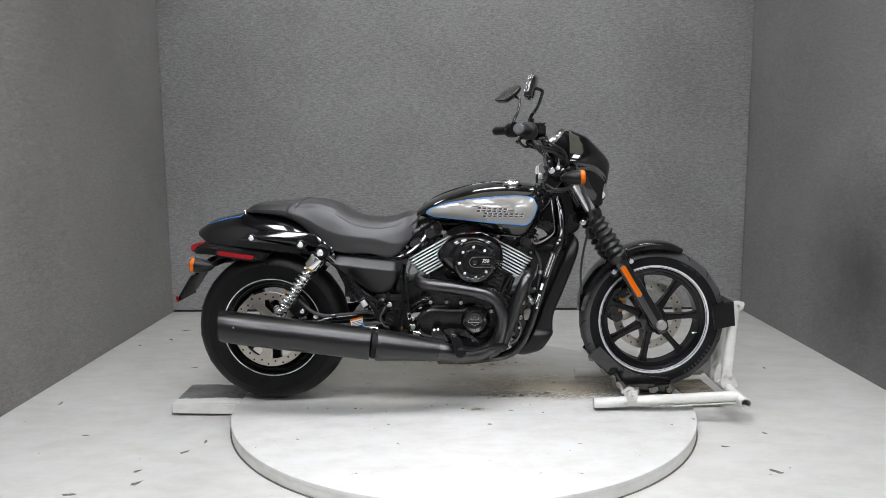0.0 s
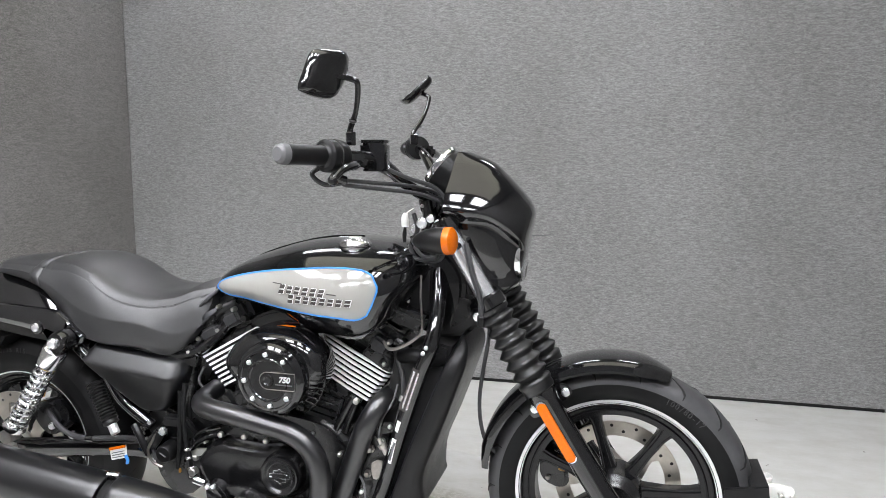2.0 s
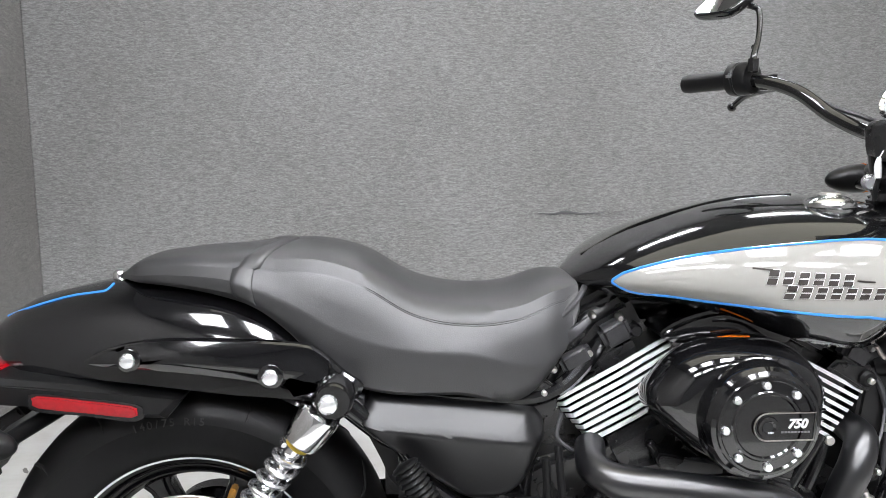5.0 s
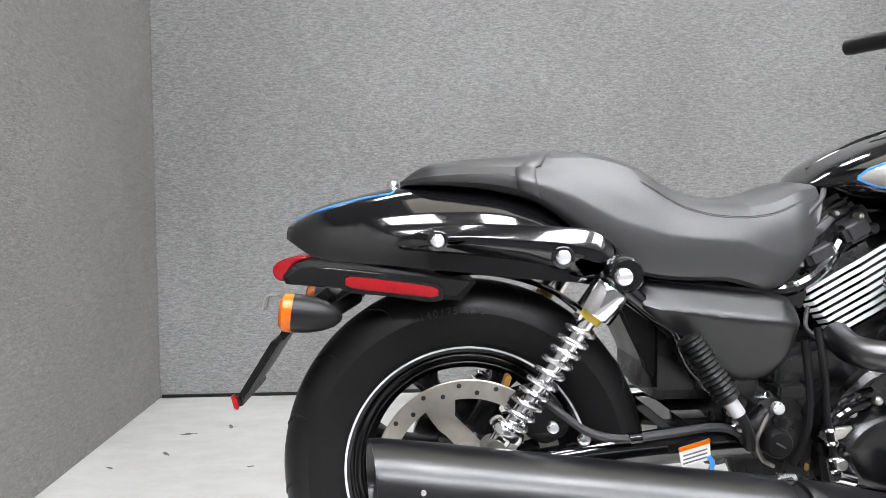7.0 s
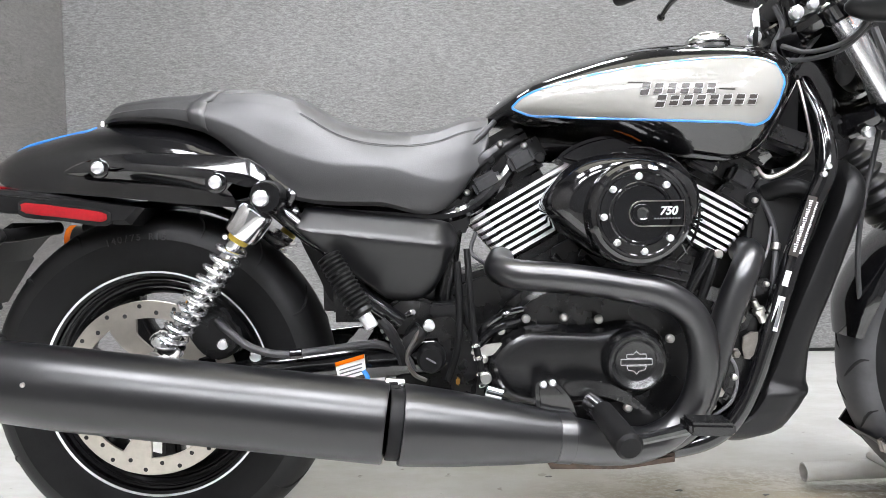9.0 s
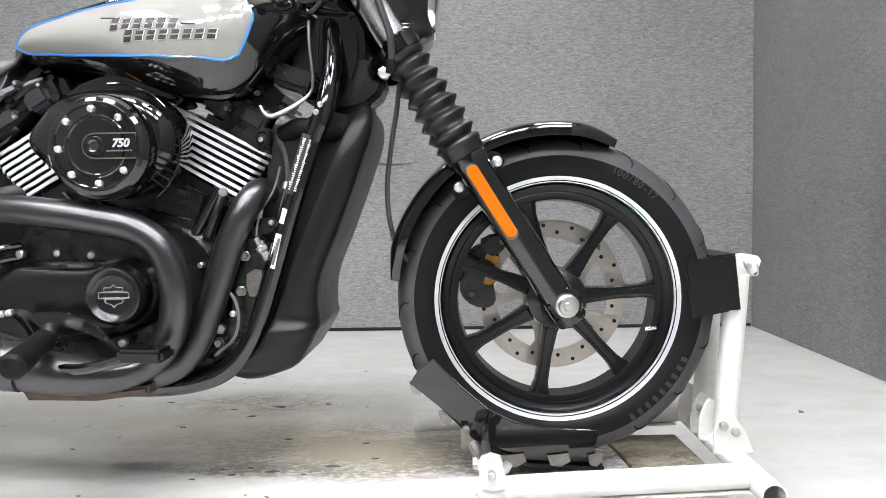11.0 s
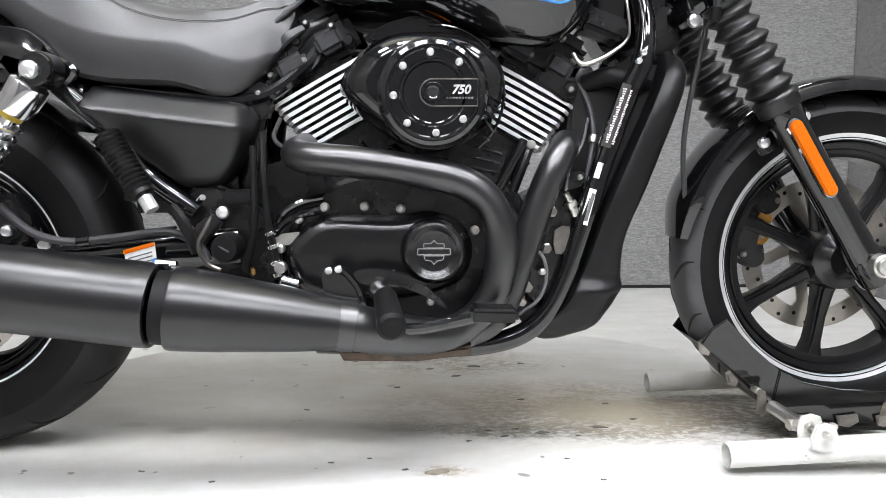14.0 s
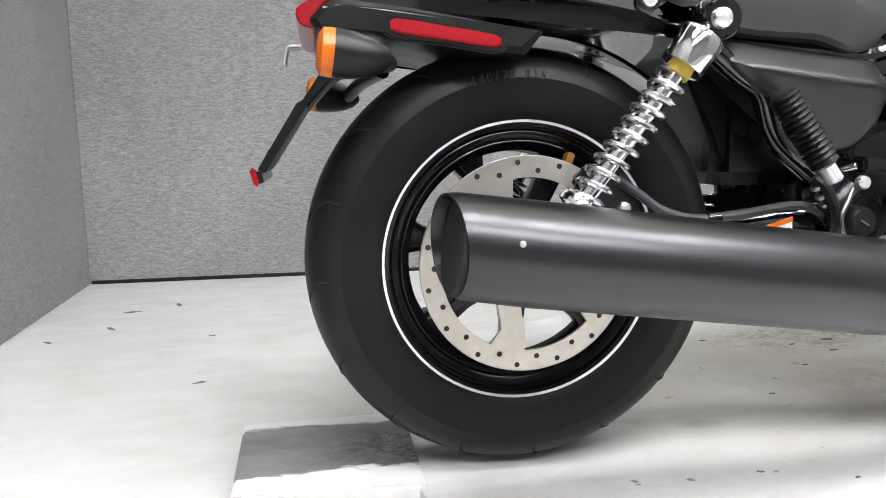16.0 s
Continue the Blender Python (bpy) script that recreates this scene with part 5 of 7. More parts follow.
def build_shock(s):
    y = 0.178 * s
    A, B = Vector((0.236, y, 0.600)), Vector((0.055, y * 0.9, 0.352))
    d = (B - A).normalized()
    L = (B - A).length
    sh = part("shock_absorber", rod(A + d * 0.05, B - d * 0.01, 0.012, 16), M_CHROME, BIKE, "chrome coil-over rear shock absorber")
    part("top_can", turned([(0, 0.012), (0.019, 0.012), (0.0265, 0.016), (0.0285, 0.022), (0.0285, 0.060), (0.0275, 0.063), (0.017, 0.064), (0, 0.066)], A, B, 32), M_CHROME, sh)
    part("yellow_ring", turned([(0, 0.063), (0.0165, 0.063), (0.0165, 0.074), (0, 0.074)], A, B, 24), M_YELLOW, sh)
    part("spring", helix(A + d * 0.076, B - d * 0.036, 0.0205, 0.0039, 10.5), M_SPRING, sh, "bright coil spring")
    part("spring_seat", turned([(0, L - 0.042), (0.026, L - 0.042), (0.029, L - 0.036), (0.029, L - 0.030), (0.016, L - 0.024), (0.013, L), (0, L)], A, B, 24), M_CHROME, sh)
    part("lower_eye", lathe([(0, y * 0.9 - 0.018), (0.018, y * 0.9 - 0.018), (0.018, y * 0.9 + 0.018), (0, y * 0.9 + 0.018)], (B.x, 0, B.z), "y", 20), M_STEEL, sh)


build_shock(-1)
build_shock(1)


def build_swingarm():
    for s in (-1, 1):
        arm = part("swingarm", tube([(-0.02, 0.112 * s, 0.295), (0.10, 0.112 * s, 0.305), (0.30, 0.108 * s, 0.330), (0.50, 0.10 * s, 0.345)], [0.024, 0.026, 0.028, 0.034], 12, flat=0.7), M_GLOSS, BIKE, "black tubular swingarm")
        part("axle_nut", lathe([(0, s * 0.155), (0.016, s * 0.155), (0.018, s * 0.15), (0.018, s * 0.12), (0, s * 0.12)], REAR, "y", 6), M_STEEL, arm)
        part("pivot_plate", slab(rounded([(0.42, 0.43), (0.50, 0.43), (0.56, 0.36), (0.55, 0.25), (0.48, 0.23), (0.43, 0.30)], 3), s * 0.09, s * 0.112, 0.006), M_CASE, arm)
    part("cross_brace", block((0.36, 0, 0.335), (0.05, 0.2, 0.05), 0.01), M_GLOSS, BIKE)
    cal = part("rear_caliper", slab(rounded([(0.085, 0.415), (0.13, 0.43), (0.165, 0.405), (0.175, 0.365), (0.14, 0.345), (0.105, 0.365)], 3), -0.125, -0.075, 0.006), M_CASE, BIKE, "black rear brake caliper")
    part("brake_pad", block((0.085, -0.088, 0.436), (0.010, 0.02, 0.020), 0.002, (0, 20, 0)), M_GOLD, cal)
    bolt((0.150, -0.128, 0.372), 0.009, cal)
    bolt((0.200, -0.118, 0.350), 0.010, cal)
    part("rear_brake_hose", tube([(0.14, -0.125, 0.41), (0.165, -0.135, 0.392), (0.20, -0.140, 0.368), (0.25, -0.140, 0.356), (0.32, -0.140, 0.362), (0.40, -0.140, 0.370), (0.445, -0.140, 0.350), (0.46, -0.14, 0.325)], 0.0065, 10), M_HOSE, BIKE, "braided black brake hose")
    part("hose_clip", rod((0.262, -0.140, 0.356), (0.282, -0.140, 0.358), 0.0085), M_GLOSS, BIKE)
    bel = [(0.012, 0.0), (0.018, 0.002)]
    for k in range(13):
        bel += [(0.0200, 0.004 + k * 0.0075), (0.0165, 0.0075 + k * 0.0075)]
    bel += [(0.018, 0.104), (0.011, 0.108), (0, 0.108)]
    br = part("brake_rod_boot", turned([(0, 0)] + bel, (0.333, -0.184, 0.516), (0.388, -0.199, 0.428), 24), M_PLASTIC, BIKE, "ribbed black rubber boot")
    part("boot_end", rod((0.388, -0.199, 0.428), (0.402, -0.203, 0.406), 0.0105), M_LIP, br, "bright metal end piece")
    part("frame_rail", tube([(0.245, -0.135, 0.590), (0.300, -0.138, 0.545), (0.335, -0.138, 0.520), (0.365, -0.13, 0.46), (0.44, -0.125, 0.40)], 0.015, 12), M_GLOSS, BIKE)
    tag = part("warning_tag", slab([(0.335, 0.343), (0.382, 0.356), (0.384, 0.325), (0.340, 0.313)], -0.150, -0.148, 0), M_LABEL, BIKE, "white warning tag with an orange band")
    part("orange_band", slab([(0.335, 0.3435), (0.382, 0.3565), (0.382, 0.350), (0.3355, 0.337)], -0.1515, -0.150, 0), M_AMBER, tag)
    for k in range(3):
        z = 0.332 - k * 0.006
        part("print_line", slab([(0.342, z), (0.378, z + 0.010), (0.378, z + 0.008), (0.342, z - 0.002)], -0.1512, -0.150, 0), M_GREY, tag)
    part("blue_tie", tube([(0.380, -0.150, 0.330), (0.386, -0.151, 0.320), (0.384, -0.150, 0.310)], 0.004, 8), M_BLUE, BIKE)


build_swingarm()


def build_side_cover():
    out = [(0.272, 0.562), (0.284, 0.583), (0.302, 0.592), (0.42, 0.578), (0.510, 0.566), (0.530, 0.553), (0.533, 0.528), (0.510, 0.480), (0.488, 0.449), (0.462, 0.438), (0.430, 0.438), (0.405, 0.450), (0.335, 0.505)]
    for s in (-1, 1):
        c = (0.41, 0.520)

        def ring(k, y):
            """A level of the cover: above the crease it leans back, below it tucks under."""
            pts = [(c[0] + (a - c[0]) * k, c[1] + (b - c[1]) * k) for a, b in rounded(out, 5)]
            res = []
            for a, b in pts:
                crease = 0.556 - 0.125 * (a - 0.28)
                lean = 0.85 * max(0.0, b - crease) + 0.24 * max(0.0, crease - b) + 0.9 * max(0.0, a - 0.505)
                res.append(Vector((a, s * (y - (lean if y > 0.12 else 0)), b)))
            return res
        part("side_cover", loft([ring(1.0, 0.09), ring(1.0, 0.146), ring(0.992, 0.1505), ring(0.965, 0.1555), ring(0.93, 0.1585)] + [ring(k, 0.160 + 0.002 * (1 - k)) for k in (0.88, 0.80, 0.70, 0.60, 0.50, 0.40, 0.30, 0.20, 0.10, 0.03)]), M_COVER, BIKE, "satin black side cover", 40)
        part("seat_rail", tube([(0.30, 0.10 * s, 0.590), (0.42, 0.105 * s, 0.578), (0.53, 0.10 * s, 0.575), (0.60, 0.085 * s, 0.62), (0.66, 0.05 * s, 0.70)], 0.012, 10), M_GLOSS, BIKE)
    part("inner_panel", slab(rounded([(0.252, 0.575), (0.300, 0.470), (0.312, 0.440), (0.330, 0.425), (0.352, 0.425), (0.352, 0.600), (0.262, 0.610)], 2), -0.072, 0.072, 0.006), M_PLASTIC, BIKE, "black plastic panel behind the rear tyre")
    part("battery_box", block((0.41, 0, 0.49), (0.21, 0.17, 0.19), 0.02), M_CASE, BIKE)
    for s in (-1, 1):
        fr = part("seat_frame_tube", tube([(0.640, 0.060 * s, 0.700), (0.600, 0.070 * s, 0.676), (0.566, 0.075 * s, 0.630), (0.535, 0.078 * s, 0.580), (0.528, 0.080 * s, 0.540), (0.522, 0.080 * s, 0.500), (0.510, 0.080 * s, 0.440), (0.512, 0.080 * s, 0.36)],
                                       [0.012, 0.013, 0.013, 0.014, 0.014, 0.014, 0.014, 0.014], 14), M_CASE, BIKE, "gloss black frame tube beside the seat")
        part("gusset", slab(rounded([(0.498, 0.590), (0.535, 0.602), (0.556, 0.580), (0.548, 0.545), (0.515, 0.550)], 2), min(0.08 * s, 0.105 * s), max(0.08 * s, 0.105 * s), 0.004), M_CASE, fr)
        bolt((0.535, s * 0.1055, 0.582), 0.005, fr, M_STEEL, side=s)
    part("seat_pan", slab([(0.30, 0.595), (0.54, 0.585), (0.60, 0.70), (0.62, 0.70), (0.565, 0.570), (0.30, 0.575)], -0.06, 0.06, 0.006), M_CASE, BIKE)
    part("loom_wire", tube([(0.565, -0.09, 0.545), (0.556, -0.10, 0.515), (0.572, -0.105, 0.498), (0.59, -0.09, 0.485)], 0.0035, 8), M_HOSE, BIKE)


build_side_cover()


# ---- engine ----
def build_cylinder(name, corners, n, lean, label):
    """A finned cylinder: corners are upper left, upper right, lower right, lower left of the fin stack, seen from the side."""
    (ax, az), (bx, bz), (cx, cz), (dx, dz) = corners
    mid = Vector(((ax + bx + cx + dx) / 4, 0, (az + bz + cz + dz) / 4))
    ln = Vector((math.sin(lean), 0, math.cos(lean)))
    L = math.hypot(ax - dx, az - dz) + 0.02
    cyl = part(name, rod(mid - ln * L * 0.75, mid + ln * L * 0.62, 0.062, 32), M_CASE, BIKE, label)
    for k in range(n):
        u = k / (n - 1)
        p = Vector((ax + (dx - ax) * u, 0, az + (dz - az) * u))
        q = Vector((bx + (cx - bx) * u, 0, bz + (cz - bz) * u))
        d = (q - p).normalized()
        up = Vector((-d.z, 0, d.x)) * 0.0026
        rings = []
        for a, hy in ((0.0, 0.070), (0.06, 0.086), (0.5, 0.090), (0.94, 0.086), (1.0, 0.070)):
            c = p.lerp(q, a)
            rings.append([c + up + Vector((0, -hy, 0)), c - up + Vector((0, -hy, 0)), c - up + Vector((0, hy, 0)), c + up + Vector((0, hy, 0))])
        fin = part("cooling_fin", loft(rings), M_CASE, cyl)
        up2 = up * 1.05
        rings = []
        for a, hy in ((0.005, 0.0725), (0.06, 0.0868), (0.5, 0.0908), (0.94, 0.0868), (0.995, 0.0725)):
            c = p.lerp(q, a)
            rings.append([c + up2 + Vector((0, -hy - 0.0006, 0)), c - up2 + Vector((0, -hy - 0.0006, 0)), c - up2 + Vector((0, -hy + 0.004, 0)), c + up2 + Vector((0, -hy + 0.004, 0))])
        part("polished_edge", loft(rings), M_ALU, fin, "bright machined fin edge")
    # dark block between the fins, head above and barrel below
    ux = Vector((math.cos(lean), 0, -math.sin(lean)))
    part("barrel_block", block(mid, (0.125, 0.15, L * 0.98), 0.012, (0, math.degrees(lean), 0)), M_CASE, cyl)
    part("cylinder_head", block(mid + ln * (L * 0.5 + 0.035), (0.15, 0.15, 0.065), 0.014, (0, math.degrees(lean), 0)), M_CASE, cyl)
    part("rocker_cover", block(mid + ln * (L * 0.5 + 0.075), (0.12, 0.14, 0.03), 0.012, (0, math.degrees(lean), 0)), M_SATIN, cyl)
    part("barrel_foot", block(mid - ln * (L * 0.5 + 0.030), (0.135, 0.19, 0.07), 0.014, (0, math.degrees(lean), 0)), M_CASE, cyl)
    # rounded rocker bosses with bright fixings along the head
    for a, h, r, m in ((-0.052, 0.024, 0.012, M_CASE), (0.058, 0.018, 0.010, M_CASE), (-0.015, 0.054, 0.008, M_CASE)):
        p = mid + ln * (L * 0.5 + h) + ux * a
        part("head_boss", lathe([(0, -0.0905), (r * 0.7, -0.090), (r * 0.93, -0.087), (r, -0.081), (r * 1.05, -0.06), (0, -0.06)], (p.x, 0, p.z), "y", 20), m, cyl)
    for a, h, r in ((-0.075, 0.026, 0.006), (-0.018, 0.022, 0.0055), (0.045, 0.048, 0.006), (-0.045, 0.062, 0.005), (0.012, 0.070, 0.0055)):
        p = mid + ln * (L * 0.5 + h) + ux * a
        bolt((p.x, -0.084, p.z), r, cyl, M_STEEL, 0.012)
    for a, h, w, t in ((-0.038, 0.024, 0.050, 0.030), (0.030, 0.030, 0.044, 0.034)):
        p = mid + ln * (L * 0.5 + h) + ux * a
        part("head_casting", block((p.x, -0.082, p.z), (w, 0.030, t), 0.007, (0, math.degrees(lean), 0), 3), M_CAP, cyl, "dull grey casting")
    p, q = mid + ln * (L * 0.5 + 0.052) - ux * 0.055, mid + ln * (L * 0.5 + 0.066) + ux * 0.005
    part("head_bracket", tube([(p.x, -0.088, p.z), ((p.x + q.x) / 2, -0.096, (p.z + q.z) / 2 + 0.004), (q.x, -0.088, q.z)], [0.006, 0.009, 0.006], 8, flat=0.6), M_CAP, cyl)
    part("ignition_lead", tube([tuple(p - Vector((0.01, 0.07, 0))), tuple(p + ln * 0.03 - Vector((0, 0.09, 0))), tuple(q + ln * 0.035 - Vector((0, 0.085, 0))), tuple(q + ln * 0.05 + ux * 0.04 - Vector((0, 0.04, 0)))], 0.0045, 8), M_HOSE, cyl)
    return cyl


def build_engine():
    build_cylinder("front_cylinder", ((0.864, 0.651), (1.032, 0.561), (0.981, 0.494), (0.868, 0.558)), 8, radians(30), "black front cylinder with polished fin edges")
    build_cylinder("rear_cylinder", ((0.735, 0.664), (0.551, 0.561), (0.606, 0.498), (0.735, 0.570)), 8, radians(-28), "black rear cylinder with polished fin edges")
    case = part("crankcase", slab(rounded([(0.575, 0.300), (0.580, 0.380), (0.64, 0.450), (0.72, 0.475), (0.80, 0.48), (0.90, 0.46), (0.955, 0.40), (0.965, 0.31), (0.92, 0.225), (0.82, 0.195), (0.66, 0.195), (0.60, 0.225)], 3), -0.130, 0.135, 0.02, 3), M_CASE, BIKE, "black engine crankcase")
    part("valley_cover", slab([(0.70, 0.46), (0.77, 0.60), (0.85, 0.60), (0.93, 0.46)], -0.10, 0.10, 0.01), M_CASE, case)
    # right side clutch cover, a rounded tear shape with a round derby cover
    out = rounded([(0.583, 0.330), (0.592, 0.358), (0.622, 0.383), (0.660, 0.392), (0.745, 0.389), (0.800, 0.396), (0.845, 0.378), (0.860, 0.340), (0.845, 0.300), (0.800, 0.278), (0.72, 0.268), (0.65, 0.268), (0.605, 0.285)], 4)
    c = (0.72, 0.332)
    def ring(k, y):
        return [Vector((c[0] + (a - c[0]) * k, y, c[1] + (b - c[1]) * k)) for a, b in out]
    n = len(out)
    turn = 1 if sum(out[i][0] * out[(i + 1) % n][1] - out[(i + 1) % n][0] * out[i][1] for i in range(n)) > 0 else -1
    def inset(d, y):
        pts = []
        for i in range(n):
            t = Vector((out[(i + 1) % n][0] - out[i - 1][0], out[(i + 1) % n][1] - out[i - 1][1])).normalized() * turn
            pts.append(Vector((out[i][0] - t.y * d, y, out[i][1] + t.x * d)))
        return pts
    cover = part("clutch_cover", loft([inset(-0.005, -0.11), inset(-0.005, -0.140), inset(-0.002, -0.147), inset(0.0005, -0.1525), inset(0.0045, -0.1580), inset(0.0095, -0.1620), inset(0.0150, -0.1642), inset(0.019, -0.165), ring(0.3, -0.165)]), M_SATIN, BIKE, "satin black clutch cover", 14)
    for a, b in ((0.640, 0.408), (0.700, 0.409), (0.755, 0.405), (0.60, 0.39), (0.572, 0.345), (0.585, 0.29), (0.868, 0.372), (0.80, 0.262)):
        bolt((a, -0.150, b), 0.0072, cover, M_STEEL)
    derby = part("derby_cover", lathe([(0, -0.184), (0.028, -0.184), (0.031, -0.1848), (0.033, -0.1865), (0.0385, -0.1905), (0.0405, -0.1915), (0.0435, -0.1905), (0.0475, -0.184), (0.0500, -0.173), (0.051, -0.15), (0, -0.15)], (0.805, 0, 0.343), "y", 48), M_SATIN, cover, "round black derby cover with a chrome emblem")
    # emblem: a plain barred hexagon
    def frame_shape(pts, w, y):
        n = len(pts)
        return merged(*[tube([(0.805 + pts[i][0], y, 0.343 + pts[i][1]), (0.805 + pts[(i + 1) % n][0], y, 0.343 + pts[(i + 1) % n][1])], w, 6, 1) for i in range(n)])
    part("emblem", merged(frame_shape([(-0.024, 0.0045), (0.024, 0.0045), (0.024, -0.0045), (-0.024, -0.0045)], 0.0011, -0.1848),
                          frame_shape([(-0.015, 0.012), (-0.005, 0.012), (0, 0.017), (0.005, 0.012), (0.015, 0.012), (0.015, 0.006), (-0.015, 0.006)], 0.0011, -0.1848),
                          frame_shape([(-0.015, -0.006), (0.015, -0.006), (0.013, -0.012), (0.004, -0.014), (0, -0.019), (-0.004, -0.014), (-0.013, -0.012)], 0.0011, -0.1848)), M_CHROME, derby, "plain chrome barred emblem")
    # sump and lower frame
    part("gearbox", slab(rounded([(0.485, 0.300), (0.50, 0.44), (0.56, 0.478), (0.64, 0.47), (0.64, 0.26), (0.52, 0.25)], 3), -0.085, 0.10, 0.012), M_CASE, BIKE, "black gearbox housing")
    part("sump", slab(rounded([(0.60, 0.235), (0.93, 0.235), (0.90, 0.19), (0.80, 0.178), (0.66, 0.178), (0.61, 0.195)], 2), -0.09, 0.09, 0.012), M_CASE, BIKE)
    part("starter_plug", lathe([(0, -0.156), (0.018, -0.156), (0.022, -0.150), (0.024, -0.12), (0, -0.12)], (0.488, 0, 0.345), "y", 28), M_PLASTIC, BIKE, "round black cap with a slotted centre")
    part("cap_slot", block((0.488, -0.157, 0.345), (0.018, 0.003, 0.003), 0.001, (0, 30, 0)), M_GREYGRIP, BIKE)


def build_barrel_details():
    """Ribbed panel, studs and hoses between the front barrel and the header pipe."""
    for name, pts in (("barrel_panel", [(0.836, 0.520), (0.922, 0.498), (0.905, 0.432), (0.822, 0.446)]),):
        pan = part(name, slab(rounded(pts, 1), -0.112, -0.095, 0.003), M_CASE, BIKE, "black panel below the front cylinder")
        for k in range(4):
            u = 0.16 + 0.22 * k
            a, b = Vector((0.836, 0.520)).lerp(Vector((0.822, 0.446)), u), Vector((0.922, 0.498)).lerp(Vector((0.905, 0.432)), u)
            part("panel_rib", tube([(a.x + 0.006, -0.1125, a.y), (b.x - 0.006, -0.1125, b.y)], 0.0022, 6, 1), M_GLOSS, pan)
    for a, b, r in (((0.950, 0.510), (0.902, 0.424), 0.0095), ((0.880, 0.552), (0.862, 0.520), 0.007), ((0.740, 0.500), (0.775, 0.468), 0.009), ((0.690, 0.505), (0.712, 0.480), 0.007)):
        st = part("barrel_stud", rod((a[0], -0.106, a[1]), (b[0], -0.108, b[1]), r, 16), M_SATIN, BIKE)
        part("stud_nut", rod((b[0], -0.100, b[1]), (b[0], -0.119, b[1]), r * 0.8, 6), M_DARKSTEEL, st)
    part("lower_bracket", slab(rounded([(0.700, 0.496), (0.735, 0.488), (0.790, 0.480), (0.800, 0.462), (0.74, 0.462), (0.70, 0.474)], 2), -0.128, -0.10, 0.003), M_CASE, BIKE)
    for x, z in ((0.86, 0.425), (0.925, 0.385), (0.975, 0.305)):
        bolt((x, -0.134, z), 0.0055, BIKE, M_STEEL)


def build_air_cleaner():
    out = rounded([(0.665, 0.580), (0.690, 0.628), (0.722, 0.654), (0.766, 0.666), (0.834, 0.665), (0.876, 0.651), (0.906, 0.622), (0.913, 0.580), (0.894, 0.535), (0.845, 0.500), (0.785, 0.494), (0.725, 0.520)], 4)
    c = (0.800, 0.580)
    def ring(k, y, dx=0.0):
        return [Vector((c[0] + dx + (a - c[0]) * k, y, c[1] + (b - c[1]) * k)) for a, b in out]
    ac = part("air_cleaner", loft([ring(0.80, -0.09), ring(0.97, -0.115), ring(1.0, -0.135), ring(0.98, -0.160), ring(0.91, -0.178, 0.002), ring(0.80, -0.190, 0.003), ring(0.70, -0.193, 0.003), ring(0.4, -0.194)]), M_GLOSS, BIKE, "gloss black teardrop air cleaner with a round cover", 60)
    cc = (0.804, 0, 0.571)
    cov = part("round_cover", lathe([(0, -0.2215), (0.041, -0.2215), (0.043, -0.2240), (0.046, -0.2240), (0.048, -0.2222), (0.0605, -0.2212), (0.0625, -0.2240), (0.066, -0.2235), (0.0675, -0.2215), (0.073, -0.2185), (0.0775, -0.2125), (0.080, -0.203), (0.081, -0.180), (0, -0.180)], cc, "y", 72), M_GLOSS, ac, "round gloss black cover with chrome bolts", 20)
    for k in range(8):
        a = radians(94) + k * 2 * math.pi / 8
        if k == 6:
            continue
        p = on_arc(Vector((0.804, 0, 0.571)), 0.0555, a, -0.2220)
        bolt(tuple(p), 0.0056, cov)
    # recessed name bar that runs from the centre socket to the rim
    hub = (0.804, 0.571)
    bar = [(hub[0] + 0.0185 * math.cos(a), hub[1] + 0.0185 * math.sin(a)) for a in (radians(90 + 180 * k / 10) for k in range(11))] + [(0.8655, 0.5525), (0.8665, 0.5895)]
    part("name_bar", slab(bar, -0.2240, -0.2210, 0.0012), M_GLOSS, cov)
    line = [(a, -0.2243, b) for a, b in bar]
    part("bar_rim", tube(line + [line[0]], 0.0011, 6, 1, caps=False), M_DARKSTEEL, cov, "thin polished rim of the name bar")
    part("centre_socket", lathe([(0.0, -0.2230), (0.006, -0.2240), (0.0095, -0.2270), (0.0135, -0.2270), (0.015, -0.2235), (0.015, -0.2215)], (0.804, 0, 0.571), "y", 28), M_GLOSS, cov)
    part("socket_hole", lathe([(0, -0.2247), (0.008, -0.2247), (0.008, -0.2225), (0, -0.2225)], (0.804, 0, 0.571), "y", 6), M_GROOVE, cov)
    lettering("capacity_number", "750", 0.0170, (0.8425, -0.2247, 0.5745), (90, 0, 0), M_LIP, cov, 0.0005, 0.25, "chrome raised 750 number", 0.0006)
    for k in range(9):
        part("print_line", slab([(0.822 + 0.0044 * k, 0.5648), (0.825 + 0.0044 * k, 0.5648), (0.825 + 0.0044 * k, 0.5625), (0.822 + 0.0044 * k, 0.5625)], -0.2247, -0.2241, 0), M_GREYGRIP, cov)
    # intake ribs round the forward side
    for k in range(9):
        a = radians(-34 + 8 * k)
        p, q = on_arc(Vector((0.804, 0, 0.571)), 0.083, a, -0.192), on_arc(Vector((0.808, 0, 0.573)), 0.103, a - 0.10, -0.172)
        part("intake_rib", tube([tuple(p), tuple(q)], 0.0020, 6, 1), M_GLOSS, ac)
    part("rim_line", tube([tuple(on_arc(Vector((0.806, 0, 0.574)), 0.099 + 0.004 * math.cos(radians(a)), radians(a), -0.1665)) for a in range(-50, 95, 12)], 0.0022, 8, 3), M_GLOSS, ac)
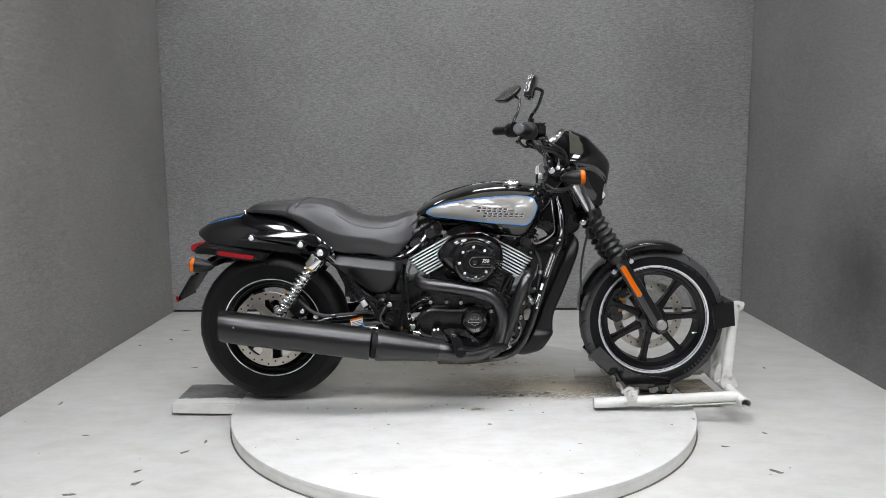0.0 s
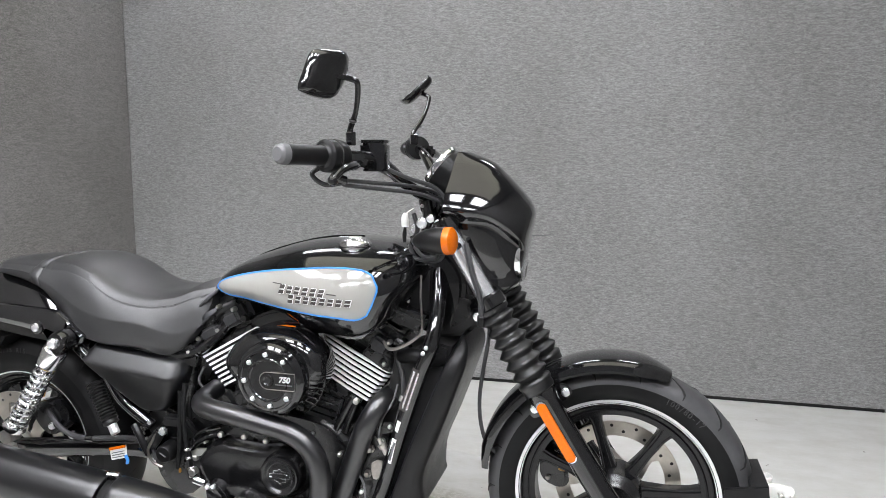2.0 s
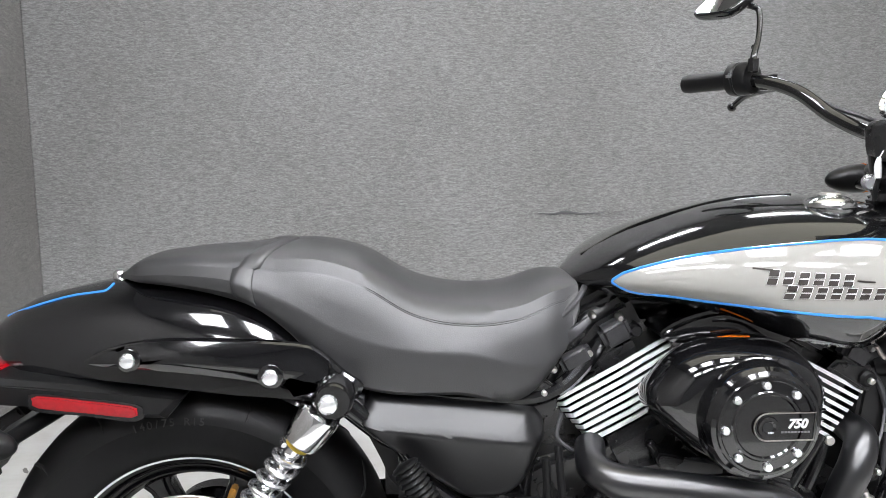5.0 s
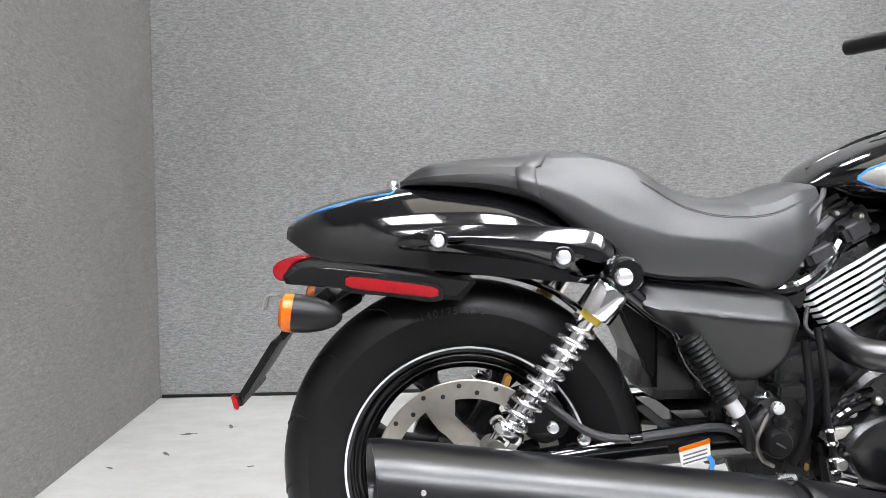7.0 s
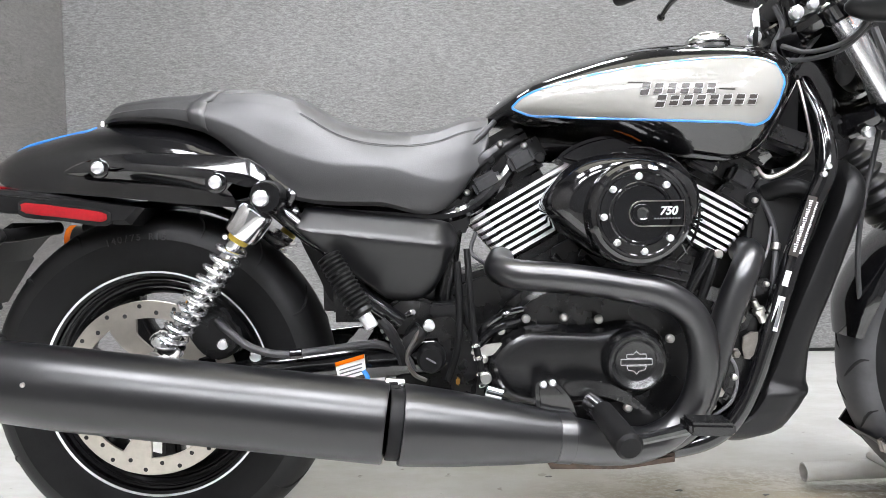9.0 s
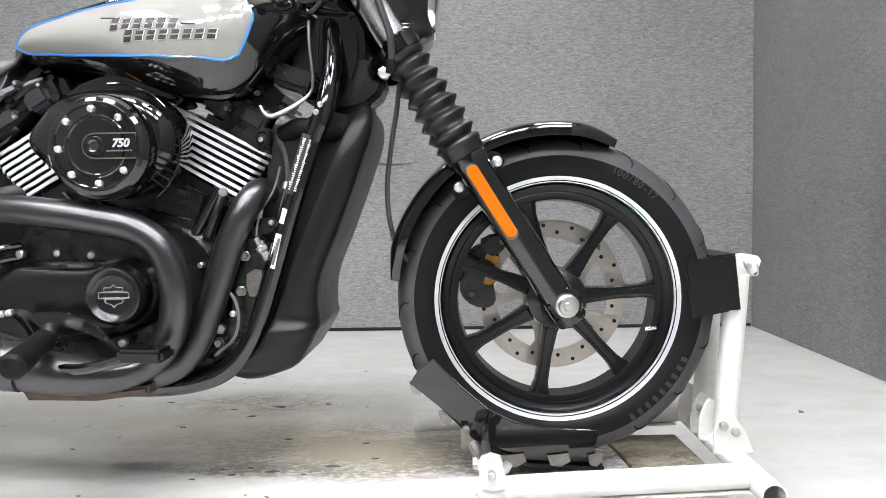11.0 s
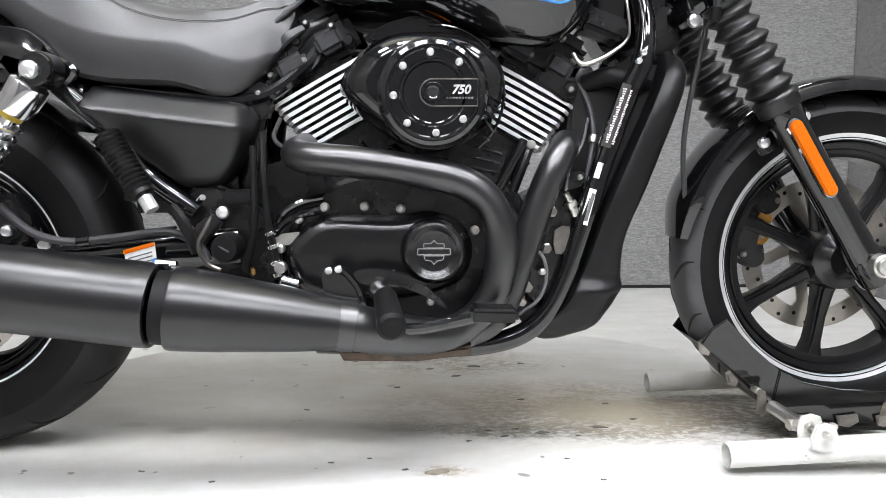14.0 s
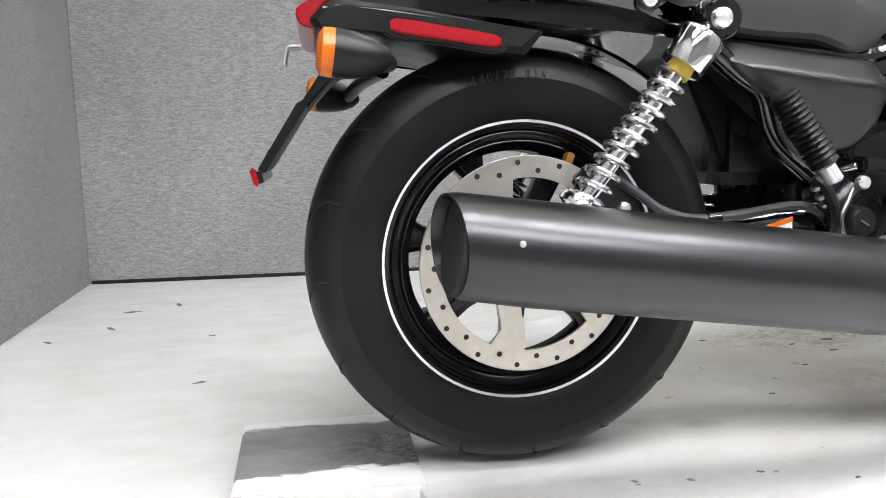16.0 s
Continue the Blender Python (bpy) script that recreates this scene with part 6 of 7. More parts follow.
    part("orange_strip", tube([(0.778, -0.126, 0.6645), (0.80, -0.126, 0.6660), (0.822, -0.126, 0.6655)], [0.0015, 0.0025, 0.0015], 8, flat=2.4), M_AMBER, ac, "small orange sticker")
    part("breather_cover", slab(rounded([(0.70, 0.664), (0.735, 0.688), (0.79, 0.700), (0.845, 0.690), (0.882, 0.670), (0.888, 0.650), (0.80, 0.650), (0.74, 0.650)], 3), -0.112, -0.03, 0.022, 5), M_GLOSS, ac)
    for k in range(4):
        x, z = 0.805 + 0.017 * k, 0.7085 - 0.0055 * k
        part("cover_rib", tube([(x, -0.114, z - 0.002), (x + 0.003, -0.1195, z - 0.007), (x + 0.006, -0.1205, z - 0.016)], 0.0030, 6), M_GLOSS, ac).location.y += 0.006


def build_exhaust():
    m0, m1, m2 = Vector((-0.124, -0.285, 0.354)), Vector((0.436, -0.270, 0.279)), Vector((0.690, -0.240, 0.244))
    L = (m1 - m0).length
    muf = part("muffler", turned([(0.0515, 0.013), (0.0525, -0.0), (0.0555, 0.0), (0.0575, 0.012), (0.0585, 0.1), (0.0585, L - 0.03), (0.0582, L - 0.014), (0.0570, L - 0.011), (0.048, L - 0.011)], m0, m1, 48), M_MUFFLER, BIKE, "long satin black muffler", 30)
    for v in muf.data.vertices:
        w = v.co + muf.location
        along = (w - m0).dot((m1 - m0).normalized())
        if along < 0.05:
            v.co.x -= ((w.z - m0.z) * 0.16 + (w.y - m0.y) * 0.16 - 0.009) * (1 - max(0, along) / 0.05)
    part("inner_baffle", turned([(0, 0.05), (0.0520, 0.05), (0.0520, 0.013), (0.030, 0.016), (0.0, 0.020)], m0, m1, 32), M_GROOVE, muf)
    bolt((-0.05, -0.3395, 0.360), 0.0035, muf, M_STEEL, 0.002)
    d = (m2 - m1).normalized()
    part("front_taper", turned([(0.048, 0.009), (0.0565, 0.010), (0.0578, 0.013), (0.0575, 0.03), (0.054, 0.08), (0.044, 0.18), (0.036, 0.24), (0.035, 0.262), (0, 0.262)], m1, m2, 40), M_MUFFLER, BIKE, "tapered satin black muffler front")
    cl = part("muffler_clamp", turned([(0.048, -0.010), (0.0510, -0.009), (0.0515, -0.006), (0.0515, 0.006), (0.0510, 0.009), (0.048, 0.010)], m1, m2, 40), M_RUBBER, BIKE, "black band clamp with a bright bolt")
    part("clamp_bolt", rod((0.424, -0.262, 0.336), (0.452, -0.258, 0.333), 0.0085), M_CHROME, cl)
    part("clamp_lug", block((0.437, -0.262, 0.332), (0.020, 0.024, 0.014), 0.003), M_GLOSS, cl)
    part("joint_ring", turned([(0.034, 0.0), (0.0375, 0.0), (0.0375, 0.022), (0.034, 0.022)], m2 - d * 0.02, m2 + d, 32), M_EXH, BIKE, "black joint ring")
    part("rear_header_pipe", tube([(0.605, -0.10, 0.500), (0.598, -0.150, 0.488), (0.625, -0.180, 0.481), (0.70, -0.192, 0.474), (0.78, -0.195, 0.462), (0.845, -0.195, 0.447), (0.885, -0.195, 0.418), (0.903, -0.194, 0.375), (0.905, -0.192, 0.33),
                                   (0.893, -0.188, 0.28), (0.862, -0.188, 0.240), (0.815, -0.203, 0.222), (0.75, -0.225, 0.228), (0.68, -0.240, 0.244)], [0.022, 0.0225] + [0.0235] * 9 + [0.026, 0.031, 0.034], 20, 8), M_EXH, BIKE, "curved satin black header pipe")
    part("front_header_pipe", tube([(1.02, -0.06, 0.505), (1.012, -0.105, 0.500), (0.994, -0.125, 0.470), (0.976, -0.128, 0.43), (0.957, -0.13, 0.375), (0.938, -0.135, 0.318), (0.916, -0.14, 0.262), (0.880, -0.150, 0.222), (0.81, -0.165, 0.208), (0.74, -0.195, 0.220)], 0.0235, 20, 8), M_EXH, BIKE, "curved satin black header pipe")
    part("exhaust_shield", slab([(0.66, 0.200), (0.80, 0.196), (0.86, 0.204), (0.86, 0.190), (0.78, 0.180), (0.67, 0.182)], -0.20, -0.10, 0.004), M_RUST, BIKE, "rust-browned heat shield under the pipes")


def build_controls():
    br = part("footpeg_bracket", slab(rounded([(0.645, 0.318), (0.655, 0.326), (0.675, 0.322), (0.695, 0.30), (0.705, 0.275), (0.715, 0.245), (0.700, 0.232), (0.665, 0.236), (0.650, 0.255), (0.646, 0.29)], 3), -0.228, -0.190, 0.006), M_GLOSS, BIKE, "gloss black footpeg bracket")
    bolt((0.655, -0.231, 0.322), 0.0055, br)
    bolt((0.669, -0.231, 0.324), 0.0055, br)
    part("hanger", rod((0.675, -0.23, 0.25), (0.715, -0.232, 0.255), 0.009), M_STEEL, br)
    peg = part("footpeg", rod((0.736, -0.255, 0.288), (0.750, -0.362, 0.268), 0.0165, 24, 0.25, 0.0190), M_RUBBER, BIKE, "black rubber rider footpeg")
    part("peg_mount", rod((0.724, -0.226, 0.294), (0.736, -0.258, 0.288), 0.014), M_CHROME, peg)
    ped = part("brake_pedal", tube([(0.70, -0.240, 0.250), (0.77, -0.246, 0.240), (0.83, -0.248, 0.250), (0.875, -0.250, 0.262)], [0.010, 0.0085, 0.0085, 0.010], 10), M_GLOSS, BIKE, "black rear brake pedal")
    part("pedal_pad", block((0.886, -0.262, 0.266), (0.066, 0.050, 0.019), 0.005, (0, 2, 0)), M_SATIN, ped)
    part("pedal_link", rod((0.66, -0.205, 0.262), (0.72, -0.235, 0.252), 0.008), M_STEEL, ped)
    # wires, lines and small fittings behind the engine
    part("brake_line", tube([(0.472, -0.150, 0.398), (0.462, -0.155, 0.378), (0.450, -0.158, 0.352), (0.460, -0.156, 0.325), (0.480, -0.150, 0.312)], 0.0034, 8), M_DARKSTEEL, BIKE)
    bolt((0.486, -0.150, 0.400), 0.010, BIKE)
    part("coil_box", block((0.510, -0.135, 0.424), (0.045, 0.03, 0.022), 0.004), M_PLASTIC, BIKE)
    part("vertical_hose", tube([(0.548, -0.145, 0.52), (0.552, -0.160, 0.45), (0.556, -0.160, 0.39), (0.566, -0.160, 0.335), (0.570, -0.160, 0.300)], 0.0055, 10), M_RUBBER, BIKE)
    part("oil_hose", tube([(0.532, -0.140, 0.50), (0.535, -0.150, 0.42), (0.530, -0.150, 0.36), (0.515, -0.140, 0.31)], 0.006, 10), M_RUBBER, BIKE)
    for z in (0.372, 0.352, 0.328, 0.310):
        part("hose_band", rod((0.5585 + (0.37 - z) * 0.17, -0.160, z), (0.560 + (0.37 - z) * 0.17, -0.160, z - 0.006), 0.0090), M_CHROME, BIKE)
    part("hose_union", rod((0.573, -0.160, 0.298), (0.600, -0.158, 0.290), 0.010), M_CHROME, BIKE)
    part("yellow_tag", block((0.530, -0.152, 0.310), (0.006, 0.006, 0.012), 0.002), M_GOLD, BIKE)
    part("side_loom", tube([(0.41, -0.15, 0.408), (0.425, -0.156, 0.392), (0.438, -0.156, 0.365), (0.445, -0.15, 0.34)], 0.009, 8), M_PLASTIC, BIKE)
    for a, b in ((0.416, 0.398), (0.424, 0.386), (0.431, 0.374)):
        part("loom_tie", rod((a, -0.150, b + 0.002), (a + 0.004, -0.150, b - 0.004), 0.0105), M_STEEL, BIKE)
    part("heel_guard", slab(rounded([(0.690, 0.318), (0.730, 0.322), (0.775, 0.308), (0.812, 0.278), (0.822, 0.262), (0.79, 0.282), (0.745, 0.298), (0.700, 0.300)], 3), -0.214, -0.204, 0.003), M_CASE, BIKE, "curved black heel guard")
    for k, (r, dz) in enumerate(((0.0075, 0.0), (0.006, 0.018))):
        part("coolant_pipe", tube([(0.560 + k * 0.006, -0.145, 0.362 + dz), (0.578, -0.150, 0.382 + dz), (0.603, -0.150, 0.397 + dz), (0.635, -0.140, 0.404 + dz)], r, 10), M_GLOSS, BIKE)
    part("clutch_lever_arm", slab(rounded([(0.555, 0.362), (0.600, 0.370), (0.604, 0.356), (0.56, 0.348)], 2), -0.152, -0.142, 0.002), M_STEEL, BIKE)
    part("sensor_plug", rod((0.574, -0.155, 0.318), (0.574, -0.172, 0.318), 0.009), M_STEEL, BIKE)
    part("bleed_nipple", rod((0.452, -0.15, 0.418), (0.462, -0.165, 0.424), 0.005), M_CHROME, BIKE)
    part("master_cylinder", tube([(0.435, -0.13, 0.352), (0.455, -0.14, 0.372), (0.475, -0.14, 0.395)], 0.015, 12), M_CASE, BIKE)


def build_frame():
    for s in (-1, 1):
        y = 0.118 * s
        dt = part("frame_downtube", tube([(1.128, 0.030 * s, 0.80), (1.137, 0.085 * s, 0.715), (1.130, y, 0.640), (1.105, y, 0.575), (1.071, y, 0.476), (1.040, y, 0.375), (1.004, y, 0.268), (0.962, y, 0.213), (0.90, y, 0.188), (0.80, y, 0.182), (0.62, y, 0.190)], 0.0165, 16, 8), M_GLOSS, BIKE, "gloss black frame downtube")
        if s < 0:
            def strip(name, a, b, w, m, lab=""):
                a, b = Vector((a[0], 0, a[1])), Vector((b[0], 0, b[1]))
                d = (b - a).normalized()
                n = Vector((-d.z, 0, d.x)) * w
                return part(name, loft([[p + n * u + Vector((0, -0.1355 + abs(u) * 0.004, 0)) for p in (a, b)] for u in (-1, 0, 1)], loop=False), m, dt, lab)
            strip("frame_label", (1.106, 0.592), (1.074, 0.497), 0.0115, M_INK, "small print safety label")
            for k in range(24):
                for side in (-1, 1):
                    w = 0.55 + 0.12 * ((k * 7 + side) % 4)
                    a, b = Vector((1.104, 0.586)), Vector((1.076, 0.503))
                    c = a.lerp(b, (k + 0.5) / 24)
                    o = Vector((0.95, -0.32)) * 0.0045 * side
                    strip("print_line", (c.x + o.x + 0.0003, c.y + o.y + 0.0012), (c.x + o.x - 0.0003, c.y + o.y - 0.0012), 0.0044 * w * 1.0, M_LABEL).location.y -= 0.001
            strip("barcode_label", (1.066, 0.474), (1.059, 0.450), 0.0065, M_LABEL, "white barcode label with plain bars")
            strip("maker_plate", (1.056, 0.433), (1.041, 0.378), 0.0085, M_LABEL, "pale plate with dark print")
            strip("print_block", (1.054, 0.427), (1.042, 0.384), 0.0048, M_GREYGRIP).location.y -= 0.001
            for p in ((1.125, 0.640), (1.118, 0.628)):
                bolt((p[0], -0.134, p[1]), 0.005, dt)
    part("backbone", tube([(1.12, 0, 0.79), (0.98, 0, 0.72), (0.80, 0, 0.69), (0.62, 0, 0.70)], 0.03, 12), M_GLOSS, BIKE)
    part("head_gusset", slab(rounded([(1.055, 0.80), (1.13, 0.84), (1.185, 0.78), (1.175, 0.69), (1.12, 0.645), (1.07, 0.68)], 3), -0.05, 0.05, 0.012), M_GLOSS, BIKE)
    part("ignition_box", block((1.095, -0.03, 0.845), (0.06, 0.08, 0.06), 0.012, (0, -25, 0)), M_GLOSS, BIKE)
    # radiator shroud
    left = curve_of((0.190, 0.975), (0.200, 0.958), (0.238, 1.003), (0.285, 1.032), (0.390, 1.072), (0.500, 1.117), (0.600, 1.160), (0.628, 1.172), (0.655, 1.184))
    right = curve_of((0.190, 1.015), (0.200, 1.046), (0.238, 1.088), (0.262, 1.102), (0.278, 1.110), (0.292, 1.109), (0.335, 1.108), (0.440, 1.146), (0.545, 1.185), (0.600, 1.203), (0.622, 1.205), (0.640, 1.201), (0.655, 1.188))
    wide = curve_of((0.190, 0.100), (0.200, 0.117), (0.225, 0.128), (0.262, 0.1345), (0.276, 0.1350), (0.286, 0.1285), (0.32, 0.1275), (0.500, 0.1270), (0.590, 0.121), (0.620, 0.108), (0.638, 0.090), (0.655, 0.066))
    rings = []
    for z in np.concatenate((np.linspace(0.190, 0.255, 9), np.linspace(0.262, 0.300, 10), np.linspace(0.32, 0.58, 12), np.linspace(0.592, 0.655, 10))):
        z = float(z)
        a, b, w = left(z), right(z), wide(z)
        rf = min(0.042, (b - a) * 0.55)
        half = [(a, 0.0), (a, w - 0.010), (a + 0.003, w - 0.003), (a + 0.009, w)]
        half += [(b - rf + rf * math.sin(t), w - rf * 0.85 + rf * 0.85 * math.cos(t)) for t in (math.pi / 2 * k / 9 for k in range(10))]
        half += [(b, 0.0)]
        rings.append([Vector((x, -y, z)) for x, y in half] + [Vector((x, y, z)) for x, y in reversed(half[1:-1])])
    sh = part("radiator_shroud", loft(rings), M_PLASTIC, BIKE, "matte black plastic radiator shroud", 32)
    for s in (-1, 1):
        for k in range(16):
            u = k / 15
            z = 0.585 - 0.19 * u
            x, w = right(z), wide(z)
            part("vent_slot", tube([(x - 0.020, (w - 0.004) * s, z - 0.004), (x - 0.006, (w - 0.016) * s, z - 0.001)], 0.0008, 6, 1), M_GROOVE, sh)
    part("radiator_core", slab([(1.030, 0.600), (1.120, 0.640), (1.165, 0.630), (1.120, 0.450), (1.075, 0.300), (1.020, 0.225), (0.955, 0.250), (0.985, 0.330), (1.005, 0.430), (1.020, 0.520)], -0.080, 0.080, 0.006), M_GROOVE, BIKE, "dark finned radiator behind the frame tubes")
    part("neck_fill", slab(rounded([(1.115, 0.640), (1.100, 0.700), (1.140, 0.745), (1.200, 0.735), (1.222, 0.690), (1.190, 0.650)], 2), -0.040, 0.040, 0.010), M_CASE, BIKE)
    part("horn", lathe([(0, -0.075), (0.02, -0.075), (0.034, -0.068), (0.036, -0.05), (0.02, -0.04), (0, -0.04)], (1.035, 0, 0.605), "y", 28), M_CASE, BIKE)
    part("coolant_hose", tube([(1.05, -0.07, 0.60), (1.085, -0.09, 0.61), (1.12, -0.09, 0.60), (1.15, -0.06, 0.60)], 0.016, 12), M_RUBBER, BIKE)
    part("coolant_line", tube([(1.022, -0.11, 0.643), (1.030, -0.112, 0.630), (1.040, -0.113, 0.626), (1.055, -0.113, 0.630), (1.081, -0.112, 0.643), (1.105, -0.11, 0.663), (1.109, -0.11, 0.686), (1.103, -0.10, 0.743), (1.100, -0.085, 0.785)], [0.003, 0.0036, 0.0042, 0.0042, 0.0038, 0.0026, 0.0024, 0.0024, 0.0024], 8), M_DARKSTEEL, BIKE)
    part("thermostat", block((1.075, -0.07, 0.690), (0.075, 0.07, 0.035), 0.008, (0, 20, 0)), M_CASE, BIKE)
    part("reservoir_panel", slab([(1.06, 0.70), (1.115, 0.70), (1.118, 0.80), (1.08, 0.79)], -0.06, -0.03, 0.006), M_PLASTIC, BIKE)
    part("head_outlet_cover", slab([(0.962, 0.604), (0.976, 0.618), (1.016, 0.612), (1.032, 0.596), (1.030, 0.566), (1.012, 0.572), (0.985, 0.590)], -0.094, -0.04, 0.005), M_CASE, BIKE, "black head outlet cover")
    cap = part("plug_cap", lathe([(0, -0.104), (0.009, -0.103), (0.013, -0.099), (0.014, -0.06), (0, -0.06)], (1.021, 0, 0.590), "y", 20), M_PLASTIC, BIKE)
    bolt((1.021, -0.105, 0.589), 0.005, cap, M_STEEL)
    part("front_engine_mount", slab(rounded([(0.965, 0.42), (1.03, 0.42), (1.02, 0.30), (0.97, 0.25), (0.95, 0.30)], 2), -0.11, 0.11, 0.008), M_CASE, BIKE)
    for p in ((0.992, 0.398), (0.984, 0.340), (0.945, 0.255)):
        part("flange_bolt", lathe([(0, -0.126), (0.006, -0.126), (0.007, -0.124), (0.007, -0.119), (0.009, -0.118), (0.009, -0.112), (0, -0.112)], (p[0], 0, p[1]), "y", 6), M_DARKSTEEL, BIKE)
    part("sensor_wire", tube([(0.962, -0.125, 0.345), (0.978, -0.130, 0.325), (0.982, -0.130, 0.295), (0.972, -0.128, 0.262), (0.94, -0.125, 0.235)], 0.0028, 6), M_GREYGRIP, BIKE)
    part("hanging_key_tag", tube([(1.052, -0.04, 0.915), (1.050, -0.041, 0.902), (1.051, -0.042, 0.884)], [0.005, 0.0085, 0.008], 8, flat=0.4), M_LABEL, BIKE, "white tag on the ignition key")
    part("tag_string", tube([(1.066, -0.028, 0.925), (1.052, -0.040, 0.914)], 0.001, 5, 1), M_LABEL, BIKE)
    part("key_fob", tube([(1.051, -0.042, 0.884), (1.049, -0.042, 0.868), (1.049, -0.041, 0.850)], [0.003, 0.005, 0.004], 8, flat=0.5), M_PLASTIC, BIKE)
    part("clamp_cover", slab(rounded([(1.084, 0.962), (1.098, 0.974), (1.122, 0.965), (1.130, 0.930), (1.110, 0.908), (1.088, 0.920)], 3), -0.052, 0.052, 0.008), M_CASE, BIKE, "black handlebar clamp cover")
    for p in ((1.094, -0.053, 0.932), (1.106, -0.053, 0.962)):
        bolt(p, 0.0045, BIKE, M_STEEL)
    part("gusset_wire", tube([(1.075, -0.055, 0.915), (1.085, -0.062, 0.880), (1.070, -0.064, 0.845), (1.082, -0.06, 0.815)], 0.005, 8), M_HOSE, BIKE)


def build_front_clutter():
    """Sensors, brackets and wires between the front cylinder and the frame tube."""
    br = part("wire_bracket", slab(rounded([(0.992, 0.452), (1.038, 0.462), (1.046, 0.444), (1.020, 0.432), (0.996, 0.436)], 2), -0.112, -0.106, 0.002), M_CASE, BIKE, "black bracket with bright screws")
    for p, r in (((1.002, 0.446), 0.005), ((1.036, 0.452), 0.005), ((1.018, 0.418), 0.006)):
        bolt((p[0], -0.113, p[1]), r, br, M_STEEL, 0.006)
    part("sensor_body", turned([(0, 0), (0.007, 0), (0.007, 0.014), (0.010, 0.016), (0.010, 0.024), (0.005, 0.026), (0.005, 0.040), (0, 0.040)], (1.030, -0.118, 0.392), (1.012, -0.122, 0.428), 16), M_STEEL, br)
    part("connector", block((1.046, -0.112, 0.412), (0.020, 0.014, 0.030), 0.003, (0, 18, 0)), M_PLASTIC, br)
    part("small_loom", tube([(1.046, -0.112, 0.428), (1.052, -0.105, 0.470), (1.060, -0.095, 0.515), (1.056, -0.085, 0.560), (1.040, -0.075, 0.600)], 0.0050, 8), M_HOSE, br)
    part("thin_wire", tube([(1.012, -0.122, 0.430), (1.020, -0.118, 0.470), (1.040, -0.108, 0.505), (1.050, -0.10, 0.545)], 0.0022, 6), M_GREYGRIP, br)
    part("heat_plate", slab(rounded([(0.995, 0.368), (1.020, 0.375), (1.014, 0.338), (0.998, 0.332)], 2), -0.122, -0.118, 0.001), M_DARKSTEEL, br, "dull steel plate")
    part("hose_clip", rod((1.058, -0.098, 0.506), (1.061, -0.095, 0.518), 0.0075), M_STEEL, br)
    st = part("barrel_stay", tube([(0.958, -0.105, 0.505), (0.945, -0.112, 0.470), (0.930, -0.112, 0.430)], 0.008, 10), M_SATIN, BIKE)
    part("stay_bolt", rod((0.958, -0.118, 0.503), (0.958, -0.108, 0.503), 0.007), M_STEEL, st)
    part("sump_plug", rod((0.952, -0.125, 0.280), (0.952, -0.135, 0.280), 0.009, 6), M_DARKSTEEL, BIKE)


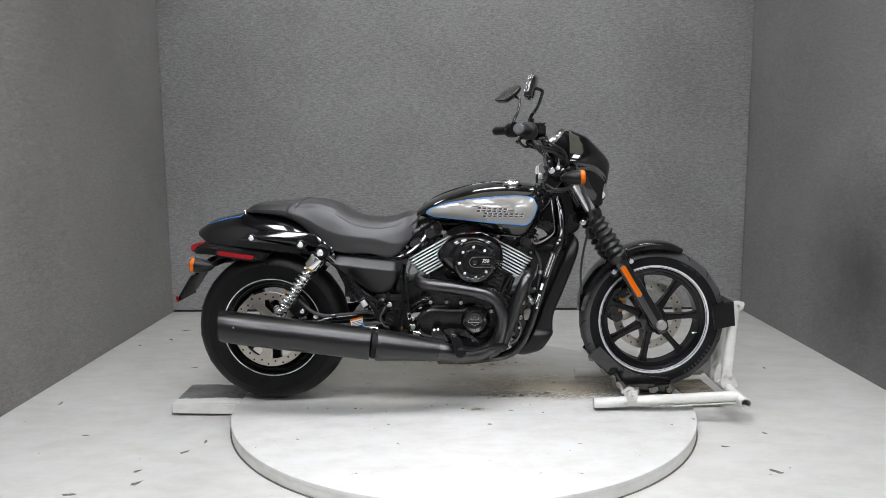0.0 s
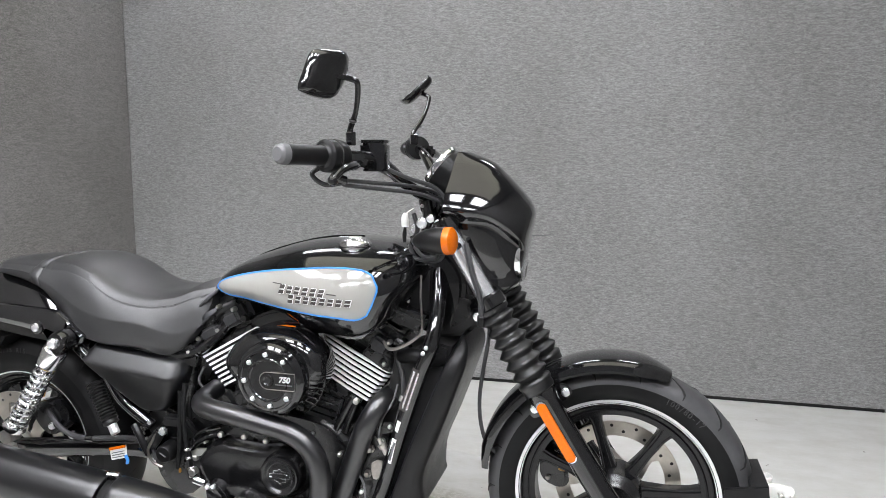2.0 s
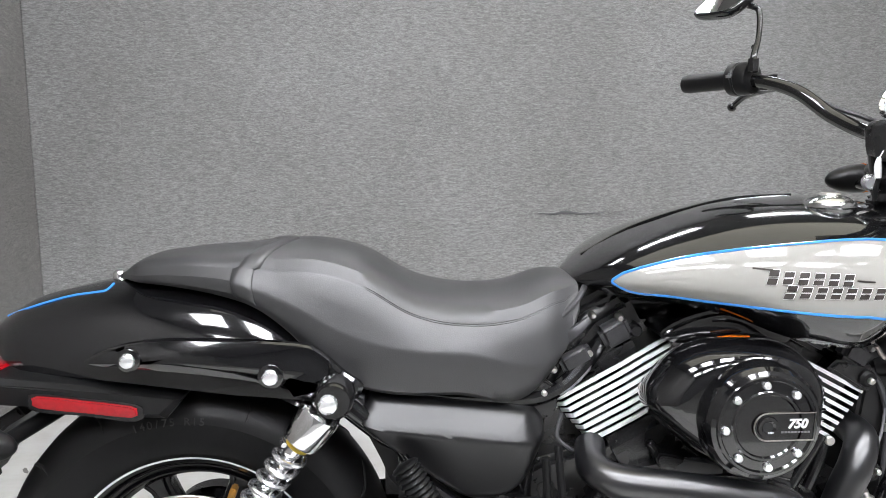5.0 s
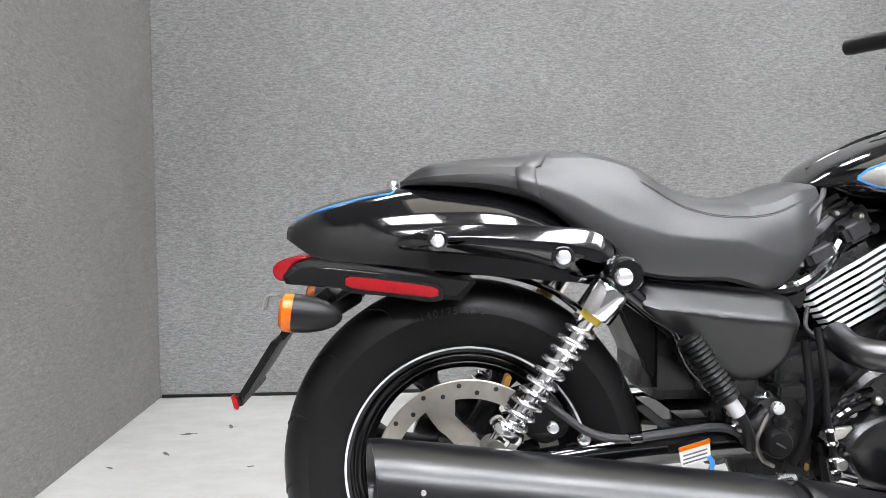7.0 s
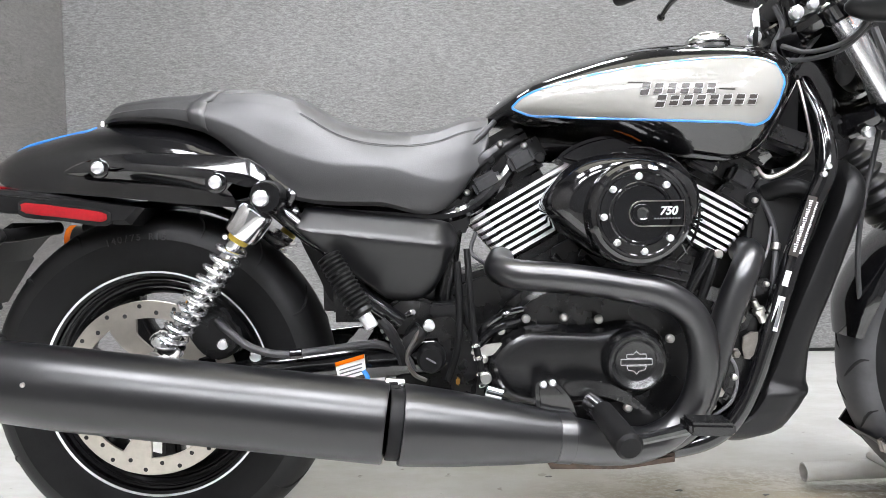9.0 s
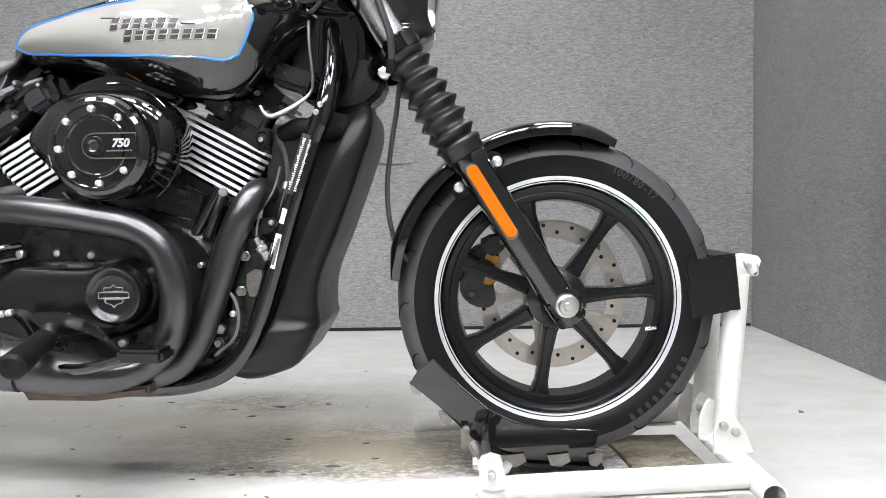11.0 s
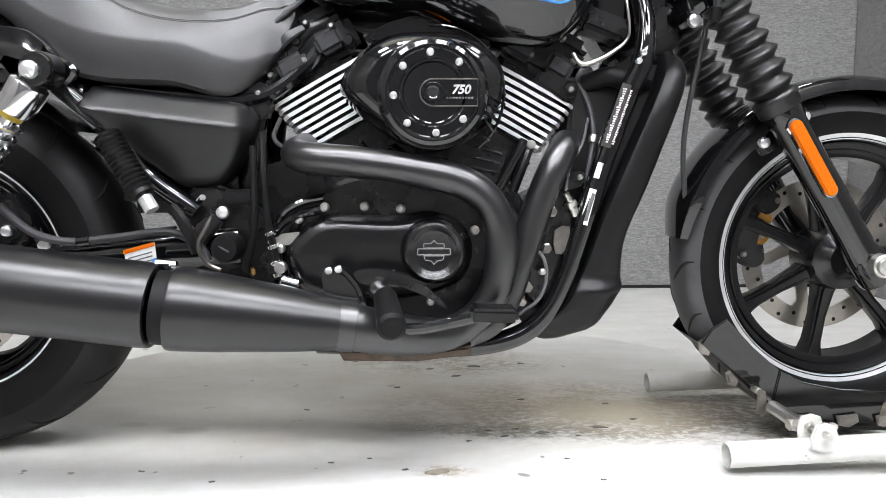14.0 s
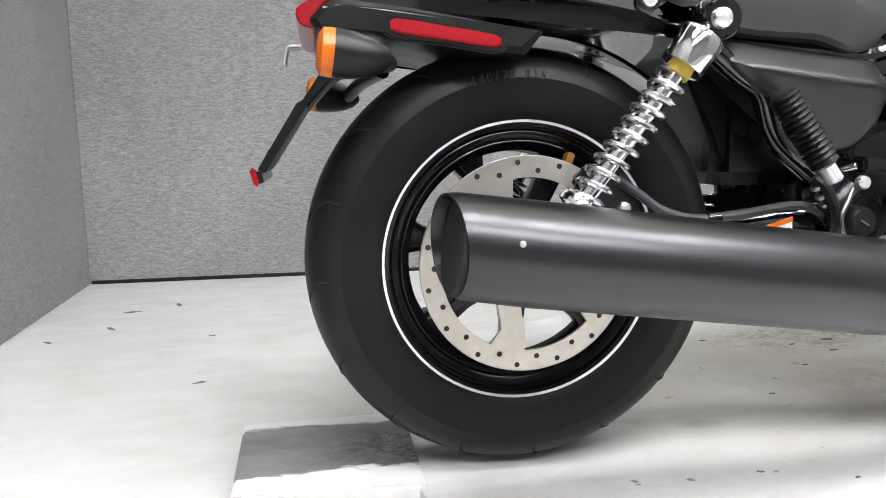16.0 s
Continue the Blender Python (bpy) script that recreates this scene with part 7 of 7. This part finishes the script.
def build_cables():
    lines = (("throttle_cable", [(1.000, -0.270, 0.992), (1.05, -0.20, 0.985), (1.10, -0.12, 0.975), (1.145, -0.07, 0.955), (1.155, -0.05, 0.90), (1.12, -0.045, 0.83), (1.06, -0.05, 0.77)], 0.0042),
             ("throttle_cable", [(1.000, -0.262, 0.983), (1.06, -0.19, 0.972), (1.11, -0.12, 0.960), (1.15, -0.08, 0.935), (1.155, -0.06, 0.88), (1.11, -0.055, 0.82), (1.05, -0.06, 0.765)], 0.0042),
             ("brake_hose", [(1.045, -0.19, 1.020), (1.09, -0.15, 0.995), (1.14, -0.10, 0.970), (1.165, -0.085, 0.92), (1.20, -0.07, 0.84), (1.245, -0.062, 0.72), (1.243, -0.055, 0.655), (1.231, -0.05, 0.585), (1.222, -0.05, 0.51), (1.226, -0.045, 0.445), (1.242, -0.03, 0.395), (1.290, 0.01, 0.35), (1.37, 0.06, 0.34)], 0.0045),
             ("clutch_cable", [(1.03, 0.21, 1.035), (1.09, 0.14, 1.00), (1.15, 0.09, 0.96), (1.17, 0.07, 0.88), (1.13, 0.06, 0.78), (1.06, 0.07, 0.70)], 0.0045),
             ("wire_loom", [(1.02, -0.20, 1.030), (1.07, -0.13, 0.990), (1.12, -0.09, 0.955), (1.15, -0.05, 0.94)], 0.0065),
             ("signal_wire", [(1.165, -0.185, 0.862), (1.15, -0.14, 0.835), (1.11, -0.10, 0.828), (1.08, -0.07, 0.845)], 0.0042),
             ("signal_wire", [(1.175, -0.16, 0.855), (1.15, -0.12, 0.825), (1.11, -0.09, 0.818), (1.075, -0.07, 0.822)], 0.0042),
             ("fork_line", [(1.205, -0.118, 0.86), (1.222, -0.128, 0.80), (1.238, -0.128, 0.75), (1.240, -0.120, 0.705)], 0.006))
    for name, pts, r in lines:
        part(name, tube(pts, r, 8, 6), M_HOSE, BIKE, "thin black cable")
    part("fork_line_end", rod((1.240, -0.120, 0.712), (1.238, -0.116, 0.690), 0.009), M_PLASTIC, BIKE)
    cal = part("front_caliper", slab(rounded([(1.345, 0.335), (1.365, 0.395), (1.400, 0.405), (1.418, 0.385), (1.405, 0.35), (1.412, 0.30), (1.39, 0.285), (1.355, 0.30)], 3), 0.035, 0.09, 0.008), M_CASE, BIKE, "black front brake caliper with brass pistons")
    part("piston", rod((1.398, 0.030, 0.345), (1.398, 0.060, 0.345), 0.017), M_GOLD, cal)
    part("piston_cap", rod((1.398, 0.026, 0.345), (1.398, 0.031, 0.345), 0.006), M_DARKSTEEL, cal)
    part("bridge", block((1.372, 0.030, 0.350), (0.040, 0.020, 0.055), 0.005, (0, 12, 0)), M_CASE, cal)
    part("pad_plate", block((1.405, 0.040, 0.378), (0.030, 0.014, 0.016), 0.003, (0, 25, 0)), M_GOLD, cal)
    part("bracket", slab(rounded([(1.385, 0.415), (1.420, 0.425), (1.432, 0.405), (1.415, 0.385), (1.39, 0.39)], 2), 0.028, 0.05, 0.004), M_CASE, cal)
    for p in ((1.362, 0.372), (1.366, 0.312), (1.424, 0.408)):
        bolt((p[0], 0.028, p[1]), 0.0055, cal, M_DARKSTEEL)


build_engine()
build_barrel_details()
build_air_cleaner()
build_exhaust()
build_controls()
build_frame()
build_front_clutter()
build_cables()


# ---- the wheel stand ----
def hollow(p, q, r, wall=0.003):
    L = (Vector(q) - Vector(p)).length
    return turned([(r - wall, 0.03), (r - wall, 0), (r, 0), (r, L), (r - wall, L), (r - wall, L - 0.03)], p, q, 28)


def build_stand():
    st = thing("wheel_stand", (1.55, 0, 0), "white welded steel tube wheel stand with black cradle", "wheel stand")
    part("side_tube", hollow((1.252, -0.195, 0.0285), (1.790, -0.195, 0.054), 0.0195), M_STAND, st)
    part("side_tube", hollow((1.246, 0.180, 0.029), (1.790, 0.180, 0.046), 0.0195), M_STAND, st)
    part("front_tube", hollow((1.798, -0.255, 0.044), (1.806, 0.225, 0.048), 0.0195), M_STAND, st)
    part("skid", block((1.665, -0.195, 0.0265), (0.24, 0.032, 0.004), 0.0015, (0, -2.7, 0)), M_STAND, st)
    part("skid", block((1.665, 0.180, 0.0205), (0.24, 0.032, 0.004), 0.0015, (0, -1.8, 0)), M_STAND, st)
    for y in (-0.042, 0.075):
        part("post", hollow((1.804, y, 0.050), (1.826, y, 0.352), 0.0195), M_STAND, st)
        for y2 in (y - 0.045, y + 0.028):
            part("post_foot", slab(rounded([(1.770, 0.05), (1.780, 0.115), (1.800, 0.120), (1.838, 0.052)], 2), y2, y2 + 0.006, 0.002), M_STAND, st)
        bolt((1.786, y - 0.047, 0.098), 0.008, st, M_STEEL)
        bolt((1.806, y - 0.047, 0.088), 0.008, st, M_STEEL)
    head = part("head_plate", slab(rounded([(1.811, 0.352), (1.811, 0.385), (1.858, 0.382), (1.861, 0.364), (1.846, 0.347)], 2), -0.050, -0.040, 0.002), M_STAND, st)
    part("pin", rod((1.838, -0.062, 0.366), (1.838, -0.03, 0.366), 0.005), M_STEEL, head)
    part("pin_clip", tube([(1.830, -0.056, 0.374), (1.838, -0.060, 0.354), (1.852, -0.060, 0.350), (1.854, -0.056, 0.368)], 0.0015, 6), M_STEEL, head)
    # black pads that catch the tyre
    pad = part("front_pad", slab(rounded([(1.726, 0.375), (1.785, 0.386), (1.801, 0.290), (1.741, 0.278)], 1), -0.074, -0.066, 0.002), M_PLASTIC, st, "black steel side pad")
    part("front_pad_back", slab([(1.780, 0.384), (1.812, 0.388), (1.822, 0.292), (1.797, 0.290)], -0.070, 0.074, 0.003), M_PLASTIC, st)
    part("front_pad_side", slab(rounded([(1.726, 0.375), (1.785, 0.386), (1.801, 0.290), (1.741, 0.278)], 1), 0.066, 0.074, 0.002), M_PLASTIC, st)
    for s in (-1, 1):
        y0, y1 = sorted((0.064 * s, 0.072 * s))
        part("cradle_side", slab([(1.256, 0.172), (1.272, 0.196), (1.298, 0.214), (1.345, 0.165), (1.391, 0.125), (1.380, 0.070)], y0, y1, 0.002), M_GLOSS, st, "black steel cradle plate")
        part("cradle_side", slab([(1.382, 0.068), (1.393, 0.124), (1.435, 0.103), (1.500, 0.090), (1.581, 0.086), (1.566, 0.032), (1.46, 0.036)], y0, y1, 0.002), M_GLOSS, st)
    part("cradle_floor", slab([(1.262, 0.168), (1.274, 0.160), (1.384, 0.052), (1.460, 0.020), (1.590, 0.014), (1.590, 0.020), (1.46, 0.028), (1.388, 0.062)], -0.064, 0.064, 0.001), M_PLASTIC, st)
    for x, z in ((1.268, 0.162), (1.318, 0.108)):
        part("pivot_tab", slab([(x - 0.014, z + 0.010), (x - 0.006, z + 0.014), (x + 0.010, z - 0.004), (x + 0.006, z - 0.014), (x - 0.008, z - 0.010)], -0.062, -0.052, 0.003), M_DARKSTEEL, st, "worn steel tab under the cradle")
    part("link_pin", rod((1.352, -0.085, 0.092), (1.352, -0.060, 0.092), 0.006), M_STEEL, st)
    part("link_plate", slab([(1.344, 0.100), (1.356, 0.098), (1.362, 0.062), (1.352, 0.052), (1.342, 0.066)], -0.100, -0.094, 0.002), M_DARKSTEEL, st)
    for x, w in ((1.432, 0.045), (1.510, 0.04), (1.572, 0.026)):
        part("foot_tab", slab([(x - w * 0.5, 0.046), (x + w * 0.42, 0.050), (x + w * 0.5, 0.036), (x + w * 0.1, 0.026), (x - w * 0.35, 0.029)], -0.080, -0.073, 0.002), M_DARKSTEEL, st)
    for y2 in (-0.182, -0.222):
        lug = part("clamp_lug", slab(rounded([(1.372, 0.045), (1.374, 0.082), (1.404, 0.082), (1.408, 0.045)], 2), y2, y2 + 0.008, 0.002), M_STAND, st)
    part("lug_bolt", rod((1.388, -0.236, 0.070), (1.388, -0.150, 0.070), 0.006), M_STEEL, lug)
    part("lug_nut", rod((1.372, -0.165, 0.066), (1.360, -0.165, 0.066), 0.011, 6), M_STEEL, lug)
    part("wing_nut", block((1.412, -0.198, 0.070), (0.014, 0.006, 0.018), 0.002, (0, 30, 0)), M_STEEL, lug)
    part("cradle_axle", rod((1.385, -0.19, 0.066), (1.385, 0.185, 0.060), 0.008), M_STEEL, st)
    part("link_bar", tube([(1.365, -0.10, 0.072), (1.372, -0.14, 0.068), (1.370, -0.175, 0.066)], 0.010, 8), M_STEEL, st)


build_stand()
